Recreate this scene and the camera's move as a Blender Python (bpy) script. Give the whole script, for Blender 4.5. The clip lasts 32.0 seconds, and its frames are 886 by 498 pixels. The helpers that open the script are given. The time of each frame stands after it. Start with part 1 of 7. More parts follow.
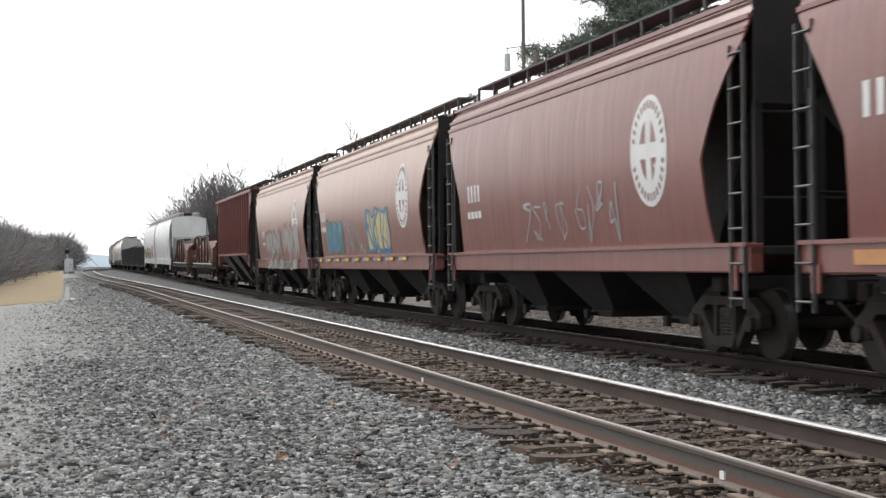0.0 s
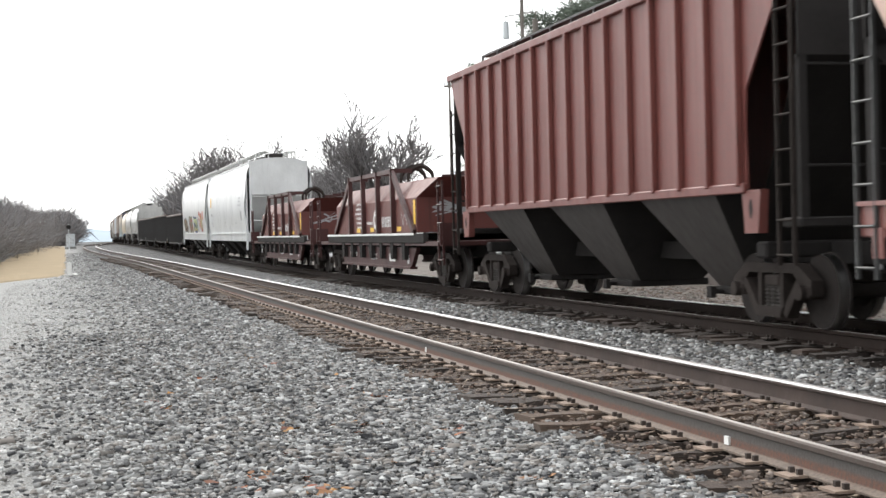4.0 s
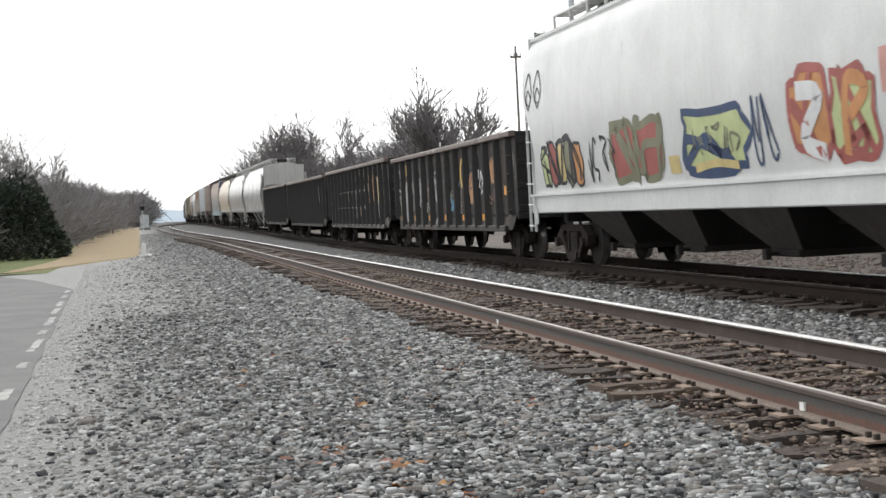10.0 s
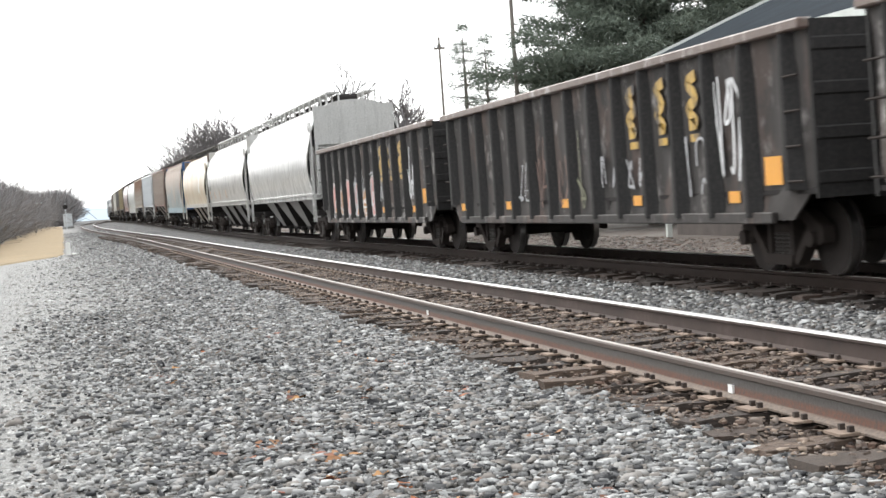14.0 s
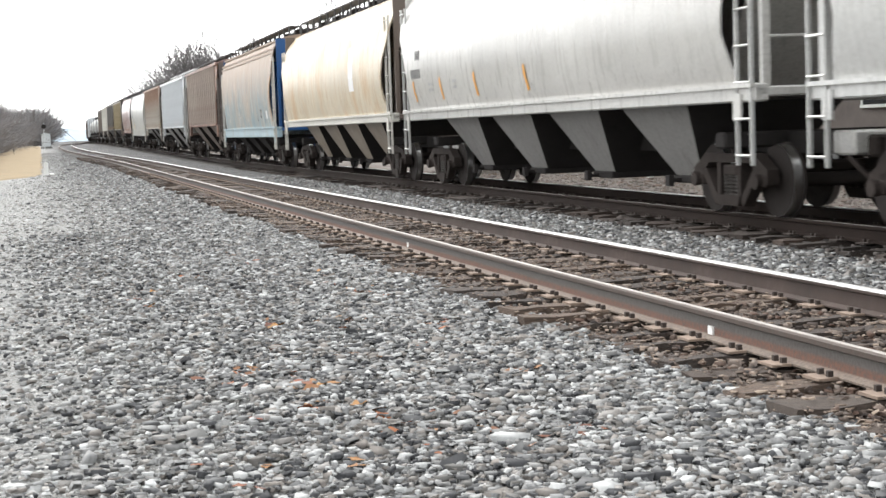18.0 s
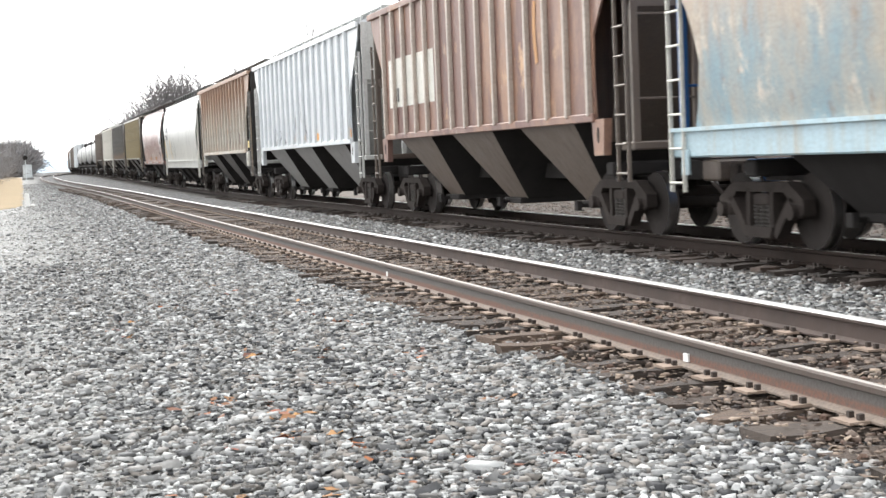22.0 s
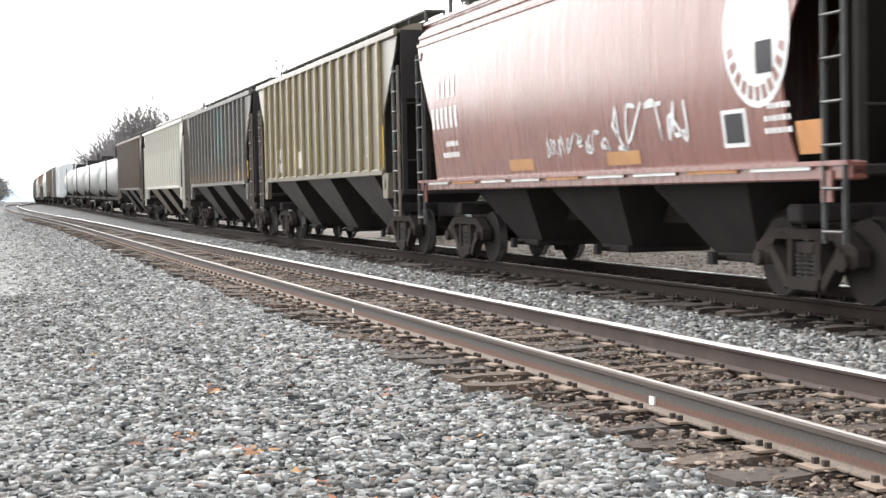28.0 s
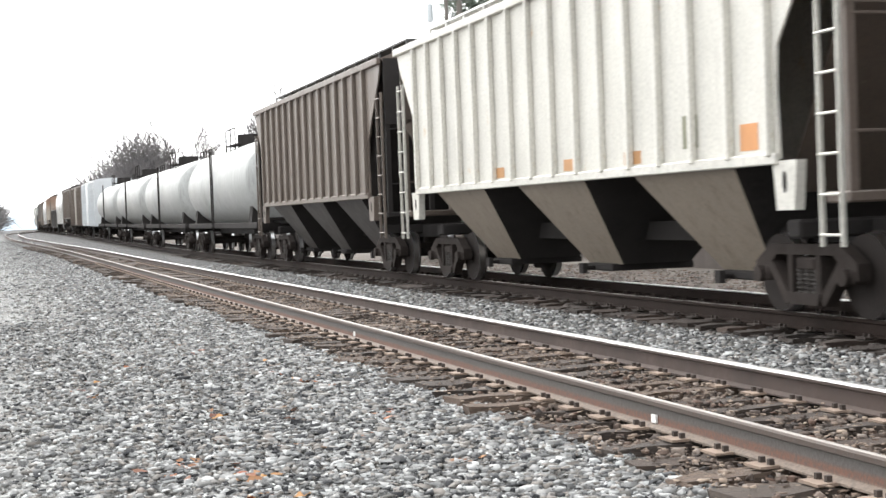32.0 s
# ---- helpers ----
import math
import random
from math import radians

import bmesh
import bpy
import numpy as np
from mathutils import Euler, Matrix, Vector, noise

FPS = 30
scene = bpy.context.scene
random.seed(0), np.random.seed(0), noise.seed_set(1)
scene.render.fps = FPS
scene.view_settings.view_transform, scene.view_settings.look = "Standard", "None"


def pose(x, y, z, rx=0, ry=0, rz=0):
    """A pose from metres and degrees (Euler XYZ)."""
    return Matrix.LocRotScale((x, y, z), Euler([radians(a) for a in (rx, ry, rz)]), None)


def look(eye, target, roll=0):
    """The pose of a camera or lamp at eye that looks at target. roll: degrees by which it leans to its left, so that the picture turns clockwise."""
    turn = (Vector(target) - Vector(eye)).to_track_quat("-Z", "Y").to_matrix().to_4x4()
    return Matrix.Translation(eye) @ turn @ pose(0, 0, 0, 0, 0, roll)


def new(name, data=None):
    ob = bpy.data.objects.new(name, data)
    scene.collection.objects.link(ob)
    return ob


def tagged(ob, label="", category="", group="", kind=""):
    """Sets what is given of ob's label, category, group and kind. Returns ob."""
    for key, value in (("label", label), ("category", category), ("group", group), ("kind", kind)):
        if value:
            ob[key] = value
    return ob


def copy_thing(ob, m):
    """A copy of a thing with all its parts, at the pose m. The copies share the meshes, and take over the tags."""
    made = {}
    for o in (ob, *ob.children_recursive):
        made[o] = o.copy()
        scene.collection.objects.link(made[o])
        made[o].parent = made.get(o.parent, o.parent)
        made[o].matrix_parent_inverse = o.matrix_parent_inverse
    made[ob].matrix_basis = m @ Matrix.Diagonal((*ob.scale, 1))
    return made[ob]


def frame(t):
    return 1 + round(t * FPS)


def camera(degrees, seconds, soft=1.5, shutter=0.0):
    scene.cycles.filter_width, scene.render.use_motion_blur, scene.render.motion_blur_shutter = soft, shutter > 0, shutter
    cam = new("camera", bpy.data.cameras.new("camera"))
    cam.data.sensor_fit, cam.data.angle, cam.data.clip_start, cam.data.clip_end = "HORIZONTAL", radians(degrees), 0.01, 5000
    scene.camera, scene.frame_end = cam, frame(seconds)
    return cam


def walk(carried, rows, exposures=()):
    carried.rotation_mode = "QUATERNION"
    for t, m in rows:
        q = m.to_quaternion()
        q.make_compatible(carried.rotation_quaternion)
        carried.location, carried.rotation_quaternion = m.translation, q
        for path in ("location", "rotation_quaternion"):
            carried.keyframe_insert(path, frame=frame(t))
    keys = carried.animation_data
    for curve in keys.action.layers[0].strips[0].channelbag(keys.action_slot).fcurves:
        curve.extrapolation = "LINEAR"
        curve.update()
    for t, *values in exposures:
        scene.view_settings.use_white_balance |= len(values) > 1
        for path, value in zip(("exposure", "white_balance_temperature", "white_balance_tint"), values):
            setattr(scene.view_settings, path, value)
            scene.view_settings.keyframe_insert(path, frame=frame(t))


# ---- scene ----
# camera: a person stands beside the line, holding the camera and turning it a little
LENS = 33.0
PATH = [
    (0, -0.001, -0.008, 1.456, 90.563, 0.540, -14.192), (0.5, -0.004, -0.007, 1.456, 90.340, 0.621, -13.890), (1, 0.002, -0.003, 1.455, 89.867, 0.526, -13.878),
    (1.5, 0.005, -0.000, 1.453, 89.765, 0.751, -14.583), (2, 0.004, -0.002, 1.454, 89.956, 0.942, -14.242), (2.5, -0.001, 0.002, 1.459, 89.493, 1.195, -14.489),
    (3, -0.005, 0.007, 1.457, 89.289, 1.358, -14.202), (3.5, 0.000, 0.011, 1.455, 89.430, 1.337, -14.125), (5.5, -0.004, -0.035, 1.456, 89.213, 1.984, -13.940),
    (6, -0.003, -0.030, 1.457, 89.280, 1.911, -13.497), (6.5, 0.006, -0.030, 1.457, 89.158, 1.924, -13.737), (7, 0.004, -0.030, 1.457, 89.332, 2.059, -15.026),
    (7.5, 0.001, -0.028, 1.458, 89.278, 1.979, -14.275), (8, 0.010, -0.023, 1.466, 88.910, 1.592, -12.510), (8.5, 0.021, -0.014, 1.456, 88.770, 1.615, -11.318),
    (9, 0.034, -0.002, 1.446, 88.438, 2.233, -9.422), (9.5, 0.009, 0.011, 1.456, 87.962, 3.208, -9.945), (10, 0.020, 0.006, 1.460, 88.434, 2.934, -11.440),
    (10.5, 0.025, 0.000, 1.463, 88.821, 2.805, -12.835), (11, 0.021, -0.007, 1.464, 88.985, 3.158, -13.759), (11.5, 0.022, -0.015, 1.458, 89.122, 2.765, -14.205),
    (12, 0.021, -0.013, 1.458, 89.264, 2.765, -13.826), (12.5, 0.008, -0.008, 1.455, 88.263, 2.722, -13.731), (13, 0.009, -0.007, 1.454, 88.064, 2.709, -14.110),
    (13.5, 0.011, -0.008, 1.455, 87.939, 2.715, -13.706), (14, 0.002, -0.010, 1.453, 87.964, 4.025, -14.257), (14.5, -0.027, 0.001, 1.450, 88.487, 3.168, -12.498),
    (15, -0.029, 0.011, 1.450, 87.026, 2.464, -14.138), (15.5, -0.032, 0.024, 1.441, 86.327, 2.606, -14.161), (17.5, -0.031, 0.059, 1.439, 85.323, 1.932, -14.671),
    (18, -0.023, 0.048, 1.444, 85.373, 2.055, -14.990), (18.5, -0.024, 0.039, 1.450, 86.211, 1.922, -14.859), (19, -0.029, 0.032, 1.444, 86.090, 2.119, -14.712),
    (19.5, -0.021, 0.028, 1.439, 86.101, 2.324, -14.200), (20, -0.016, 0.023, 1.443, 85.873, 2.636, -13.668), (20.5, -0.002, 0.024, 1.443, 85.389, 2.641, -14.256),
    (21, -0.001, 0.015, 1.447, 85.912, 2.477, -14.468), (21.5, 0.009, 0.005, 1.445, 86.217, 2.759, -14.837), (22, 0.013, 0.001, 1.448, 86.453, 2.346, -15.661),
    (22.5, 0.006, -0.005, 1.448, 87.185, 2.009, -16.120), (23, 0.008, -0.007, 1.454, 87.959, 1.000, -16.894), (23.5, 0.008, -0.017, 1.451, 89.793, 1.126, -17.204),
    (24, 0.004, -0.023, 1.450, 89.830, 1.362, -17.319), (24.5, -0.000, -0.023, 1.451, 89.518, 1.555, -16.779), (25, 0.003, -0.019, 1.452, 89.180, 1.656, -16.682),
    (25.5, 0.000, -0.014, 1.450, 88.906, 1.367, -16.576), (27.5, -0.004, 0.013, 1.453, 88.054, 1.196, -16.899), (28, -0.004, 0.019, 1.453, 87.863, 1.155, -16.936),
    (28.5, -0.007, 0.018, 1.453, 87.860, 1.279, -16.596), (29, -0.006, 0.011, 1.462, 88.134, 1.570, -16.739), (29.5, 0.001, 0.001, 1.454, 88.237, 2.035, -16.792),
    (30, 0.006, -0.011, 1.459, 88.610, 2.149, -16.657), (30.5, 0.005, -0.016, 1.463, 88.854, 2.157, -16.527), (31, 0.003, -0.005, 1.461, 88.728, 2.037, -17.067),
    (31.5, 0.002, -0.003, 1.460, 88.897, 2.266, -17.057), (32, -0.000, -0.004, 1.460, 88.662, 2.159, -16.932)]
EXPOSURES = [(0.0, -0.16), (1.0, -0.27), (2.0, 0.02), (3.0, 0.36), (5.5, 0.27), (7.0, 0.06), (8.0, -0.33), (9.0, -0.33), (10.0, -0.1), (11.0, 0.02), (12.0, 0.36), (14.0, 0.5), (18.0, 0.58), (21.0, 0.6), (22.0, 0.82), (23.0, 0.85), (24.0, 0.33), (25.0, 0.3), (28.0, 0.82), (30.0, 1.0), (31.0, 1.0), (32.0, 0.8)]
cam = camera(LENS, 32.0, soft=1.5, shutter=0.2)
walk(cam, [(t, pose(*row)) for t, *row in PATH], EXPOSURES)

# light: a bright overcast sky with a weak, wide sun behind the cloud
world = bpy.data.worlds.new("overcast")
scene.world = world
world.use_nodes = True
wn, wl = world.node_tree.nodes, world.node_tree.links
sky = wn.new("ShaderNodeTexSky")
sky.sky_type = "NISHITA"
sky.sun_disc = False
sky.sun_elevation, sky.sun_rotation = radians(37), radians(-15)
sky.air_density, sky.dust_density, sky.ozone_density = 1.0, 4.0, 1.0
cloud = wn.new("ShaderNodeMix")
cloud.data_type = "RGBA"
cloud.inputs[0].default_value = 0.9
# the cloud is brightest on the sun's side and falls off smoothly to the far side
toward, lean, glow = wn.new("ShaderNodeTexCoord"), wn.new("ShaderNodeVectorMath"), wn.new("ShaderNodeMapRange")
lean.operation = "DOT_PRODUCT"
lean.inputs[1].default_value = Vector((-16, 60, 48)).normalized()
wl.new(toward.outputs["Generated"], lean.inputs[0])
glow.inputs["From Min"].default_value, glow.inputs["From Max"].default_value = -1.0, 1.0
glow.inputs["To Min"].default_value, glow.inputs["To Max"].default_value = 7.0, 19.0
wl.new(lean.outputs["Value"], glow.inputs["Value"])
tone = wn.new("ShaderNodeVectorMath")
tone.operation = "SCALE"
tone.inputs[0].default_value = (1.0, 1.015, 1.03)
wl.new(glow.outputs[0], tone.inputs["Scale"])
wl.new(tone.outputs[0], cloud.inputs[7])
wl.new(sky.outputs[0], cloud.inputs[6])
back = wn["Background"]
back.inputs[1].default_value = 0.1
wl.new(cloud.outputs[2], back.inputs[0])
sun_data = bpy.data.lights.new("sun", "SUN")
sun_data.energy, sun_data.angle, sun_data.color = 1.25, radians(18), (1.0, 0.97, 0.92)
sun = new("sun", sun_data)
sun.matrix_world = look((-16, 60, 48), (0, 0, 0))


# ---- materials ----
def tree(name):
    m = bpy.data.materials.new(name)
    m.use_nodes = True
    return m, m.node_tree.nodes, m.node_tree.links, m.node_tree.nodes["Principled BSDF"]


def texcoord(n, l, scale=(1, 1, 1), shift=0.0):
    tc, mp = n.new("ShaderNodeTexCoord"), n.new("ShaderNodeMapping")
    mp.inputs["Scale"].default_value = scale
    mp.inputs["Location"].default_value = (shift * 1.7, shift * 3.1, shift * 0.9)
    l.new(tc.outputs["Object"], mp.inputs[0])
    return mp.outputs[0]


def noise_tex(n, l, vec, scale, detail=4.0, rough=0.6):
    t = n.new("ShaderNodeTexNoise")
    t.inputs["Scale"].default_value, t.inputs["Detail"].default_value, t.inputs["Roughness"].default_value = scale, detail, rough
    l.new(vec, t.inputs["Vector"])
    return t.outputs["Fac"]


def ramp(n, l, fac, lo, hi):
    r = n.new("ShaderNodeMapRange")
    r.inputs["From Min"].default_value, r.inputs["From Max"].default_value = lo, hi
    l.new(fac, r.inputs["Value"])
    return r.outputs[0]


def mix(n, l, fac, a, b, mode="MIX"):
    m = n.new("ShaderNodeMix")
    m.data_type, m.blend_type = "RGBA", mode
    for i, v in ((0, fac), (6, a), (7, b)):
        if isinstance(v, (int, float)):
            m.inputs[i].default_value = v
        elif isinstance(v, tuple):
            m.inputs[i].default_value = (*v, 1)
        else:
            l.new(v, m.inputs[i])
    return m.outputs[2]


def bump(n, l, b, height, strength, dist=0.02):
    bp = n.new("ShaderNodeBump")
    bp.inputs["Strength"].default_value, bp.inputs["Distance"].default_value = strength, dist
    l.new(height, bp.inputs["Height"])
    l.new(bp.outputs[0], b.inputs["Normal"])


def plain(name, color, rough=0.7, metal=0.0, var=0.35, scale=6.0, relief=0.2, spec=0.5):
    """A surface with grain and broad uneven tone."""
    m, n, l, b = tree(name)
    v = texcoord(n, l)
    fine, broad = noise_tex(n, l, v, scale * 5), noise_tex(n, l, v, scale * 0.4)
    dark = tuple(c * (1 - var) for c in color)
    light = tuple(min(1, c * (1 + var * 0.6)) for c in color)
    c1 = mix(n, l, ramp(n, l, broad, 0.3, 0.7), dark, light)
    c2 = mix(n, l, ramp(n, l, fine, 0.35, 0.75), c1, color)
    l.new(c2, b.inputs["Base Color"])
    rr = n.new("ShaderNodeMapRange")
    rr.inputs["To Min"].default_value, rr.inputs["To Max"].default_value = rough * 0.8, min(1.0, rough * 1.2)
    l.new(fine, rr.inputs["Value"])
    l.new(rr.outputs[0], b.inputs["Roughness"])
    b.inputs["Metallic"].default_value = metal
    b.inputs["Specular IOR Level"].default_value = spec
    bump(n, l, b, fine, relief, 0.01)
    return m


def paint(name, color, stain=(0.12, 0.06, 0.035), amount=0.4, streak=0.5, rough=0.45, shift=0.0, grime=(0.06, 0.055, 0.05), dirt=0.35, patches=0.0, patch=(0.3, 0.12, 0.06), crest=None, crest_from=2.2, soft=0.0, patch2=None, panel=None, scuff=None, coat=0.0, dent=0.35):
    """Weathered car paint: streaks that run down, rust patches, road grime."""
    m, n, l, b = tree(name)
    v = texcoord(n, l, (1, 1, 1), shift)
    run = texcoord(n, l, (2.2, 2.2, 0.16), shift)
    fine, broad, down = noise_tex(n, l, v, 22), noise_tex(n, l, v, 0.7, 5), noise_tex(n, l, run, 2.6, 6, 0.7)
    thin = noise_tex(n, l, run, 9.0, 3)
    c = mix(n, l, ramp(n, l, broad, 0.3, 0.75), color, tuple(min(1, k * 0.78) for k in color))
    c = mix(n, l, ramp(n, l, down, 0.72 - amount * 0.3, 0.98 - amount * 0.25), c, stain)
    f = n.new("ShaderNodeMath")
    f.operation = "MULTIPLY"
    l.new(ramp(n, l, thin, 0.55, 0.8), f.inputs[0])
    f.inputs[1].default_value = streak * 0.6
    c = mix(n, l, f.outputs[0], c, grime)
    if patches:
        spot = noise_tex(n, l, texcoord(n, l, (1, 0.8, 0.35), shift + 4), 1.3, 6, 0.65)
        c = mix(n, l, ramp(n, l, spot, 0.62 - patches * 0.3 - soft, 0.67 - patches * 0.27 + soft), c, patch)
    if patch2:
        spot2 = noise_tex(n, l, texcoord(n, l, (1, 0.9, 0.6), shift + 9), 1.9, 7, 0.7)
        c = mix(n, l, ramp(n, l, spot2, 0.66 - patch2[1] * 0.3, 0.74 - patch2[1] * 0.28), c, patch2[0])
    if panel:
        # sheets between the ribs, each with its own fading
        at, cell, rnd = n.new("ShaderNodeSeparateXYZ"), n.new("ShaderNodeMath"), n.new("ShaderNodeTexWhiteNoise")
        l.new(texcoord(n, l, (1, 1 / panel[0], 1), 0.0), at.inputs[0])
        cell.operation, rnd.noise_dimensions = "FLOOR", "1D"
        l.new(at.outputs[1], cell.inputs[0])
        l.new(cell.outputs[0], rnd.inputs["W"])
        fac = n.new("ShaderNodeMath")
        fac.operation = "MULTIPLY"
        l.new(rnd.outputs["Value"], fac.inputs[0])
        fac.inputs[1].default_value = panel[1]
        c = mix(n, l, fac.outputs[0], c, panel[2])
    if scuff:
        rub = noise_tex(n, l, texcoord(n, l, (1, 1.5, 0.8), shift + 2), 2.4, 7, 0.66)
        c = mix(n, l, ramp(n, l, rub, 0.7 - scuff[1] * 0.3, 0.84 - scuff[1] * 0.25), c, scuff[0])
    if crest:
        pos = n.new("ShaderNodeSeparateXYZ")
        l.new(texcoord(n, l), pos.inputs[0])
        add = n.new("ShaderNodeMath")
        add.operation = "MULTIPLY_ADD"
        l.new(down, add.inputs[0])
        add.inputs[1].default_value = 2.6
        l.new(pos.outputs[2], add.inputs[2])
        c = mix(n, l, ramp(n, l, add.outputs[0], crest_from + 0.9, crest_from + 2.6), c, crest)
    g = n.new("ShaderNodeMath")
    g.operation = "MULTIPLY"
    l.new(ramp(n, l, fine, 0.42, 0.8), g.inputs[0])
    g.inputs[1].default_value = dirt
    c = mix(n, l, g.outputs[0], c, grime)
    l.new(c, b.inputs["Base Color"])
    rr = n.new("ShaderNodeMapRange")
    rr.inputs["To Min"].default_value, rr.inputs["To Max"].default_value = max(0.05, rough - 0.18), rough + 0.22
    l.new(down, rr.inputs["Value"])
    l.new(rr.outputs[0], b.inputs["Roughness"])
    wav = noise_tex(n, l, texcoord(n, l, (1, 1, 0.2), shift), 1.5, 2)
    bump(n, l, b, wav, dent, 0.035)
    b.inputs["Coat Weight"].default_value, b.inputs["Coat Roughness"].default_value = coat, 0.3
    return m


def islands(name, colors, rough=0.85, fine_scale=40.0, relief=0.3):
    """Loose pieces, each with a tone of its own."""
    m, n, l, b = tree(name)
    geo = n.new("ShaderNodeNewGeometry")
    r = n.new("ShaderNodeValToRGB")
    r.color_ramp.interpolation = "LINEAR"
    els = r.color_ramp.elements
    while len(els) < len(colors):
        els.new(0.5)
    for i, c in enumerate(colors):
        els[i].position = i / (len(colors) - 1)
        els[i].color = (*c, 1)
    l.new(geo.outputs["Random Per Island"], r.inputs[0])
    fine = noise_tex(n, l, texcoord(n, l), fine_scale)
    c = mix(n, l, ramp(n, l, fine, 0.3, 0.8), r.outputs[0], (0.2, 0.19, 0.18), "MULTIPLY")
    c = mix(n, l, 0.3, r.outputs[0], c)
    l.new(c, b.inputs["Base Color"])
    b.inputs["Roughness"].default_value = rough
    bump(n, l, b, fine, relief, 0.01)
    return m


def per_object(name, colors, rough=0.85, grain=(1, 1, 1), scale=12.0):
    """Pieces that are objects of their own (ties), with a grain along one axis."""
    m, n, l, b = tree(name)
    info = n.new("ShaderNodeObjectInfo")
    r = n.new("ShaderNodeValToRGB")
    els = r.color_ramp.elements
    while len(els) < len(colors):
        els.new(0.5)
    for i, c in enumerate(colors):
        els[i].position = i / (len(colors) - 1)
        els[i].color = (*c, 1)
    l.new(info.outputs["Random"], r.inputs[0])
    g = noise_tex(n, l, texcoord(n, l, grain), scale, 6, 0.7)
    c = mix(n, l, ramp(n, l, g, 0.35, 0.7), r.outputs[0], (0.035, 0.03, 0.026))
    l.new(c, b.inputs["Base Color"])
    b.inputs["Roughness"].default_value = rough
    bump(n, l, b, g, 0.6, 0.02)
    return m


def gravel_ground(name):
    """Broken stone under the loose stones, and fines away from the track."""
    m, n, l, b = tree(name)
    v = texcoord(n, l)
    vo = n.new("ShaderNodeTexVoronoi")
    vo.inputs["Scale"].default_value = 17.0
    l.new(v, vo.inputs["Vector"])
    r = n.new("ShaderNodeValToRGB")
    els = r.color_ramp.elements
    els[0].color, els[1].color = (0.04, 0.04, 0.043, 1), (0.26, 0.26, 0.255, 1)
    e = els.new(0.5)
    e.color = (0.13, 0.13, 0.128, 1)
    sep = n.new("ShaderNodeSeparateColor")
    l.new(vo.outputs["Color"], sep.inputs[0])
    l.new(sep.outputs[0], r.inputs[0])
    broad, fine = noise_tex(n, l, v, 0.5), noise_tex(n, l, v, 60)
    # stone edges darkened, so the shade in the gaps is part of the colour
    c = mix(n, l, ramp(n, l, vo.outputs["Distance"], 0.25, 0.75), r.outputs[0], (0.08, 0.08, 0.08))
    pos = n.new("ShaderNodeSeparateXYZ")
    l.new(v, pos.inputs[0])
    add = n.new("ShaderNodeMath")
    add.operation = "MULTIPLY_ADD"
    l.new(broad, add.inputs[0])
    add.inputs[1].default_value = 4.0
    l.new(pos.outputs[0], add.inputs[2])
    c = mix(n, l, ramp(n, l, add.outputs[0], 4.4, 1.6), c, mix(n, l, ramp(n, l, fine, 0.35, 0.65), (0.42, 0.42, 0.405), (0.25, 0.25, 0.24)))
    # far track strip darkened: oily ballast plus the train's shade in its colour
    oil_shade = n.new("ShaderNodeMath")
    oil_shade.operation = "MULTIPLY_ADD"
    l.new(broad, oil_shade.inputs[0])
    oil_shade.inputs[1].default_value = -1.0
    l.new(pos.outputs[0], oil_shade.inputs[2])
    c = mix(n, l, ramp(n, l, oil_shade.outputs[0], 7.4, 8.0), c, (0.05, 0.042, 0.036))
    l.new(c, b.inputs["Base Color"])
    b.inputs["Roughness"].default_value = 0.92
    h = n.new("ShaderNodeMath")
    h.operation = "SUBTRACT"
    l.new(fine, h.inputs[0])
    l.new(vo.outputs["Distance"], h.inputs[1])
    bump(n, l, b, h.outputs[0], 0.9, 0.04)
    return m


def rail_steel(name):
    """A rail seen from the side: dusty foot, rust above it, grey web, brown under the head."""
    m, n, l, b = tree(name)
    v = texcoord(n, l)
    along = noise_tex(n, l, texcoord(n, l, (1, 0.35, 6)), 4.0, 5)
    fine = noise_tex(n, l, v, 40)
    pos, h = n.new("ShaderNodeSeparateXYZ"), n.new("ShaderNodeMath")
    l.new(v, pos.inputs[0])
    h.operation = "MULTIPLY_ADD"
    l.new(along, h.inputs[0])
    h.inputs[1].default_value = 0.03
    l.new(pos.outputs[2], h.inputs[2])
    c = mix(n, l, ramp(n, l, h.outputs[0], 0.034, 0.052), (0.2, 0.155, 0.122), (0.15, 0.07, 0.046))
    c = mix(n, l, ramp(n, l, h.outputs[0], 0.075, 0.1), c, (0.098, 0.09, 0.085))
    c = mix(n, l, ramp(n, l, h.outputs[0], 0.14, 0.165), c, (0.075, 0.052, 0.042))
    c = mix(n, l, ramp(n, l, fine, 0.4, 0.8), c, (0.07, 0.06, 0.052))
    l.new(c, b.inputs["Base Color"])
    b.inputs["Roughness"].default_value = 0.7
    bump(n, l, b, fine, 0.3, 0.01)
    return m


def two_tone(name, a, c2, scale, lo=0.4, hi=0.6, rough=0.95, fine_scale=60.0):
    m, n, l, b = tree(name)
    v = texcoord(n, l)
    f = noise_tex(n, l, v, scale, 6)
    g = noise_tex(n, l, v, fine_scale, 3)
    c = mix(n, l, ramp(n, l, f, lo, hi), a, c2)
    c = mix(n, l, ramp(n, l, g, 0.3, 0.8), c, tuple(k * 0.6 for k in a))
    l.new(c, b.inputs["Base Color"])
    b.inputs["Roughness"].default_value = rough
    bump(n, l, b, g, 0.5, 0.02)
    return m


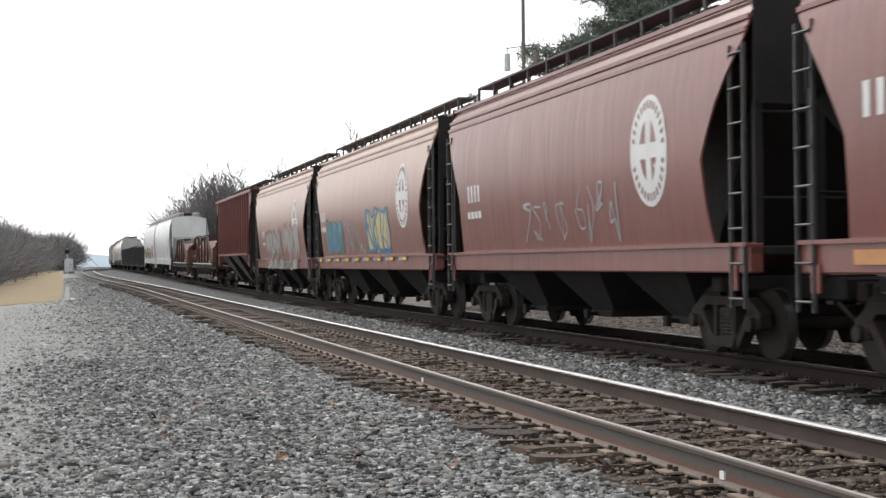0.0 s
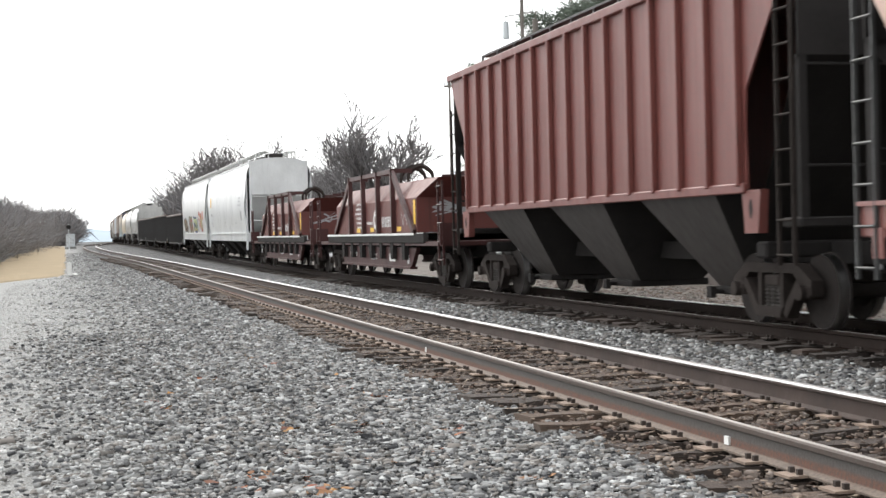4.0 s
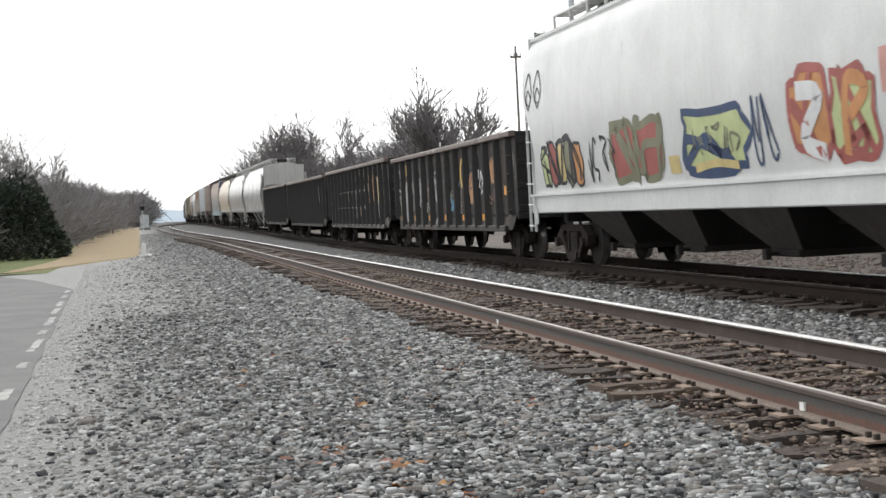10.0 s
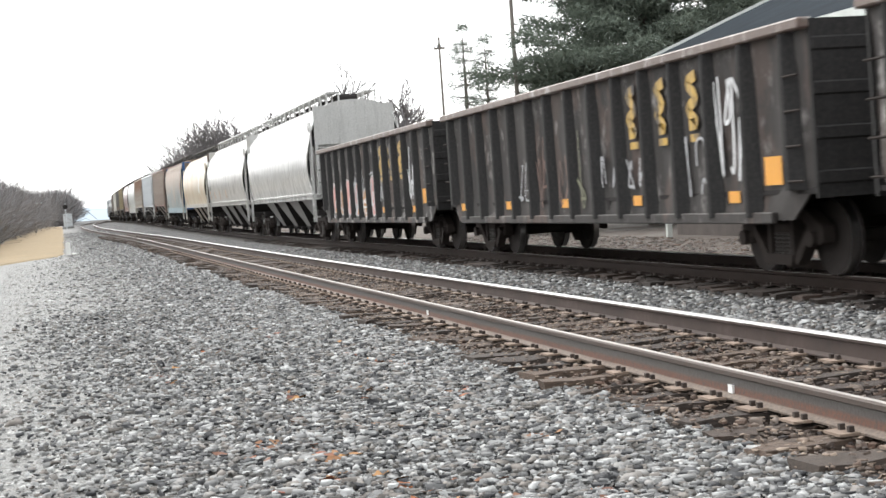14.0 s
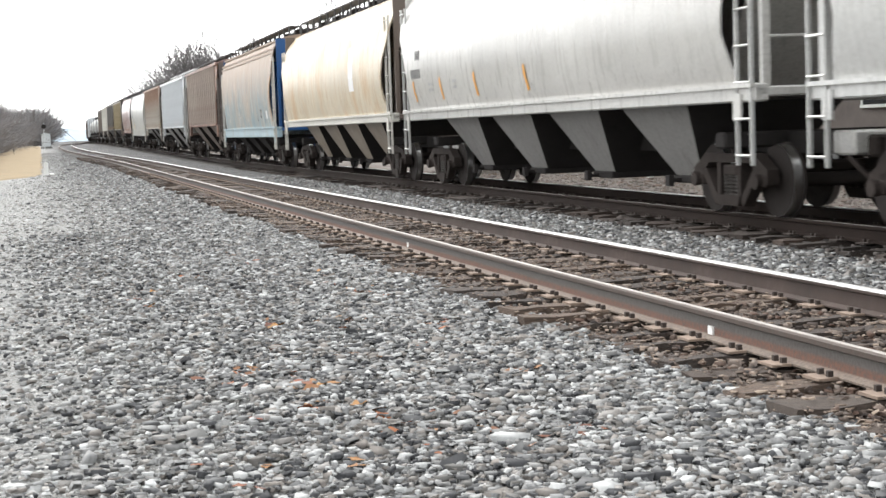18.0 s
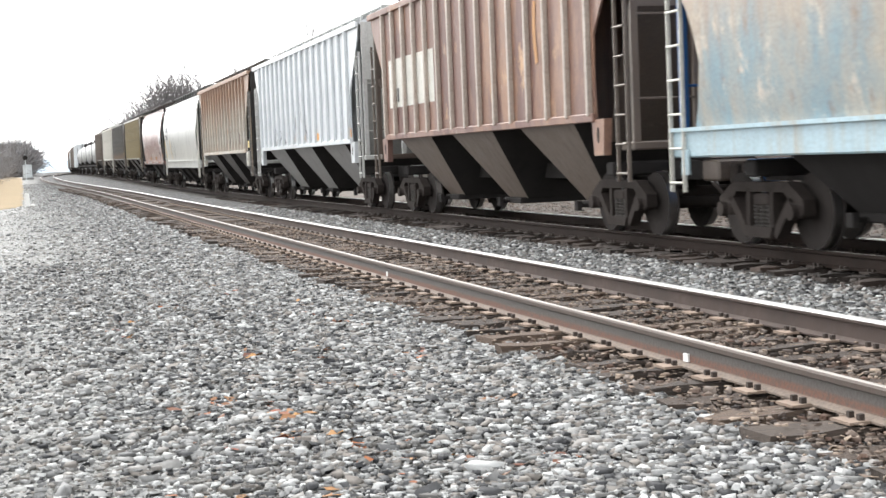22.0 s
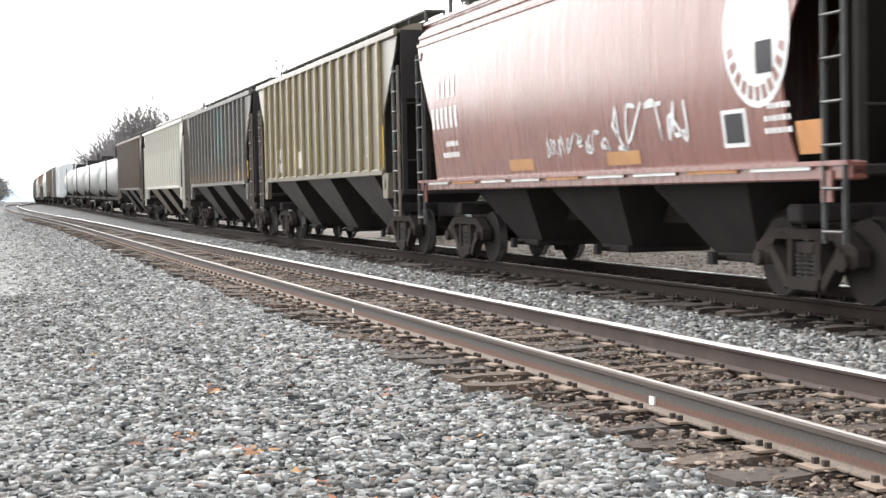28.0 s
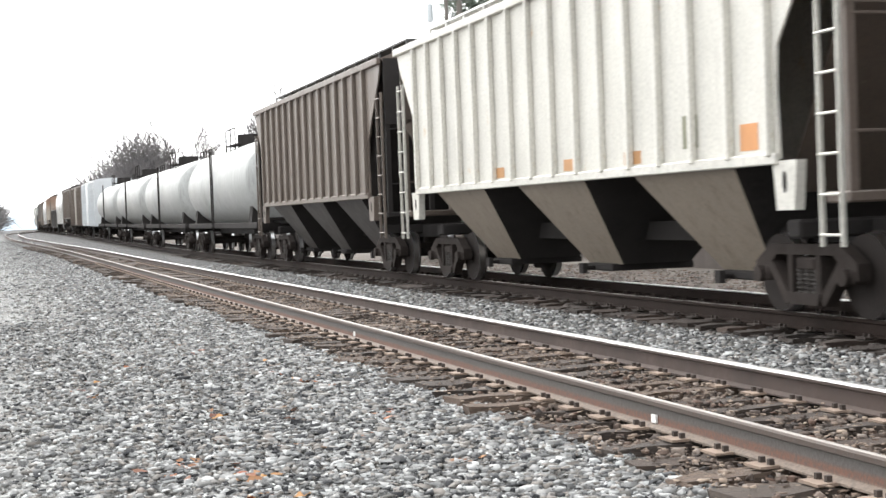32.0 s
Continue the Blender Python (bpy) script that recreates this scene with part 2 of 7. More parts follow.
M = dict(
    gravel=gravel_ground("gravel_bed"),
    stones=islands("ballast_stone", [(0.025, 0.026, 0.029), (0.082, 0.084, 0.088), (0.2, 0.202, 0.2), (0.34, 0.344, 0.34), (0.11, 0.107, 0.1), (0.245, 0.222, 0.2), (0.41, 0.418, 0.413), (0.56, 0.568, 0.56)]),
    pebbles=islands("yard_pebble", [(0.2, 0.203, 0.196), (0.38, 0.355, 0.33), (0.45, 0.453, 0.435), (0.55, 0.55, 0.535), (0.36, 0.36, 0.345), (0.65, 0.65, 0.635)]),
    crib_stones=islands("crib_stone", [(0.024, 0.018, 0.016), (0.07, 0.05, 0.04), (0.15, 0.118, 0.097), (0.1, 0.056, 0.038), (0.25, 0.21, 0.18), (0.105, 0.075, 0.058)]),
    yard_stones=islands("yard_stone", [(0.09, 0.08, 0.072), (0.21, 0.19, 0.175), (0.16, 0.105, 0.08), (0.29, 0.265, 0.24), (0.08, 0.055, 0.042)]),
    asphalt=two_tone("worn_asphalt", (0.17, 0.17, 0.17), (0.22, 0.215, 0.21), 0.8),
    white_line=two_tone("worn_line_paint", (0.5, 0.5, 0.48), (0.2, 0.2, 0.2), 3.0, 0.42, 0.6),
    grass=two_tone("verge_grass", (0.1, 0.14, 0.035), (0.17, 0.16, 0.06), 0.6),
    dead_grass=two_tone("dead_grass", (0.36, 0.27, 0.16), (0.28, 0.22, 0.13), 0.7),
    earth=two_tone("yard_dirt", (0.2, 0.18, 0.16), (0.12, 0.088, 0.07), 0.5),
    field=two_tone("far_field", (0.2, 0.18, 0.1), (0.12, 0.13, 0.06), 0.02),
    # pale blue is the haze of distance, painted on the hills
    hill=plain("far_hazed_wooded_hill", (0.33, 0.4, 0.46), 1.0, var=0.12, scale=0.02),
    rail_side=rail_steel("rusty_rail_steel"),
    rail_brown=plain("brown_rail_steel", (0.066, 0.045, 0.037), 0.75, 0.0, var=0.5, scale=2.2),
    rail_dull=plain("worn_rail_head", (0.42, 0.395, 0.37), 0.55, 1.0, var=0.3, scale=3, relief=0.05),
    rail_head=plain("polished_rail_head", (0.82, 0.81, 0.8), 0.36, 1.0, var=0.1, scale=3, relief=0.02),
    plate=plain("dusty_tie_plate", (0.26, 0.195, 0.15), 0.85, 0.0, scale=9),
    # oily plates under the train, its shade painted into their colour
    plate_dark=plain("oily_shaded_tie_plate", (0.05, 0.038, 0.032), 0.85, 0.0, scale=9),
    spike=plain("rusty_spike", (0.05, 0.038, 0.032), 0.85, 0.0, scale=9),
    tie=per_object("weathered_tie_wood", [(0.034, 0.024, 0.019), (0.068, 0.045, 0.033), (0.15, 0.1, 0.07), (0.05, 0.037, 0.03), (0.095, 0.07, 0.055)], grain=(1.2, 16, 16), scale=5.0),
    # oily far-track ties, darkened further to hold the train's shade
    tie_dark=per_object("oily_shaded_tie_wood", [(0.022, 0.016, 0.013), (0.045, 0.03, 0.023), (0.075, 0.045, 0.032)], grain=(1.2, 16, 16), scale=5.0),
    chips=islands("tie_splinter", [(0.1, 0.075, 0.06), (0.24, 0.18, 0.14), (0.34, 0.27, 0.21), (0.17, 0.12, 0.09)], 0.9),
    # stones and rails below the train: oil, with painted shade on top
    dark_stones=islands("oily_shaded_stone", [(0.03, 0.026, 0.024), (0.07, 0.06, 0.054), (0.12, 0.1, 0.09), (0.05, 0.042, 0.038)]),
    rail_dark=plain("oily_shaded_rail", (0.026, 0.018, 0.015), 0.75, 0.2, scale=5, spec=0.12),
    under=plain("underframe_grime_bay_shade", (0.036, 0.033, 0.032), 0.95, 0.0, scale=3, spec=0.12),
    truck=plain("greasy_cast_steel", (0.038, 0.031, 0.028), 0.9, 0.0, var=0.6, scale=4, spec=0.12),
    wheel=plain("dusty_wheel_steel", (0.034, 0.029, 0.027), 0.85, 0.0, var=0.5, scale=4, spec=0.12),
    tread=plain("polished_wheel_tread", (0.5, 0.5, 0.5), 0.3, 1.0, var=0.1),
    spring=plain("dark_spring_steel", (0.04, 0.034, 0.03), 0.6, 0.3),
    black=plain("dark_shaded_car_ends", (0.034, 0.031, 0.03), 0.7, scale=3, spec=0.12),
    white=plain("white_lettering", (0.75, 0.75, 0.74), 0.6, var=0.15),
    black_mark=plain("black_lettering", (0.03, 0.03, 0.035), 0.6),
    orange=plain("orange_reflector", (0.74, 0.34, 0.05), 0.5, var=0.15),
    yellow=plain("yellow_marking", (0.8, 0.5, 0.06), 0.5, var=0.2),
    grate=plain("galvanised_grating", (0.1, 0.1, 0.1), 0.6, 0.5),
    bark=plain("grey_bark", (0.13, 0.11, 0.095), 0.95, scale=8, relief=0.6),
    twig=plain("bare_twigs", (0.2, 0.19, 0.19), 0.95, scale=8),
    # paler, bluish stem tones put distance haze into the brush colour
    brush=islands("hazed_bare_brush", [(0.16, 0.145, 0.142), (0.27, 0.258, 0.262), (0.2, 0.21, 0.215), (0.22, 0.185, 0.17)], 0.95),
    # needle greens are lifted and greyed, with haze mixed into the colour
    needle=islands("hazed_pine_needles", [(0.125, 0.155, 0.125), (0.165, 0.2, 0.155), (0.2, 0.23, 0.185), (0.145, 0.18, 0.15)], 0.95),
    evergreen=islands("hedge_leaf", [(0.012, 0.02, 0.012), (0.022, 0.035, 0.018)], 0.7),
    roof=plain("dark_slate_roof", (0.022, 0.029, 0.036), 1.0, scale=2, spec=0.05),
    fascia=plain("white_fascia_board", (0.66, 0.69, 0.66), 0.6, var=0.12),
    wall=plain("dark_brick_wall", (0.14, 0.12, 0.11), 0.85, scale=3),
    glass=plain("dark_window_glass", (0.02, 0.025, 0.03), 0.08, var=0.1),
    pole=plain("weathered_pole", (0.2, 0.18, 0.16), 0.9, scale=5),
    cabinet=plain("grey_signal_cabinet", (0.6, 0.64, 0.66), 0.5, var=0.12),
    post=plain("white_marker_paint", (0.8, 0.8, 0.78), 0.6, var=0.12),
    leaf=islands("fallen_leaf", [(0.24, 0.07, 0.04), (0.36, 0.13, 0.05), (0.15, 0.06, 0.04), (0.4, 0.21, 0.07), (0.2, 0.1, 0.07)], 0.8),
)


# ---- building helpers ----
def part(name, bm, material, parent=None, label="", smooth=0):
    """Links a bmesh (or a mesh) as one object under a thing or a part."""
    if isinstance(bm, bpy.types.Mesh):
        me = bm
    else:
        me = bpy.data.meshes.new(name)
        bm.normal_update()
        bm.to_mesh(me)
        bm.free()
        me.materials.append(material)
        if smooth:
            me.shade_smooth()
            me.set_sharp_from_angle(angle=radians(smooth))
    ob = new(name, me)
    if parent is not None:
        ob.parent = parent
    if label:
        ob["label"] = label
    return ob


def box(bm, x0, x1, y0, y1, z0, z1, bevel=0.0):
    r = bmesh.ops.create_cube(bm, size=1.0)
    for v in r["verts"]:
        v.co = Vector(((x0 + x1) / 2 + v.co.x * (x1 - x0), (y0 + y1) / 2 + v.co.y * (y1 - y0), (z0 + z1) / 2 + v.co.z * (z1 - z0)))
    if bevel:
        es = {e for v in r["verts"] for e in v.link_edges}
        bmesh.ops.bevel(bm, geom=list(es), offset=bevel, segments=1, affect="EDGES")
    return r["verts"]


def rod(bm, a, b, r, seg=6, r2=None):
    """A round bar from a to b."""
    a, b = Vector(a), Vector(b)
    q = (b - a).to_track_quat("Z", "Y").to_matrix()
    r2 = r if r2 is None else r2
    rings = []
    for p, rr in ((a, r), (b, r2)):
        rings.append([bm.verts.new(p + q @ Vector((rr * math.cos(2 * math.pi * i / seg), rr * math.sin(2 * math.pi * i / seg), 0))) for i in range(seg)])
    for i in range(seg):
        j = (i + 1) % seg
        bm.faces.new((rings[0][i], rings[0][j], rings[1][j], rings[1][i]))
    bm.faces.new(list(reversed(rings[0])))
    bm.faces.new(rings[1])


def bar(bm, a, b, w, d):
    """A flat bar from a to b, w wide along x and d deep across."""
    a, b = Vector(a), Vector(b)
    up = (b - a).normalized()
    side = Vector((1, 0, 0)) if abs(up.x) < 0.9 else Vector((0, 1, 0))
    n = up.cross(side).normalized()
    s = n.cross(up).normalized()
    c = [(-1, -1), (1, -1), (1, 1), (-1, 1)]
    lo = [bm.verts.new(a + s * (w / 2 * i) + n * (d / 2 * j)) for i, j in c]
    hi = [bm.verts.new(b + s * (w / 2 * i) + n * (d / 2 * j)) for i, j in c]
    for i in range(4):
        j = (i + 1) % 4
        bm.faces.new((lo[i], lo[j], hi[j], hi[i]))
    bm.faces.new(list(reversed(lo)))
    bm.faces.new(hi)


def prism(bm, pts, axis, lo, hi):
    """A polygon given in the plane across an axis, drawn out from lo to hi."""
    def at(p, k):
        return Vector((k, p[0], p[1])) if axis == "x" else Vector((p[0], k, p[1]))
    a = [bm.verts.new(at(p, lo)) for p in pts]
    b = [bm.verts.new(at(p, hi)) for p in pts]
    bm.faces.new(a)
    bm.faces.new(list(reversed(b)))
    for i in range(len(pts)):
        j = (i + 1) % len(pts)
        bm.faces.new((a[j], a[i], b[i], b[j]))


def lathe_x(bm, prof, seg, cy=0.0, cz=0.0):
    """Turns a profile of (x, radius) about the x axis."""
    rings = [[bm.verts.new((x, cy + r * math.cos(2 * math.pi * i / seg), cz + r * math.sin(2 * math.pi * i / seg))) for i in range(seg)] for x, r in prof]
    for a, b in zip(rings, rings[1:]):
        for i in range(seg):
            j = (i + 1) % seg
            bm.faces.new((a[i], b[i], b[j], a[j]))
    bm.faces.new(rings[0])
    bm.faces.new(list(reversed(rings[-1])))


def thing(name, label, category, group="", kind=""):
    return tagged(new(name), label, category, group, kind)


MESHES = {}


def cached(key, build):
    if key not in MESHES:
        MESHES[key] = build()
    return MESHES[key]


def mesh_of(name, bm, material, smooth=0):
    me = bpy.data.meshes.new(name)
    bm.normal_update()
    bm.to_mesh(me)
    bm.free()
    me.materials.append(material)
    if smooth:
        me.shade_smooth()
        me.set_sharp_from_angle(angle=radians(smooth))
    return me


# ---- the line's plan: x to the right of the camera, y along the line ----
RT = 0.186                       # rail top above tie top
NEAR_X, FAR_X = 4.936, 9.622      # centre lines of the two tracks
GAUGE = 1.507                    # between rail head centres


def bend(y):
    """How far the line swings sideways at y along it."""
    y = max(0.0, y)
    return -0.0001213 * y * y / 2 + 0.0001283 * max(0.0, y - 9) ** 2 / 2 + 0.000125 * max(0.0, y - 180) ** 2 / 2


def slope(y):
    y = max(0.0, y)
    return -0.0001213 * y + 0.0001283 * max(0.0, y - 9) + 0.000125 * max(0.0, y - 180)


def soft_step(y, at, width):
    return (math.sqrt((y - at) ** 2 + width * width) + y - at) / 2


def rise(y):
    """The line climbs gently past the station, then almost levels out."""
    return 0.0075 * soft_step(y, 75, 30) - 0.0062 * soft_step(y, 190, 40) - 0.0145


def drawn_apart(y):
    """The near track swings out a little, then in to join the other far off."""
    return min(4.6, -0.043 * soft_step(y, 82, 14) + 0.043 * soft_step(y, 142, 25) + 0.06 * soft_step(y, 205, 25) - 0.068)


STATIONS = [-420, -200, -60, -12, -4, 2, 6, 10, 14, 18, 22, 26, 30, 36, 42, 50, 58, 66, 74, 84, 94, 106, 118, 132, 146, 162, 180, 200, 222, 246, 272, 300, 340, 390, 450, 520, 600, 700, 850]


NEAR_STATIONS = [y for y in STATIONS if y < 74] + list(range(74, 322, 8))


def sweep(bm, prof, ys, cx, shift=None):
    """Draws a closed cross-section (x, z) along the line."""
    rings = []
    for y in ys:
        s = math.atan(slope(y))
        dx = bend(y) + (shift(y) if shift else 0.0)
        rings.append([bm.verts.new((cx + dx + p[0] * math.cos(s), y - p[0] * math.sin(s), p[1] + rise(y))) for p in prof])
    k = len(prof)
    for a, b in zip(rings, rings[1:]):
        for i in range(k):
            j = (i + 1) % k
            bm.faces.new((a[i], a[j], b[j], b[i]))
    bm.faces.new(list(reversed(rings[0])))
    bm.faces.new(rings[-1])


# ground: one sheet to the horizon, with the shoulder of the ballast falling to the yard
def ground_height(x):
    pts = [(-4000, -0.6), (-60, -0.35), (-8, -0.24), (-1, -0.2), (1.6, -0.18), (3.0, -0.125), (3.55, -0.085), (6.6, -0.065), (7.3, -0.1), (8.2, -0.07), (11.3, -0.07), (12.3, -0.16), (20, -0.2), (4000, -0.4)]
    for (a, za), (b, zb) in zip(pts, pts[1:]):
        if a <= x <= b:
            return za + (zb - za) * (x - a) / (b - a)
    return -0.4


def build_ground():
    xs = [-4000, -400, -60, -20, -8, -3, -1, 0.3, 1.6, 2.4, 3.0, 3.5, 6.6, 7.3, 8.2, 11.3, 12.3, 16, 20, 60, 400, 4000]
    ys = [-4000] + STATIONS + [900, 1400, 4000]
    bm = bmesh.new()
    grid = [[bm.verts.new((x + (bend(min(y, 900)) if -60 < x < 400 else 0), y, ground_height(x) + (rise(min(y, 700)) if -400 < x < 400 else 0.0))) for x in xs] for y in ys]
    for a, b in zip(grid, grid[1:]):
        for i in range(len(xs) - 1):
            f = bm.faces.new((a[i], a[i + 1], b[i + 1], b[i]))
            mid = (xs[i] + xs[i + 1]) / 2
            f.material_index = 2 if abs(mid - 5) > 190 else (1 if mid > 12.3 else 0)
    ob = part("ground", bm, M["gravel"])
    ob.data.materials.append(M["earth"])
    ob.data.materials.append(M["field"])
    tagged(ob, "grey crushed-stone ground beside and between the tracks", "ground", kind="structure")


build_ground()


def sheet(name, label, category, material, outline, z, thick=0.02):
    """A thin slab on the ground, from an outline of (x, y)."""
    bm = bmesh.new()
    a = [bm.verts.new((x, y, z)) for x, y in outline]
    b = [bm.verts.new((x, y, z - thick)) for x, y in outline]
    bm.faces.new(a)
    bm.faces.new(list(reversed(b)))
    for i in range(len(a)):
        j = (i + 1) % len(a)
        bm.faces.new((a[j], a[i], b[i], b[j]))
    bmesh.ops.recalc_face_normals(bm, faces=bm.faces)
    return tagged(part(name, bm, material), label, category, kind="structure")


def ragged(xl, xr, y0, y1, step, amp, seed):
    """An outline whose right edge wanders."""
    rng = random.Random(seed)
    out = [(xl, y0)]
    y = y0
    while y < y1:
        out.append((xr(y) + rng.uniform(-amp, amp), y))
        y += step * rng.uniform(0.7, 1.3)
    return out + [(xr(y1), y1), (xl, y1)]


sheet("pavement", "worn grey asphalt of a parking area beside the line", "pavement", M["asphalt"],
      ragged(-14, lambda y: -1.08 - 0.0217 * max(0, y - 7.2), -30, 56.5, 0.9, 0.03, 3), -0.193, 0.2)


def verge(name, label, material, rows, z, seed):
    """Grass over the climbing ground, as strips from a ragged left edge to a ragged right one."""
    rng = random.Random(seed)
    ys = [rows[0][0]]
    while ys[-1] < rows[-1][0]:
        ys.append(ys[-1] + 1.5 + ys[-1] * 0.02)
    bm = bmesh.new()
    last = None
    for y in ys:
        xl, xr = (float(np.interp(y, [r[0] for r in rows], [r[k] for r in rows])) for k in (1, 2))
        xr += rng.uniform(-0.16, 0.16)
        cur = [bm.verts.new((xl + (xr - xl) * f, y, z + rise(y) + (0.0 if 0 < f < 1 else -0.08))) for f in (0.0, 0.05, 0.5, 0.95, 1.0)]
        if last:
            for i in range(4):
                bm.faces.new((last[i], last[i + 1], cur[i + 1], cur[i]))
        last = cur
    tagged(part(name, bm, material), label, "grass", kind="structure")


verge("grass_verge", "short green grass beyond the asphalt", M["grass"], [(56.5, -60, -1.65), (70, -60, -1.3), (160, -60, -0.6), (300, -60, -1.5), (420, -60, -6)], -0.18, 4)
verge("dead_grass_verge", "tan dead grass along the gravel edge", M["dead_grass"], [(58, -5.2, -4.9), (62, -5.0, -3.5), (66, -4.6, -2.3), (69.5, -4.4, -1.2), (71.5, -4.3, -0.4), (74, -4.2, -0.08), (90, -4.3, -0.03), (120, -5.0, 0.0), (166, -5.6, 0.0), (200, -6.4, -0.1), (270, -8, -0.3), (340, -9, -3)], -0.15, 6)


# ---- rails, ties and ballast ----
RAIL = [(-0.07, 0.0), (0.07, 0.0), (0.07, 0.012), (0.012, 0.03), (0.009, 0.135), (0.036, 0.148), (0.037, 0.176), (0.03, 0.184), (-0.03, 0.184), (-0.037, 0.176), (-0.036, 0.148), (-0.009, 0.135), (-0.012, 0.03), (-0.07, 0.012)]
HEAD = [(-0.026, 0.18), (0.034, 0.18), (0.03, 0.1852), (0.014, 0.1875), (-0.01, 0.1875), (-0.022, 0.1862)]
HEAD_WORN = [(-0.0385, 0.17), (0.034, 0.18), (0.03, 0.1852), (0.014, 0.1875), (-0.02, 0.1875), (-0.033, 0.1845)]


def build_track(name, cx, label, tie_to, plate_to, side, wood, shift=None):
    t = thing(name, label, "railway track", kind="structure")
    for s in (-1, 1):
        bm = bmesh.new()
        sweep(bm, RAIL, NEAR_STATIONS if shift else STATIONS, cx + s * GAUGE / 2, shift)
        r = part("rail", bm, M["rail_brown"] if shift and s > 0 else side, t, "rusty-sided steel rail", 40)
        bm = bmesh.new()
        sweep(bm, [(max(x, -0.012), z) for x, z in HEAD] if s < 0 else HEAD_WORN, NEAR_STATIONS if shift else STATIONS, cx + s * GAUGE / 2, shift)
        part("running_surface", bm, M["rail_dull"] if s < 0 else M["rail_head"], r, "bright polished running surface")
    rng = random.Random(len(name))
    shapes = []
    for k in range(9):
        bm = bmesh.new()
        box(bm, -1.36, 1.36, -0.115, 0.115, -0.17, 0.0)
        bmesh.ops.subdivide_edges(bm, edges=[e for e in bm.edges if abs(e.verts[0].co.x - e.verts[1].co.x) > 1], cuts=11)
        for v in bm.verts:
            v.co += Vector((rng.uniform(-0.06, 0.06) if abs(v.co.x) > 1.2 else 0, rng.uniform(-0.022, 0.022), rng.uniform(-0.03, 0.006) if abs(v.co.x) > 0.95 else rng.uniform(-0.018, 0.004)))
        shapes.append(mesh_of("tie", bm, wood))
    y, i = 4.0, 0
    plates, spikes = bmesh.new(), bmesh.new()
    while y < tie_to:
        s = math.atan(slope(y))
        mid_x = cx + bend(y) + (shift(y) if shift else 0.0)
        o = part("tie", shapes[rng.randrange(9)], None, t)
        o.matrix_basis = pose(mid_x - 0.03 + rng.uniform(-0.12, 0.12), y, rng.uniform(-0.02, 0.0) + rise(y), rng.uniform(-2, 2), rng.uniform(-0.5, 0.5), -math.degrees(s) + rng.uniform(-2.2, 2.2))
        if y < plate_to:
            for k in (-1, 1):
                x = mid_x + k * GAUGE / 2
                box(plates, x - 0.19, x + 0.19, y - 0.095, y + 0.095, rise(y) - 0.004, rise(y) + 0.012)
                for dx in (-0.1, 0.1):
                    for dy in (-0.05, 0.05):
                        box(spikes, x + dx - 0.016, x + dx + 0.016, y + dy - 0.014, y + dy + 0.014, rise(y) + 0.01, rise(y) + 0.045)
        y += 0.56 * rng.uniform(0.92, 1.08)
        i += 1
    tagged(part("tie_plate", plates, M["plate"] if shift else M["plate_dark"], t, "steel tie plates"), kind="stuff")
    tagged(part("rail_spike", spikes, M["spike"], t, "rusty rail spikes"), kind="stuff")
    return t


near_track = build_track("track_near", NEAR_X, "empty main track with polished rails on weathered wooden ties", 112, 60, M["rail_side"], M["tie"], drawn_apart)
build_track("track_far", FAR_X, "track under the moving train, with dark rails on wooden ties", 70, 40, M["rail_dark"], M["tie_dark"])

# a white paint mark on the web of the near rail, and joint bars
for y, w, z0, z1 in ((9.04, 0.035, 0.028, 0.082), (17.49, 0.035, 0.035, 0.09)):
    bm = bmesh.new()
    box(bm, NEAR_X - GAUGE / 2 - 0.03, NEAR_X - GAUGE / 2 - 0.004, y - w, y + w, z0, z1)
    part("paint_mark", bm, M["post"], near_track, "small square white paint mark on the rail web")


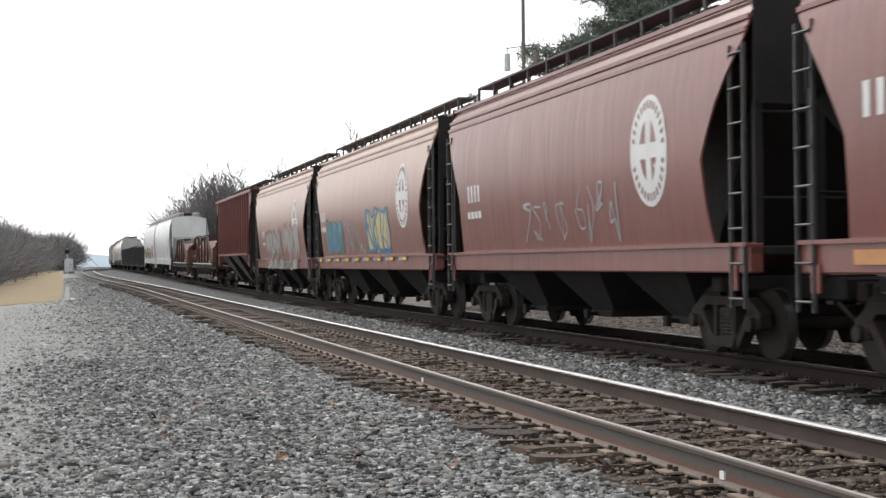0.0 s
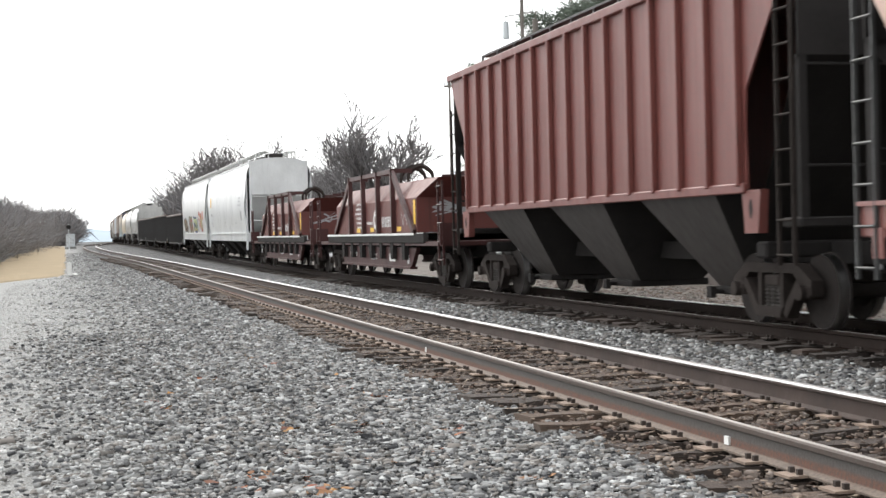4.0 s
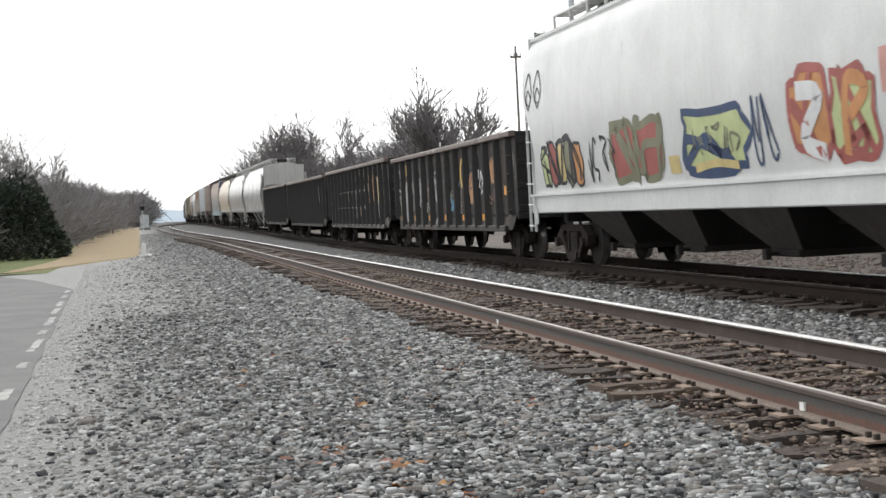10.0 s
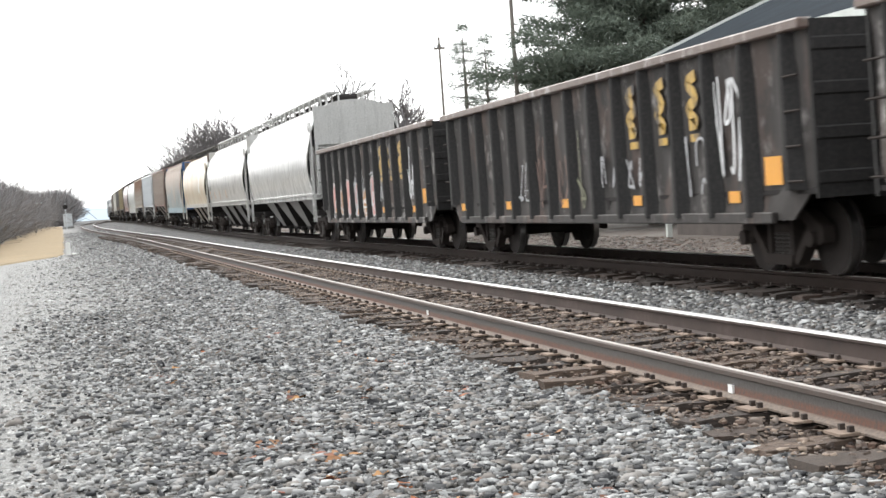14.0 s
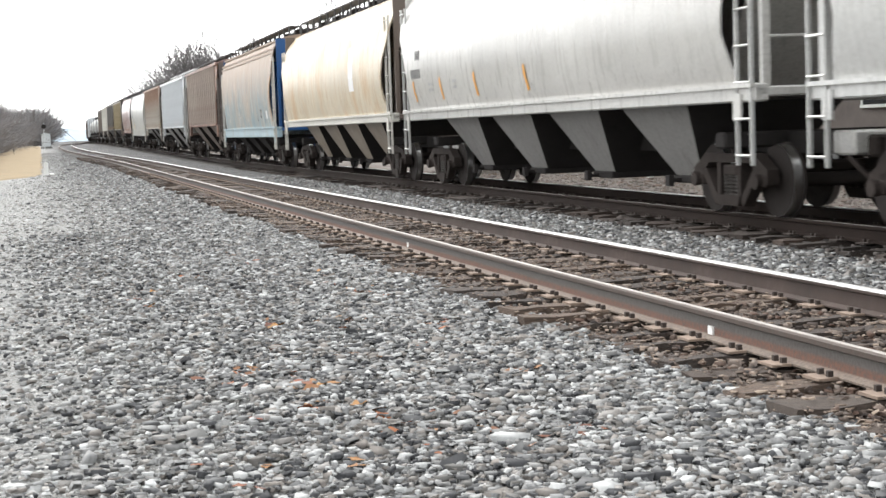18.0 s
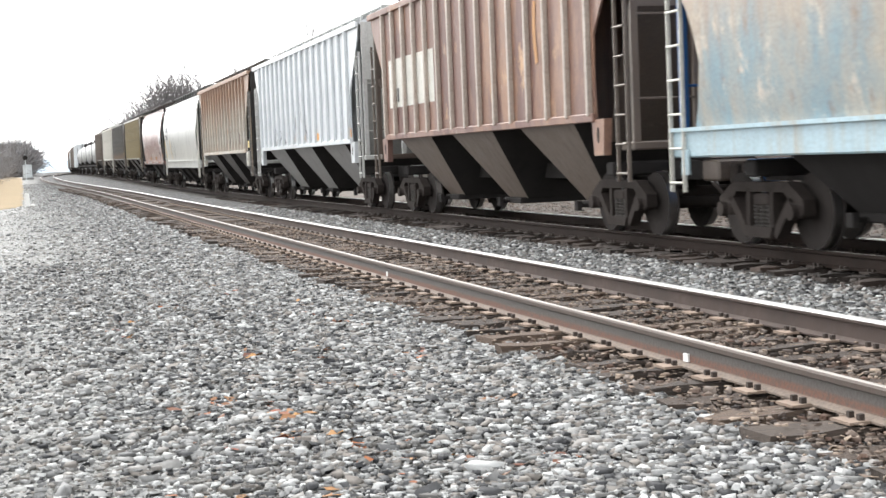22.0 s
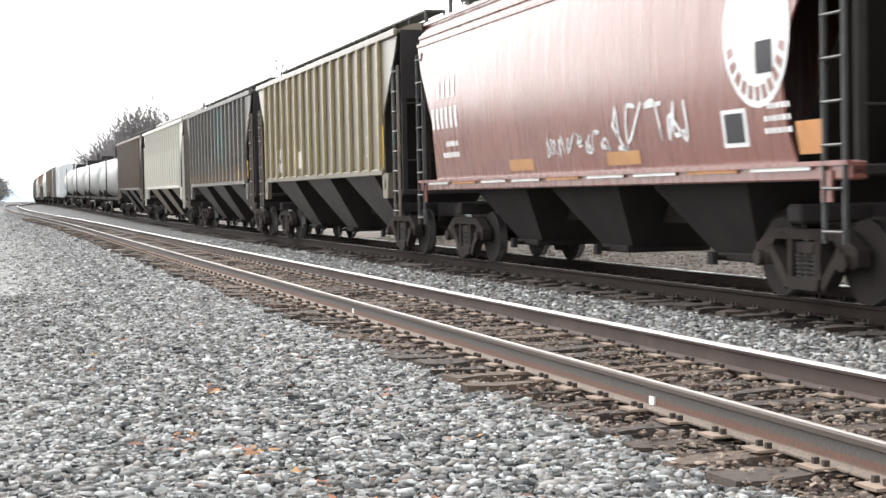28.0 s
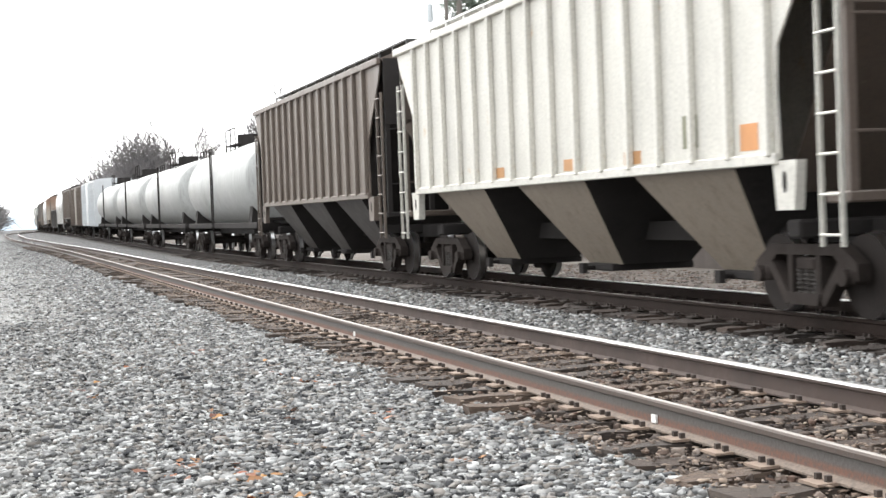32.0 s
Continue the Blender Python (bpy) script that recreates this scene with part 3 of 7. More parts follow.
def scatter_stones(name, label, n, place, size, seed, material=None, flat=1.0, cheap=False):
    """Loose angular stones as one mesh; place(rng) gives x, y, z for n stones."""
    rng = np.random.default_rng(seed)
    base = np.array([(-1, -1, -1), (1, -1, -1), (1, 1, -1), (-1, 1, -1), (-1, -1, 1), (1, -1, 1), (1, 1, 1), (-1, 1, 1)], float)
    base *= np.array([0.68, 0.68, 0.52])
    extra = np.array([(0, 0, 0.6), (0, -0.74, 0), (0.74, 0, 0), (0, 0.74, 0), (-0.74, 0, 0)], float)
    base = np.vstack([base, extra])
    tris = []
    quads = ((4, 5, 6, 7), (0, 1, 5, 4), (1, 2, 6, 5), (2, 3, 7, 6), (3, 0, 4, 7))
    if cheap:
        base = base[:8]
        tris = [t for q in quads for t in ((q[0], q[1], q[2]), (q[0], q[2], q[3]))]
    for q, c in () if cheap else (((4, 5, 6, 7), 8), ((0, 1, 5, 4), 9), ((1, 2, 6, 5), 10), ((2, 3, 7, 6), 11), ((3, 0, 4, 7), 12)):
        for i in range(4):
            tris.append((q[i], q[(i + 1) % 4], c))
    tris = np.array(tris)
    xyz = place(rng, n)
    n = len(xyz)
    k = len(base)
    jit = base[None] * (1 + rng.uniform(-0.5, 0.45, (n, k, 3)))
    dims = size * rng.lognormal(0, 0.3, (n, 1)) * np.stack([rng.uniform(0.9, 1.8, n), rng.uniform(0.6, 1.05, n), rng.uniform(0.4, 0.8, n) * flat], 1)
    jit *= (dims / 2)[:, None]
    a, b = rng.uniform(0, 6.28, n), rng.normal(0, 0.35, n)
    ca, sa, cb, sb = np.cos(a), np.sin(a), np.cos(b), np.sin(b)
    x, y, z = jit[..., 0], jit[..., 1], jit[..., 2]
    y, z = y * cb[:, None] - z * sb[:, None], y * sb[:, None] + z * cb[:, None]
    x, y = x * ca[:, None] - y * sa[:, None], x * sa[:, None] + y * ca[:, None]
    co = np.stack([x, y, z], -1) + xyz[:, None]
    idx = (tris[None] + (np.arange(n) * k)[:, None, None]).reshape(-1)
    me = bpy.data.meshes.new(name)
    me.vertices.add(n * k)
    me.vertices.foreach_set("co", co.reshape(-1).astype(np.float32))
    nt = n * len(tris)
    me.loops.add(nt * 3)
    me.loops.foreach_set("vertex_index", idx.astype(np.int32))
    me.polygons.add(nt)
    me.polygons.foreach_set("loop_start", (np.arange(nt) * 3).astype(np.int32))
    me.update(calc_edges=True)
    me.validate()
    me.materials.append(material or M["stones"])
    return tagged(new(name, me), label, "gravel", kind="stuff")


HX = np.array([-60, -8, -1, 1.6, 3.0, 3.55, 6.6, 7.3, 8.2, 11.3, 12.3, 20])
HZ = np.array([-0.35, -0.24, -0.2, -0.18, -0.125, -0.085, -0.065, -0.1, -0.07, -0.07, -0.16, -0.2])


RISE_Y = np.arange(0.0, 200.0, 4.0)
RISE_Z = np.array([rise(float(y)) for y in RISE_Y])


def strip(x0, x1, y0, y1, power=1.0, sink=0.012, thin_left=0.0, lift=0.0, drift=0.0):
    def place(rng, n):
        x = rng.uniform(x0, x1, n)
        if thin_left:
            x = x1 - (x1 - x0) * (1 - (1 - rng.uniform(0, 1, n)) ** thin_left)
        y = y0 + (y1 - y0) * rng.uniform(0, 1, n) ** power
        b = -0.0001213 * y * y / 2 + 0.0001283 * np.maximum(0, y - 9) ** 2 / 2
        x = x - drift * np.maximum(0, y - 7.2) * (x1 - x) / (x1 - x0)
        z = np.interp(x, HX, HZ) + rng.uniform(-sink, sink * 1.3, n) + lift + np.interp(y, RISE_Y, RISE_Z)
        return np.stack([x + b, y, z], 1)
    return place


scatter_stones("ballast_shoulder", "loose grey and white crushed ballast stones beside the track", 112000, strip(-1.0, 3.72, 4.6, 27, 1.5, 0.03, 0.45), 0.043, 1, cheap=True)
scatter_stones("ballast_shoulder", "loose grey crushed ballast stones further along the track", 30000, strip(-1.0, 3.7, 19, 154, 1.8, 0.012, 0.45, 0.0, 0.012), 0.058, 2, cheap=True)
scatter_stones("yard_gravel", "small loose pale stones on the trodden yard surface", 26000, strip(-1.0, 1.6, 5.4, 63, 1.7, 0.007, drift=0.0217), 0.03, 3, M["pebbles"], cheap=True)
scatter_stones("crib_ballast", "brown-grey ballast stones lying between the ties", 26000, strip(3.62, 6.3, 4.7, 38, 1.4, 0.03, lift=0.022), 0.045, 4, M["crib_stones"], cheap=True)
scatter_stones("ballast_between_tracks", "light grey crushed ballast stones between the two tracks", 17000, strip(6.15, 8.2, 9.9, 54, 1.6), 0.05, 5, cheap=True)
scatter_stones("crib_ballast", "dark oily ballast stones, with shade painted in, between the ties under the train", 7000, strip(8.05, 11.1, 10.8, 38, 1.4, 0.03), 0.05, 6, M["dark_stones"], cheap=True)
scatter_stones("tie_splinters", "brown splinters of rotten tie wood lying on the ties", 7000, strip(3.5, 6.3, 5.4, 36, 1.3, 0.022, 0.0, 0.065), 0.03, 7, M["chips"], 0.45, cheap=True)
scatter_stones("yard_gravel", "grey and brown stones on the yard ground beyond the train", 9000, strip(10.9, 16.5, 12.6, 54, 1.3, 0.01), 0.07, 8, M["yard_stones"], cheap=True)


# ---- rolling stock: y along the car (front end at -y), z from rail top ----
SPIN = []      # wheelsets with their car's place in the train


def wheelset_mesh():
    bm = bmesh.new()
    lathe_x(bm, [(-1.02, 0.06), (-1.0, 0.08), (-0.84, 0.08), (-0.83, 0.1), (-0.825, 0.34), (-0.83, 0.38), (-0.83, 0.452), (-0.72, 0.457), (-0.70, 0.482), (-0.685, 0.48), (-0.685, 0.38), (-0.73, 0.3), (-0.68, 0.12), (-0.64, 0.09),
                 (0.64, 0.09), (0.68, 0.12), (0.73, 0.3), (0.685, 0.38), (0.685, 0.48), (0.70, 0.482), (0.72, 0.457), (0.83, 0.452), (0.83, 0.38), (0.825, 0.34), (0.83, 0.1), (0.84, 0.08), (1.0, 0.08), (1.02, 0.06)], 28)
    me = mesh_of("wheelset", bm, M["wheel"], 35)
    me.materials.append(M["tread"])
    for p in me.polygons:
        r = [math.hypot(me.vertices[i].co.y, me.vertices[i].co.z) for i in p.vertices]
        if min(r) > 0.445 and max(r) < 0.46:
            p.material_index = 1
    return me


def side_frame_mesh():
    bm = bmesh.new()
    w0, w1 = -0.08, 0.08
    prism(bm, [(-1.06, 0.42), (-1.06, 0.6), (-0.7, 0.8), (0.7, 0.8), (1.06, 0.6), (1.06, 0.42), (0.86, 0.47), (0.6, 0.68), (-0.6, 0.68), (-0.86, 0.47)], "x", w0, w1)
    for s in (-1, 1):
        prism(bm, [(s * 0.84, 0.6), (s * 0.7, 0.62), (s * 0.3, 0.2), (s * 0.4, 0.12)], "x", w0, w1)
        prism(bm, [(s * 0.34, 0.74), (s * 0.25, 0.74), (s * 0.25, 0.2), (s * 0.34, 0.2)], "x", w0, w1)
        box(bm, w0 - 0.02, w1 + 0.02, s * 0.89 - 0.13, s * 0.89 + 0.13, 0.38, 0.54, 0.02)
        rod(bm, (-0.17, s * 0.89, 0.457), (-0.08, s * 0.89, 0.457), 0.095, 12)
    prism(bm, [(-0.36, 0.26), (-0.3, 0.13), (0.3, 0.13), (0.36, 0.26)], "x", w0 - 0.03, w1 + 0.03)
    bmesh.ops.recalc_face_normals(bm, faces=bm.faces)
    return mesh_of("side_frame", bm, M["truck"])


def spring_mesh():
    """One coil spring, as a stack of turns."""
    bm = bmesh.new()
    prof = []
    for k in range(6):
        z = 0.25 + k * 0.048
        prof += [(z, 0.05), (z + 0.008, 0.068), (z + 0.026, 0.068), (z + 0.034, 0.05)]
    seg = 10
    rings = [[bm.verts.new((r * math.cos(2 * math.pi * i / seg), r * math.sin(2 * math.pi * i / seg), z)) for i in range(seg)] for z, r in prof]
    for a, b in zip(rings, rings[1:]):
        for i in range(seg):
            j = (i + 1) % seg
            bm.faces.new((a[i], a[j], b[j], b[i]))
    return mesh_of("spring", bm, M["spring"])


def bolster_mesh():
    bm = bmesh.new()
    box(bm, -1.05, 1.05, -0.2, 0.2, 0.5, 0.66, 0.03)
    bmesh.ops.create_cone(bm, cap_ends=True, segments=16, radius1=0.22, radius2=0.22, depth=0.16, matrix=Matrix.Translation((0, 0, 0.73)))
    for s in (-1, 1):
        rod(bm, (-0.8, s * 0.42, 0.42), (0.8, s * 0.42, 0.42), 0.05, 6)
        box(bm, -0.83, -0.66, s * 0.38 - 0.05, s * 0.38 + 0.05, 0.3, 0.6)
        box(bm, 0.66, 0.83, s * 0.38 - 0.05, s * 0.38 + 0.05, 0.3, 0.6)
    return mesh_of("truck", bm, M["truck"])


def add_truck(car, y, place):
    t = part("truck", cached("bolster", bolster_mesh), None, car, "grimy three-piece freight truck")
    t.location = (0, y, 0)
    for s in (-1, 1):
        f = part("side_frame", cached("frame", side_frame_mesh), None, t)
        f.matrix_basis = pose(0.98 * s, 0, 0, 0, 0, 0 if s < 0 else 180)
        for k in (-0.16, 0.0, 0.16):
            g = part("spring", cached("spring", spring_mesh), None, t)
            g.location = (0.98 * s, k, 0)
        w = part("wheelset", cached("wheelset", wheelset_mesh), None, t)
        w.location = (0, 0.89 * s, 0.457)
        SPIN.append((w, place + y + 0.89 * s, 0.89 * s))
    return t


def coupler_mesh():
    bm = bmesh.new()
    box(bm, -0.09, 0.09, -0.55, 0.05, 0.8, 0.96, 0.02)
    box(bm, -0.16, 0.16, -0.1, 0.14, 0.74, 1.0, 0.03)
    box(bm, -0.17, -0.05, 0.1, 0.26, 0.76, 0.98, 0.03)
    rod(bm, (0.35, -0.2, 0.75), (0.2, 0.15, 0.42), 0.03, 6)
    return mesh_of("coupler", bm, M["truck"])


def add_couplers(car, half):
    for s in (-1, 1):
        c = part("coupler", cached("coupler", coupler_mesh), None, car)
        c.matrix_basis = pose(0, s * (half - 0.2), 0, 0, 0, 0 if s > 0 else 180)


def ladder_mesh(material, h, w):
    bm = bmesh.new()
    for y in (0, w):
        bar(bm, (0, y, 0), (0, y, h), 0.05, 0.03)
    n = max(2, round(h / 0.4))
    for i in range(n):
        z = 0.12 + i * (h - 0.24) / (n - 1)
        rod(bm, (-0.03, 0, z), (-0.03, w, z), 0.016, 5)
    return mesh_of("ladder", bm, material)


def add_ladder(car, key, material, x, y, z, h, w=0.42, turn=0.0, label=""):
    m = cached(("ladder", key, round(h, 2), w), lambda: ladder_mesh(material, h, w))
    o = part("ladder", m, None, car, label)
    o.matrix_basis = pose(x, y, z, 0, 0, turn)
    return o


def sill_face(xs, top=1.5, proud=0.055):
    """The face of the side sill, for marks on it."""
    return lambda z: xs(top) + proud


def side_patch(bm, xs, y0, y1, z0, z1, proud=0.004, rows=4):
    """A flat mark that follows the near side, whose half-width at z is xs(z)."""
    last = None
    for i in range(rows + 1):
        z = z0 + (z1 - z0) * i / rows
        x = -(xs(z) + proud)
        cur = (bm.verts.new((x, y0, z)), bm.verts.new((x, y1, z)))
        if last:
            bm.faces.new((last[0], cur[0], cur[1], last[1]))
        last = cur


def disc_patch(bm, xs, yc, zc, ry, rz, proud, a0=0.0, a1=2 * math.pi, inner=0.0, seg=28):
    """A round mark (or a ring, or a sector of one) on the near side."""
    rings = []
    steps = 5
    for k in range(steps + 1):
        f = inner + (1 - inner) * k / steps
        ring = []
        for i in range(seg + 1):
            a = a0 + (a1 - a0) * i / seg
            y, z = yc + ry * f * math.cos(a), zc + rz * f * math.sin(a)
            ring.append(bm.verts.new((-(xs(z) + proud), y, z)))
        rings.append(ring)
    for p, q in zip(rings, rings[1:]):
        for i in range(seg):
            bm.faces.new((p[i], p[i + 1], q[i + 1], q[i]))
    bmesh.ops.remove_doubles(bm, verts=bm.verts, dist=0.0005)


def ribbon(bm, xs, pts, w, proud):
    """A brush stroke through points (y, z) on the near side."""
    n = len(pts)
    last = None
    for i, (y, z) in enumerate(pts):
        a, b = pts[max(0, i - 1)], pts[min(n - 1, i + 1)]
        d = Vector((b[0] - a[0], b[1] - a[1]))
        d = d.normalized() if d.length > 1e-6 else Vector((1, 0))
        nx, nz = -d.y * w / 2, d.x * w / 2
        cur = [bm.verts.new((-(xs(z + k * nz) + proud), y + k * nx, z + k * nz)) for k in (-1, 1)]
        if last:
            bm.faces.new((last[0], last[1], cur[1], cur[0]))
        last = cur


def curve_pts(ctrl, n=6):
    """Smooth points through a few control points."""
    out = []
    c = [ctrl[0]] + list(ctrl) + [ctrl[-1]]
    for i in range(1, len(c) - 2):
        for k in range(n):
            t = k / n
            out.append(tuple(0.5 * (2 * c[i][j] + (c[i + 1][j] - c[i - 1][j]) * t + (2 * c[i - 1][j] - 5 * c[i][j] + 4 * c[i + 1][j] - c[i + 2][j]) * t * t + (3 * c[i][j] - c[i - 1][j] - 3 * c[i + 1][j] + c[i + 2][j]) * t ** 3) for j in (0, 1)))
    out.append(tuple(ctrl[-1]))
    return out


def graffiti(car, xs, y0, y1, z0, z1, letters, fill, line, seed, width=0.07, label="sprayed graffiti"):
    """Sprayed shapes: soft letter bodies with outlines, no words."""
    rng = random.Random(seed)
    step = (y1 - y0) / letters
    for i in range(letters):
        a, b = y0 + i * step, y0 + (i + 1) * step
        yc, zc = (a + b) / 2, (z0 + z1) / 2 + rng.uniform(-0.04, 0.04)
        if fill:
            bm = bmesh.new()
            pts = []
            for k in range(14):
                t = 2 * math.pi * k / 14
                r = rng.uniform(0.8, 1.12)
                pts.append((yc + step * 0.52 * r * math.copysign(abs(math.cos(t)) ** 0.6, math.cos(t)), zc + (z1 - z0) * 0.5 * r * math.copysign(abs(math.sin(t)) ** 0.6, math.sin(t))))
            ring = curve_pts(pts + pts[:1], 2)[:-1]
            c = bm.verts.new((-(xs(zc) + 0.004), yc, zc))
            mid_ring = [bm.verts.new((-(xs((z + zc) / 2) + 0.004), (y + yc) / 2, (z + zc) / 2)) for y, z in ring]
            out_ring = [bm.verts.new((-(xs(z) + 0.004), y, z)) for y, z in ring]
            m = len(ring)
            for k in range(m):
                n2 = (k + 1) % m
                bm.faces.new((c, mid_ring[k], mid_ring[n2]))
                bm.faces.new((mid_ring[k], out_ring[k], out_ring[n2], mid_ring[n2]))
            body = part("graffiti", bm, fill, car, label)
            bm = bmesh.new()
            ribbon(bm, xs, ring + ring[:1], width * 0.6, 0.007)
            part("outline", bm, line, body)
        bm = bmesh.new()
        start = (rng.uniform(a, b), z0 + (z1 - z0) * rng.choice((0.02, 0.98)))
        ctrl = [start]
        for s in range(rng.choice((4, 5, 6))):
            ctrl.append((rng.uniform(a, b), z0 + (z1 - z0) * rng.choice((0.02, 0.3, 0.6, 0.98)) + rng.uniform(-0.06, 0.06)))
        ribbon(bm, xs, curve_pts(ctrl, 5), width * rng.uniform(0.6, 1.1), 0.01)
        part("graffiti", bm, line, car, label)


def marks(car, xs, y0, z0, w, h, rows, material, seed=1, name="stencil_mark"):
    """Lines of lettering too small to read, as bars."""
    rng = random.Random(seed)
    rh = h / rows
    for r in range(rows):
        bm = bmesh.new()
        y, end = y0, y0 + w * rng.uniform(0.6, 1.0)
        while y < end:
            k = rng.uniform(0.5, 1.1) * rh * 0.75
            side_patch(bm, xs, y, min(end, y + k), z0 + h - (r + 0.68) * rh, z0 + h - (r + 0.22) * rh, 0.005, 1)
            y += k + rh * 0.25
        tagged(part(name, bm, material, car), kind="stuff")


def glyph_bars(car, xs, y0, z0, n, h, material, name="lettering"):
    """Large lettering, drawn as one plain upright bar for each letter."""
    w = h * 0.62
    for i in range(n):
        y = y0 + (n - 1 - i) * w * 1.3
        bm = bmesh.new()
        side_patch(bm, xs, y + w * 0.12, y + w * 0.78, z0, z0 + h, 0.005, 2)
        part(name, bm, material, car)


def lerp_table(tab):
    def fun(z):
        if z <= tab[0][0]:
            return tab[0][1]
        for (a, va), (b, vb) in zip(tab, tab[1:]):
            if z <= b:
                return va + (vb - va) * (z - a) / (b - a)
        return tab[-1][1]
    return fun


def side_sheet(bm, s, xs, zs, half, cut, t=0.03, cols=12):
    """One side of a hopper body: rows in z, pulled in at the ends by cut(z)."""
    outer, inner = [], []
    for z in zs:
        e = half - cut(z)
        outer.append([bm.verts.new((s * xs(z), -e + 2 * e * i / cols, z)) for i in range(cols + 1)])
        inner.append([bm.verts.new((s * (xs(z) - t), -e + 2 * e * i / cols, z)) for i in range(cols + 1)])
    for a, b in ((outer, 1), (inner, -1)):
        for p, q in zip(a, a[1:]):
            for i in range(cols):
                bm.faces.new((p[i], p[i + 1], q[i + 1], q[i]) if b * s > 0 else (p[i + 1], p[i], q[i], q[i + 1]))
    for k in (0, cols):
        for i in range(len(zs) - 1):
            bm.faces.new((outer[i][k], outer[i + 1][k], inner[i + 1][k], inner[i][k]))
    for i in range(cols):
        bm.faces.new((outer[0][i], outer[0][i + 1], inner[0][i + 1], inner[0][i]))
        bm.faces.new((outer[-1][i], outer[-1][i + 1], inner[-1][i + 1], inner[-1][i]))
    bmesh.ops.recalc_face_normals(bm, faces=bm.faces)


def bays(car, n, span, top, bottom, wide, material, gap=0.14, low=0.62):
    """The funnels below a hopper body, each with its gate."""
    pitch = span / n
    for i in range(n):
        yc = -span / 2 + (i + 0.5) * pitch
        bm = bmesh.new()
        a = pitch * (0.5 - gap)
        b = max(0.46, a - 0.85)
        lo, hi = [], []
        for sx, sy in ((-1, -1), (1, -1), (1, 1), (-1, 1)):
            hi.append(bm.verts.new((sx * wide, yc + sy * a, top)))
            lo.append(bm.verts.new((sx * low, yc + sy * b, bottom + 0.12)))
        for k in range(4):
            j = (k + 1) % 4
            bm.faces.new((lo[k], lo[j], hi[j], hi[k]))
        bm.faces.new(list(reversed(lo)))
        bm.faces.new(hi)
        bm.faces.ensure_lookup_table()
        # end and bottom faces take the dark underframe colour, painting their shade in
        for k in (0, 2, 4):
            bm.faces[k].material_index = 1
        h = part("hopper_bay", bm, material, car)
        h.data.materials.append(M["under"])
        bm = bmesh.new()
        box(bm, -0.68, 0.68, yc - min(b, 0.55), yc + min(b, 0.55), bottom + 0.02, bottom + 0.13, 0.02)
        rod(bm, (-0.86, yc + 0.2, bottom + 0.06), (0.86, yc + 0.2, bottom + 0.06), 0.035, 6)
        box(bm, -0.9, -0.82, yc + 0.12, yc + 0.28, bottom - 0.02, bottom + 0.14)
        part("discharge_gate", bm, M["under"], h)


def underframe(car, half, trucks, place, z0=0.78, z1=1.05, material=None):
    bm = bmesh.new()
    box(bm, -0.28, 0.28, -half + 0.3, half - 0.3, z0, z1)
    for y in trucks:
        box(bm, -1.18, 1.18, y - 0.16, y + 0.16, 0.86, z1 + 0.02, 0.03)
    part("centre_sill", bm, material or M["under"], car)
    add_couplers(car, half + 0.62)
    for y in trucks:
        add_truck(car, y, place)


def roofwalk(car, half, z, material=None):
    bm = bmesh.new()
    for x in (-0.62, 0.62):
        box(bm, x - 0.22, x + 0.22, -half + 0.2, half - 0.2, z + 0.26, z + 0.3)
        n = max(4, int(half * 2 / 1.3))
        for i in range(n + 1):
            y = -half + 0.25 + (2 * half - 0.5) * i / n
            bar(bm, (x - 0.2, y, z - 0.1), (x - 0.2, y, z + 0.28), 0.05, 0.05)
            bar(bm, (x + 0.2, y, z - 0.05), (x + 0.2, y, z + 0.28), 0.05, 0.05)
    part("roofwalk", bm, material or M["grate"], car, "dark steel roofwalk on short brackets")
    bm = bmesh.new()
    box(bm, -0.3, 0.3, -half + 0.7, half - 0.7, z - 0.05, z + 0.2, 0.05)
    for i in range(6):
        y = -half + 1.5 + (2 * half - 3) * i / 5
        box(bm, -0.36, 0.36, y - 0.5, y + 0.5, z + 0.15, z + 0.25, 0.03)
    part("roof_hatch_trough", bm, M["under"], car)


CURVED = lerp_table([(1.38, 1.40), (1.70, 1.455), (2.12, 1.51), (2.65, 1.555), (3.18, 1.56), (3.60, 1.535), (4.03, 1.47), (4.35, 1.38), (4.56, 1.28), (4.69, 1.12)])
FLAT = lerp_table([(1.5, 1.5), (4.7, 1.5)])


def roof_part(car, mat, half, z, hx, rise=0.22):
    bm = bmesh.new()
    prof = [(-hx, z), (-hx * 0.8, z + rise * 0.55), (-hx * 0.4, z + rise * 0.92), (0, z + rise), (hx * 0.4, z + rise * 0.92), (hx * 0.8, z + rise * 0.55), (hx, z), (hx * 0.97, z - 0.06), (-hx * 0.97, z - 0.06)]
    prism(bm, prof, "y", -half, half)
    bmesh.ops.recalc_face_normals(bm, faces=bm.faces)
    part("roof", bm, mat, car, smooth=30)


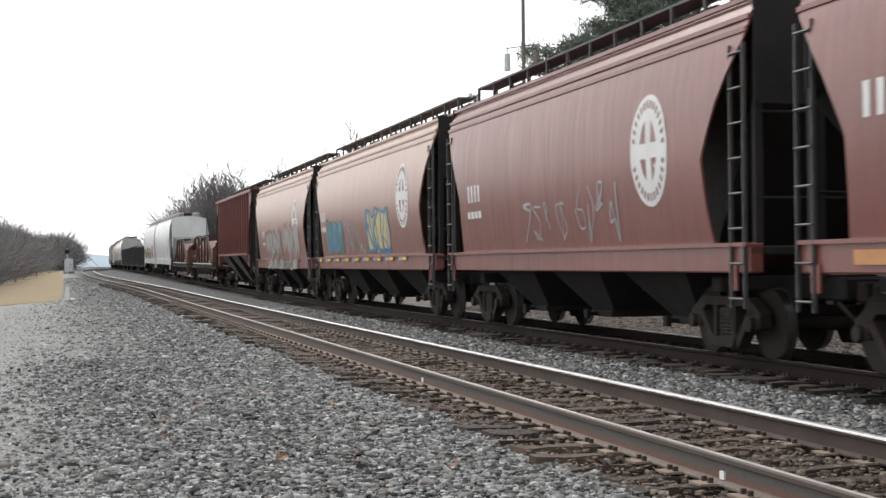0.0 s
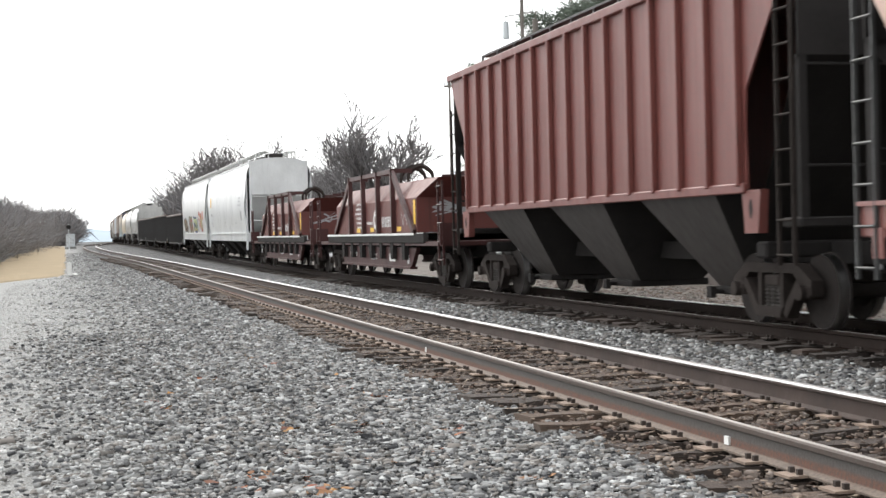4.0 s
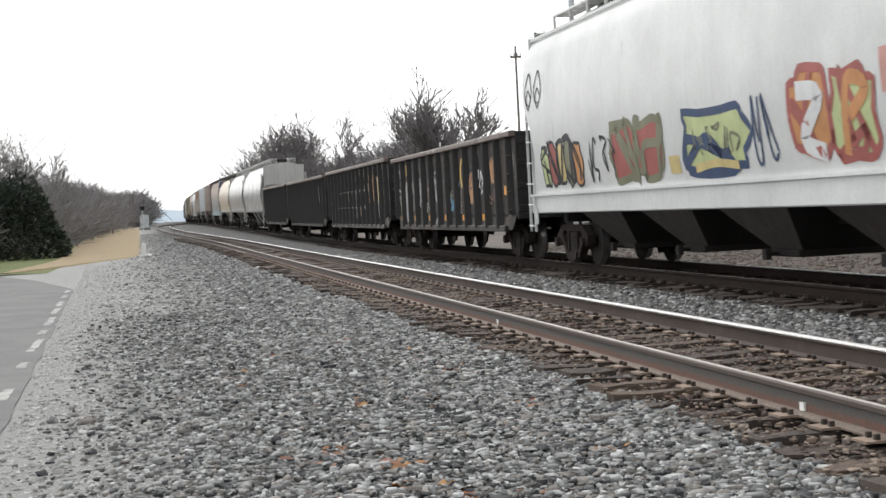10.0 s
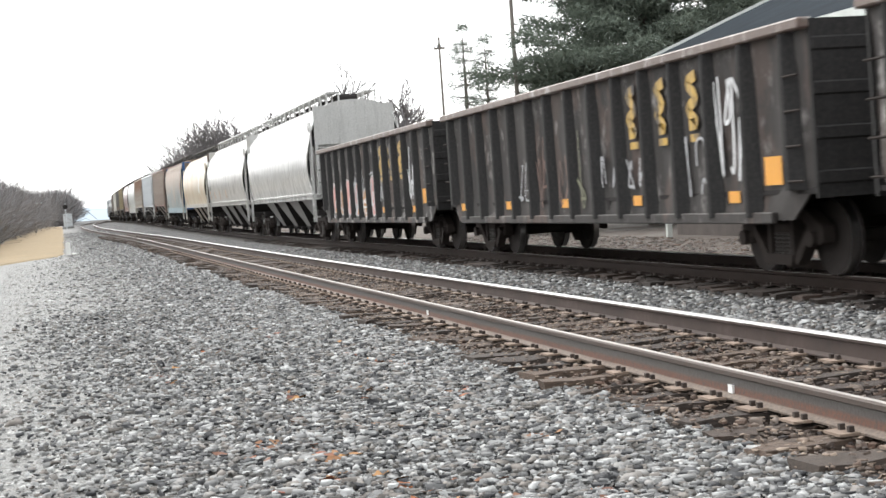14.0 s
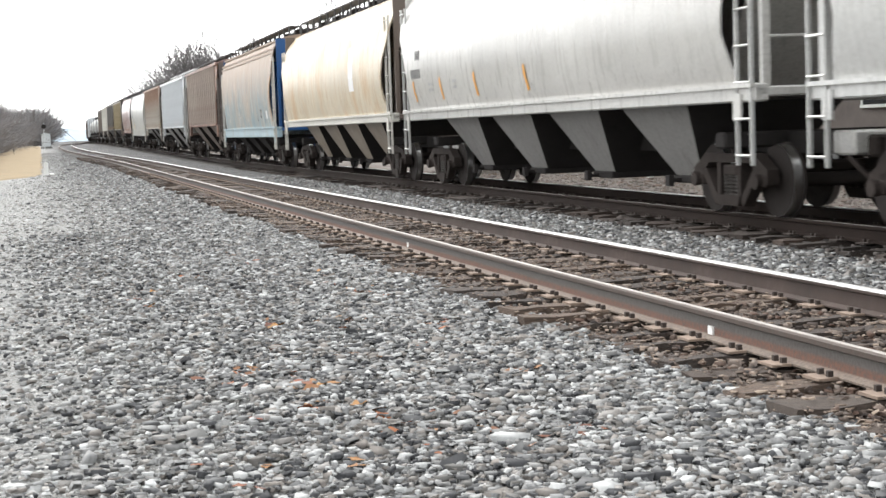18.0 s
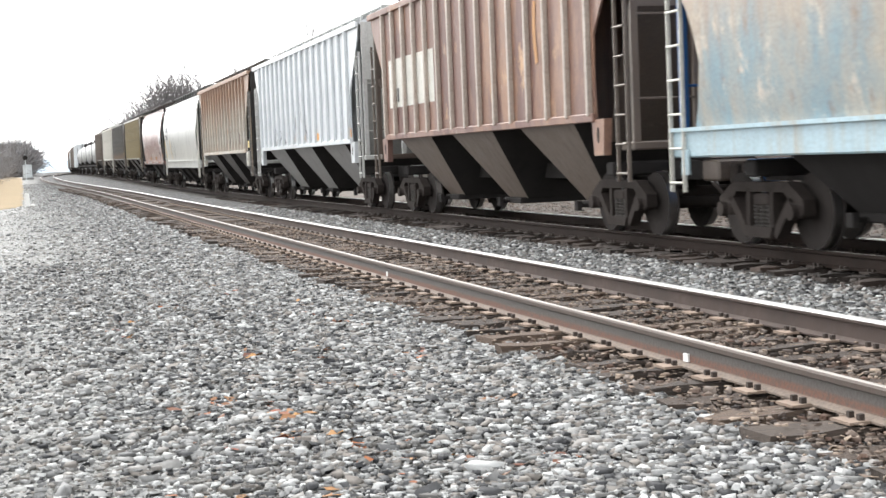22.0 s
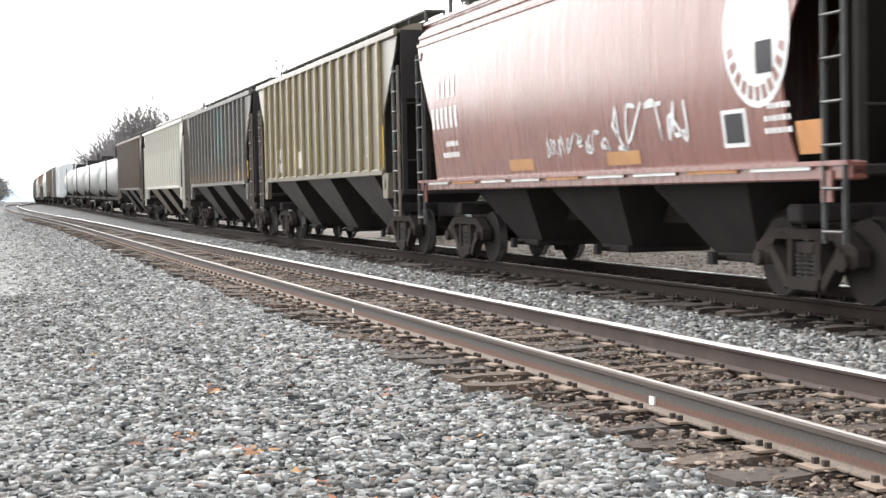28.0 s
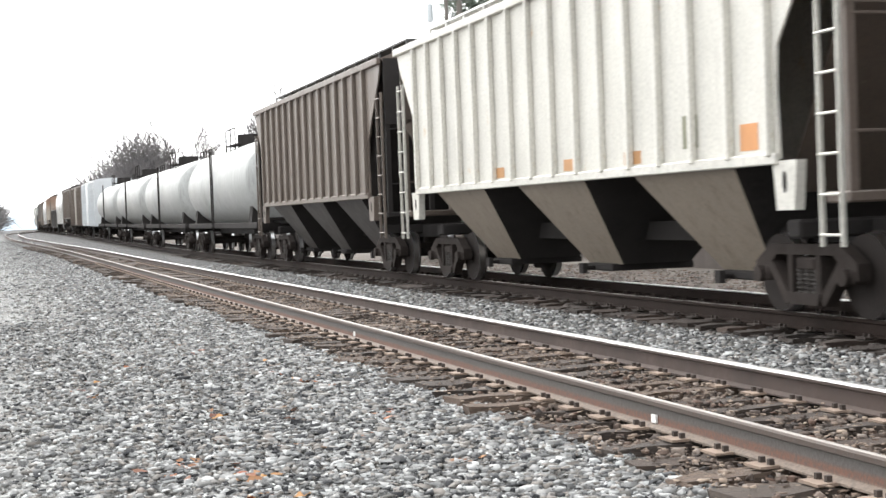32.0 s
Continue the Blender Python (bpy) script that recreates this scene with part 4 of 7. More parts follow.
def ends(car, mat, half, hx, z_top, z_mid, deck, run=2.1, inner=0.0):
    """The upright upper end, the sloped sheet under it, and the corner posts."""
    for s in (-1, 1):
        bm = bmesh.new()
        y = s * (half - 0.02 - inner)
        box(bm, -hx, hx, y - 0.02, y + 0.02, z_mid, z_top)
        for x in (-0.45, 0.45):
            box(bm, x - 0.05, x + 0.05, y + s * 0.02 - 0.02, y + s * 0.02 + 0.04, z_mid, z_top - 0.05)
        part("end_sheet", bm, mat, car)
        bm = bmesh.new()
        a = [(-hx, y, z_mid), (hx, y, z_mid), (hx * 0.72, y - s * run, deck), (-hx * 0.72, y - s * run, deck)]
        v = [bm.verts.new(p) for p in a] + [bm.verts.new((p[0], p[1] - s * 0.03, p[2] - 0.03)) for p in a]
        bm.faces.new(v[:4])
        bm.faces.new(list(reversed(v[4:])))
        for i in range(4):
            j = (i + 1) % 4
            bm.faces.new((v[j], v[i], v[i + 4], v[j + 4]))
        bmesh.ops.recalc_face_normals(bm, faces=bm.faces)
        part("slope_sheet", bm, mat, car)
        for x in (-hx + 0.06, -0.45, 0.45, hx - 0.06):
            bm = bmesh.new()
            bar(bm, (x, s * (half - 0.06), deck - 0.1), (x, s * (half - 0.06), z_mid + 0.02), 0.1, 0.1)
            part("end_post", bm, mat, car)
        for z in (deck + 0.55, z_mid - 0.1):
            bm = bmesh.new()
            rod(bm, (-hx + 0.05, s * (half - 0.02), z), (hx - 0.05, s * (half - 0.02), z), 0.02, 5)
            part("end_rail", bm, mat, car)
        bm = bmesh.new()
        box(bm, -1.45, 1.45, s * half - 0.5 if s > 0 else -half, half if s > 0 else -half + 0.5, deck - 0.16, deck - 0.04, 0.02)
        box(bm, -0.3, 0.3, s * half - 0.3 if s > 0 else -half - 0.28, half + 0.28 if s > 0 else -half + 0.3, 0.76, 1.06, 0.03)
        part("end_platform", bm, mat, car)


def car_base(name, label, place, category="freight car", group="cars of the freight train"):
    c = thing(name, label, category, group)
    TRAIN.append((c, place))
    return c


TRAIN = []


def curved_hopper(place, pitch, mat, label, cut, nbays=3, sill=(1.12, 1.5), end_mat=None, bay_mat=None, ladder=None, sill_mat=None, walk_mat=None, xs=CURVED, top=4.62, eaves=True):
    """A covered hopper with bulging smooth sides on a side sill."""
    half = pitch / 2 - 0.72
    car = car_base("covered_hopper_car", label, place)
    zs = [sill[1] - 0.02, 1.75, 2.0, 2.3, 2.6, 2.95, 3.3, 3.6, 3.85, 4.05, 4.22, 4.36, top]
    for s in (-1, 1):
        bm = bmesh.new()
        side_sheet(bm, s, xs, zs, half, cut)
        part("side_sheet", bm, mat, car, smooth=40)
        bm = bmesh.new()
        x = s * (xs(sill[1]) + 0.03)
        box(bm, min(x, x - s * 0.2), max(x, x - s * 0.2), -half, half, sill[0], sill[1], 0.02)
        box(bm, min(x - s * 0.02, x + s * 0.05), max(x - s * 0.02, x + s * 0.05), -half, half, sill[1] - 0.05, sill[1], 0.0)
        for y in (-half + 0.45, half - 0.45):
            box(bm, min(x, x + s * 0.03), max(x, x + s * 0.03), y - 0.11, y + 0.11, sill[0] - 0.22, sill[0] + 0.1)
        part("side_sill", bm, sill_mat or mat, car)
        for z, d in ((4.14, 0.03), (4.3, 0.035), (top - 0.06, 0.06)) if eaves else ((top - 0.05, 0.04),):
            xx = s * xs(z)
            bm = bmesh.new()
            box(bm, min(xx, xx + s * d), max(xx, xx + s * d), -half + 0.02, half - 0.02, z - 0.03, z + 0.03)
            part("eave_rail", bm, mat, car)
    roof_part(car, mat, half - 0.01, top - 0.03, xs(top) - 0.0, 0.2)
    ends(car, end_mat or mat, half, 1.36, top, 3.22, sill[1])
    roofwalk(car, half, top + 0.16, walk_mat)
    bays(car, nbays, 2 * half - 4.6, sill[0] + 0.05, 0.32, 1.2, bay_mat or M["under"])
    underframe(car, half, (-half + 1.75, half - 1.75), place)
    key = (mat.name, "l")
    for s in (-1, 1):
        add_ladder(car, key, ladder or mat, s * 1.48, -half + 0.06, 0.68, 3.3, 0.38)
        add_ladder(car, key, ladder or mat, s * 1.48, half - 0.44, 0.68, 3.3, 0.38)
    brake_gear(car, half, sill[1])
    return car, half, xs


CENTERFLOW = lerp_table([(1.38, 1.36), (1.70, 1.46), (2.12, 1.555), (2.65, 1.6), (3.18, 1.575), (3.60, 1.5), (3.98, 1.37), (4.24, 1.2), (4.45, 0.98)])


def brake_gear(car, half, deck):
    bm = bmesh.new()
    bmesh.ops.create_cone(bm, cap_ends=False, segments=20, radius1=0.27, radius2=0.27, depth=0.03, matrix=pose(0.85, half + 0.02, deck + 1.0, 90))
    for a in range(4):
        rod(bm, (0.85, half + 0.02, deck + 1.0), (0.85 + 0.27 * math.cos(a * 1.57), half + 0.02, deck + 1.0 + 0.27 * math.sin(a * 1.57)), 0.012, 4)
    part("hand_brake_wheel", bm, M["truck"], car)
    bm = bmesh.new()
    rod(bm, (-0.5, -half + 2.9, 0.85), (-0.5, -half + 4.0, 0.85), 0.16, 12)
    part("brake_reservoir", bm, M["under"], car)
    bm = bmesh.new()
    rod(bm, (0.2, half - 0.4, 0.72), (0.2, half - 5.0, 0.72), 0.025, 5)
    part("brake_pipe", bm, M["under"], car)


def ribbed_hopper(place, pitch, mat, label, cut, ribs=17, bottom=1.73, top=4.62, nbays=3, bay_mat=None, end_mat=None, ladder=None, rib_mat=None, lug=None, walk_mat=None):
    """A covered hopper with flat sides stiffened by upright outside posts."""
    half = pitch / 2 - 0.72
    xs = FLAT
    car = car_base("covered_hopper_car", label, place)
    zs = [bottom, 2.1, 2.5, 2.95, 3.4, 3.8, 4.2, top]
    rib = None
    for s in (-1, 1):
        bm = bmesh.new()
        side_sheet(bm, s, xs, zs, half, cut)
        part("side_sheet", bm, mat, car)
        bm = bmesh.new()
        x = s * 1.5
        e = half - cut(bottom)
        box(bm, min(x, x + s * 0.06), max(x, x + s * 0.06), -e, e, bottom - 0.06, bottom + 0.07, 0.015)
        box(bm, min(x, x + s * 0.08), max(x, x + s * 0.08), -half, half, top - 0.12, top + 0.02, 0.015)
        part("side_chord", bm, mat, car)
        inset = cut(2.4) + 0.12
        for i in range(ribs):
            y = -half + inset + (2 * half - 2 * inset) * i / (ribs - 1)
            def make():
                b = bmesh.new()
                box(b, -0.09, 0.0, -0.045, 0.045, bottom + 0.03, top - 0.1, 0.012)
                return mesh_of("rib", b, rib_mat or mat)
            r = part("rib", cached(("rib", mat.name, bottom, top), make), None, car)
            r.matrix_basis = pose(s * 1.5, y, 0, 0, 0, 0 if s < 0 else 180)
        for y in (-half + 1.25, half - 1.25):
            bm = bmesh.new()
            prism(bm, [(y - 0.28, bottom - 0.02), (y + 0.28, bottom - 0.02), (y + 0.2, bottom - 0.55), (y - 0.2, bottom - 0.55)], "x", min(s * 1.4, s * 1.52), max(s * 1.4, s * 1.52))
            bmesh.ops.recalc_face_normals(bm, faces=bm.faces)
            jl = part("jacking_lug", bm, lug or mat, car)
            if s < 0:
                # flat dark disc stands for the shade inside the oval hole
                bm = bmesh.new()
                disc_patch(bm, lambda z: 1.52, y, bottom - 0.25, 0.055, 0.12, 0.004, seg=14)
                part("lug_hole", bm, M["under"], jl)
    roof_part(car, mat, half - 0.01, top, 1.5, 0.22)
    ends(car, end_mat or mat, half, 1.44, top, 3.22, 1.4)
    roofwalk(car, half, top + 0.14, walk_mat)
    e = half - cut(bottom)
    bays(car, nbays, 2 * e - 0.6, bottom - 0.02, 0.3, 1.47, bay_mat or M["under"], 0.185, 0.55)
    underframe(car, half, (-half + 1.75, half - 1.75), place)
    key = (mat.name, "l")
    for s in (-1, 1):
        add_ladder(car, key, ladder or mat, s * 1.5, -half + 0.06, 0.8, 3.1, 0.38)
        add_ladder(car, key, ladder or mat, s * 1.5, half - 0.44, 0.8, 3.1, 0.38)
    brake_gear(car, half, 1.35)
    return car, half, xs


def gondola(place, pitch, mat, label, ribs=14, top=2.92, bottom=0.7, chord=None, rib_mat=None):
    half = pitch / 2 - 0.7
    car = car_base("gondola_car", label, place)
    xs = FLAT
    for s in (-1, 1):
        bm = bmesh.new()
        zs = [bottom, 1.2, 1.8, 2.4, top - 0.05]
        side_sheet(bm, s, lambda z: 1.42, zs, half, lambda z: max(0.0, (0.98 - z)) * 2.4, 0.03, 6 * (ribs - 1))
        bulge = random.Random(ribs * 7 + s)
        depth = [bulge.uniform(0.02, 0.075) for _ in range(ribs + 2)]
        for v in bm.verts:
            u = (v.co.y + half - 0.55) / (2 * half - 1.1) * (ribs - 1) + 1
            low = min(1.0, max(0.0, (v.co.z - bottom) / 0.5), max(0.0, (top - v.co.z) / 0.4))
            v.co.x -= s * depth[max(0, min(ribs + 1, int(u)))] * math.sin(math.pi * (u % 1.0)) ** 2 * low
        part("side_sheet", bm, mat, car, smooth=50)
        bm = bmesh.new()
        x = s * 1.42
        box(bm, min(x - s * 0.05, x + s * 0.14), max(x - s * 0.05, x + s * 0.14), -half - 0.02, half + 0.02, top - 0.13, top, 0.02)
        part("top_chord", bm, chord or mat, car, "rusty top chord")
        bm = bmesh.new()
        box(bm, min(x, x + s * 0.08), max(x, x + s * 0.08), -half + 1.1, half - 1.1, bottom - 0.04, bottom + 0.1, 0.015)
        part("bottom_chord", bm, mat, car)
        for i in range(ribs):
            y = -half + 0.55 + (2 * half - 1.1) * i / (ribs - 1)
            lo = bottom + 0.04 if 0 < i < ribs - 1 else 1.05
            def make():
                b = bmesh.new()
                foot = [(0.02, -0.2), (-0.1, -0.065), (-0.115, -0.035), (-0.115, 0.035), (-0.1, 0.065), (0.02, 0.2)]
                up, dn = [[b.verts.new((x, y * w, z)) for x, y in foot] for z, w in ((top - 0.12, 0.85), (lo, 1.1))]
                for a in range(6):
                    b.faces.new((dn[a], dn[(a + 1) % 6], up[(a + 1) % 6], up[a]))
                b.faces.new(up)
                b.faces.new(list(reversed(dn)))
                bmesh.ops.recalc_face_normals(b, faces=b.faces)
                return mesh_of("rib", b, rib_mat or mat)
            r = part("rib", cached(("grib", mat.name, lo, top), make), None, car)
            r.matrix_basis = pose(s * 1.42, y, 0, 0, 0, 0 if s < 0 else 180)
        for e in (-1, 1):
            for i in range(4):
                bm = bmesh.new()
                z = 1.15 + i * 0.4
                y = e * (half - 0.3)
                rod(bm, (s * 1.53, y - 0.2, z), (s * 1.53, y + 0.2, z), 0.016, 5)
                part("grab_iron", bm, M["truck"], car)
    for s in (-1, 1):
        bm = bmesh.new()
        box(bm, -1.42, 1.42, s * half - 0.03, s * half + 0.03, 0.95, top - 0.02)
        part("end_sheet", bm, rib_mat or mat, car)
        for z in (1.2, 1.7, 2.2, 2.7):
            bm = bmesh.new()
            box(bm, -1.41, 1.41, s * half - 0.05, s * half + 0.05, z - 0.1, z + 0.06, 0.02)
            part("end_rib", bm, rib_mat or mat, car)
    bm = bmesh.new()
    box(bm, -1.4, 1.4, -half, half, 1.0, 1.06)
    part("floor_plate", bm, M["under"], car)
    n = 9
    for i in range(n):
        y = -half + 2.6 + (2 * half - 5.2) * i / (n - 1)
        bm = bmesh.new()
        box(bm, -1.4, 1.4, y - 0.06, y + 0.06, bottom + 0.02, 1.0)
        part("cross_bearer", bm, M["under"], car)
    underframe(car, half, (-half + 1.85, half - 1.85), place, 0.7, 1.0)
    return car, half, xs


def coil_car(place, pitch, mat, hood_mat, label):
    """A flat frame with a deep side girder and a ribbed coil cover with sloping ends."""
    half = pitch / 2 - 0.65
    car = car_base("coil_steel_car", label, place)
    deck = half - 2.3
    for s in (-1, 1):
        bm = bmesh.new()
        x = s * 1.45
        box(bm, min(x, x - s * 0.12), max(x, x - s * 0.12), -deck - 0.3, deck, 1.04, 1.27, 0.015)
        part("deck_rail", bm, M["under"], car)
        bm = bmesh.new()
        box(bm, min(x, x + s * 0.02), max(x, x + s * 0.02), -deck + 0.8, deck, 1.235, 1.29)
        part("deck_stripe", bm, M["white"], car, "worn white stripe along the deck edge")
        bm = bmesh.new()
        prism(bm, [(-deck + 1.2, 0.93), (deck - 1.8, 0.93), (deck - 2.2, 0.42), (-deck + 1.9, 0.42)], "x", min(s * 1.2, s * 1.3), max(s * 1.2, s * 1.3))
        box(bm, min(s * 1.16, s * 1.36), max(s * 1.16, s * 1.36), -deck + 1.8, deck - 2.1, 0.39, 0.45)
        bmesh.ops.recalc_face_normals(bm, faces=bm.faces)
        part("side_girder", bm, mat, car, "dull red girder below the deck")
        for i in range(7):
            y = -deck + 2.3 + (2 * deck - 5) * i / 6
            bm = bmesh.new()
            prism(bm, [(y - 0.2, 1.05), (y + 0.2, 1.05), (y + 0.13, 0.62), (y - 0.13, 0.62)], "x", min(s * 1.3, s * 1.42), max(s * 1.3, s * 1.42))
            bmesh.ops.recalc_face_normals(bm, faces=bm.faces)
            part("bracket", bm, M["under"], car)
        for e in (-1, 1):
            bm = bmesh.new()
            box(bm, min(s * 1.1, s * 1.5), max(s * 1.1, s * 1.5), e * half - 0.08 if e > 0 else -half, half if e > 0 else -half + 0.08, 1.0, 1.5)
            part("end_sill", bm, mat, car)
            add_ladder(car, ("coil", mat.name), mat, s * 1.42, e * half - (0.45 if e > 0 else 0.0), 0.55, 1.9)
    bm = bmesh.new()
    box(bm, -1.4, 1.4, -half, half, 0.98, 1.08)
    part("deck", bm, mat, car)
    # cover, set a little towards the front
    h0, h1 = -6.3, 5.85
    prof = [(-1.36, 1.3), (-1.36, 2.15), (-0.95, 2.62), (0.95, 2.62), (1.36, 2.15), (1.36, 1.3)]
    bm = bmesh.new()
    a = [bm.verts.new((x, h0 - (0.7 if z > 2.4 else 0.0), z)) for x, z in prof]
    b = [bm.verts.new((x, h1 + (0.2 if z > 2.4 else 0.0), z)) for x, z in prof]
    for i in range(len(prof) - 1):
        bm.faces.new((a[i], b[i], b[i + 1], a[i + 1]))
    for ring in (a, b):
        bm.faces.new((ring[0], ring[1], ring[4], ring[5]))
        bm.faces.new((ring[1], ring[2], ring[3], ring[4]))
    bmesh.ops.recalc_face_normals(bm, faces=bm.faces)
    part("coil_cover", bm, hood_mat, car, "faded red steel coil cover with graffiti")
    for y in (-3.6, -1.5, 0.75, 2.9):
        for s in (-1, 1):
            bm = bmesh.new()
            box(bm, min(s * 1.36, s * 1.48), max(s * 1.36, s * 1.48), y - 0.07, y + 0.07, 1.28, 2.95)
            box(bm, min(s * 0.9, s * 1.48), max(s * 0.9, s * 1.48), y - 0.07, y + 0.07, 2.84, 2.95)
            part("cover_post", bm, mat, car)
    for s in (-1, 1):
        bm = bmesh.new()
        box(bm, min(s * 1.38, s * 1.45), max(s * 1.38, s * 1.45), -3.6, 2.9, 2.84, 2.95)
        part("cover_rail", bm, mat, car)
        for y0, y1 in ((-3.6, -6.2), (2.9, 5.8)):
            bm = bmesh.new()
            bar(bm, (s * 1.42, y0, 2.86), (s * 1.42, y1, 1.3), 0.08, 0.17)
            part("brace", bm, mat, car)
    for s in (-1, 1):
        bm = bmesh.new()
        pts = curve_pts([(-0.34, 2.6), (-0.32, 2.95), (0, 3.15), (0.32, 2.95), (0.34, 2.6)], 5)
        rings = []
        for k, p in enumerate(pts):
            rings.append([bm.verts.new((p[0] * (1 + 0.13 * math.cos(m)), s * 0.5 + 0.05 * math.sin(m), 2.6 + (p[1] - 2.6) * (1 + 0.13 * math.cos(m)))) for m in (0.0, 1.57, 3.14, 4.71)])
        for r1, r2 in zip(rings, rings[1:]):
            for k in range(4):
                bm.faces.new((r1[k], r1[(k + 1) % 4], r2[(k + 1) % 4], r2[k]))
        bm.faces.new(rings[0])
        bm.faces.new(rings[-1])
        part("lifting_bail", bm, M["truck"], car)
    underframe(car, half, (-half + 1.7, half - 1.7), place, 0.7, 1.0)
    return car, half, lambda z: 1.36


def tank_car(place, pitch, mat, label):
    half = pitch / 2 - 0.7
    car = car_base("tank_car", label, place)
    r, zc = 1.48, 2.62
    bm = bmesh.new()
    e = half - 0.75
    prof = [(-e, r * 0.05), (-e + 0.05, r * 0.45), (-e + 0.2, r * 0.75), (-e + 0.45, r * 0.95), (-e + 0.7, r), (-e * 0.33, r), (e * 0.33, r), (e - 0.7, r), (e - 0.45, r * 0.95), (e - 0.2, r * 0.75), (e - 0.05, r * 0.45), (e, r * 0.05)]
    seg = 40
    rings = [[bm.verts.new((k * math.cos(2 * math.pi * i / seg), y, zc + k * math.sin(2 * math.pi * i / seg))) for i in range(seg)] for y, k in prof]
    for p, q2 in zip(rings, rings[1:]):
        for i in range(seg):
            j = (i + 1) % seg
            bm.faces.new((p[i], p[j], q2[j], q2[i]))
    bm.faces.new(rings[0])
    bm.faces.new(list(reversed(rings[-1])))
    bmesh.ops.recalc_face_normals(bm, faces=bm.faces)
    part("tank", bm, mat, car, smooth=40)
    for y in (-e * 0.34, e * 0.34):
        bm = bmesh.new()
        for i in range(seg):
            a0, a1 = 2 * math.pi * i / seg, 2 * math.pi * (i + 1) / seg
            v = [bm.verts.new((k * math.cos(a), yy, zc + k * math.sin(a))) for a, yy, k in ((a0, y - 0.04, r + 0.012), (a1, y - 0.04, r + 0.012), (a1, y + 0.04, r + 0.012), (a0, y + 0.04, r + 0.012))]
            bm.faces.new(v)
        part("weld_band", bm, mat, car)
    bm = bmesh.new()
    bmesh.ops.create_cone(bm, cap_ends=True, segments=20, radius1=0.5, radius2=0.48, depth=0.5, matrix=Matrix.Translation((0, 0, zc + r + 0.15)))
    part("dome", bm, M["under"], car)
    bm = bmesh.new()
    for x in (-0.75, 0.75):
        for y in (-1.2, 0.0, 1.2):
            rod(bm, (x, y, zc + 1.2), (x, y, zc + r + 0.6), 0.025, 5)
        rod(bm, (x, -1.2, zc + r + 0.6), (x, 1.2, zc + r + 0.6), 0.025, 5)
        box(bm, min(x, x * 0.6), max(x, x * 0.6), -1.3, 1.3, zc + r - 0.02, zc + r + 0.03)
    part("platform_rail", bm, M["under"], car)
    for s in (-1, 1):
        bm = bmesh.new()
        box(bm, min(s * 1.15, s * 1.35), max(s * 1.15, s * 1.35), -half, half, 1.02, 1.22, 0.02)
        part("side_sill", bm, M["under"], car)
        add_ladder(car, "tank", M["under"], s * 1.5, 0.0, 1.0, 3.0)
    for y in (-half + 1.9, half - 1.9):
        bm = bmesh.new()
        prism(bm, [(-1.3, 1.0), (1.3, 1.0), (1.2, 1.75), (0.6, 1.3), (-0.6, 1.3), (-1.2, 1.75)], "y", y - 0.3, y + 0.3)
        bmesh.ops.recalc_face_normals(bm, faces=bm.faces)
        part("saddle", bm, M["under"], car)
    underframe(car, half, (-half + 1.8, half - 1.8), place)
    return car, half


def box_car(place, pitch, mat, label):
    half = pitch / 2 - 0.7
    car = car_base("box_car", label, place)
    bm = bmesh.new()
    box(bm, -1.5, 1.5, -half, half, 1.0, 4.6, 0.03)
    part("body", bm, mat, car)
    for s in (-1, 1):
        for i in range(15):
            y = -half + 0.5 + (2 * half - 1.0) * i / 14
            if abs(y) < 1.6:
                continue
            def make():
                b = bmesh.new()
                box(b, -0.06, 0.0, -0.05, 0.05, 1.05, 4.5, 0.01)
                return mesh_of("rib", b, mat)
            rb = part("rib", cached(("brib", mat.name), make), None, car)
            rb.matrix_basis = pose(s * 1.5, y, 0, 0, 0, 0 if s < 0 else 180)
        bm = bmesh.new()
        box(bm, min(s * 1.5, s * 1.57), max(s * 1.5, s * 1.57), -1.5, 1.5, 1.1, 4.3, 0.02)
        part("door", bm, mat, car)
    roof_part(car, mat, half, 4.62, 1.5, 0.15)
    underframe(car, half, (-half + 1.8, half - 1.8), place)
    return car, half


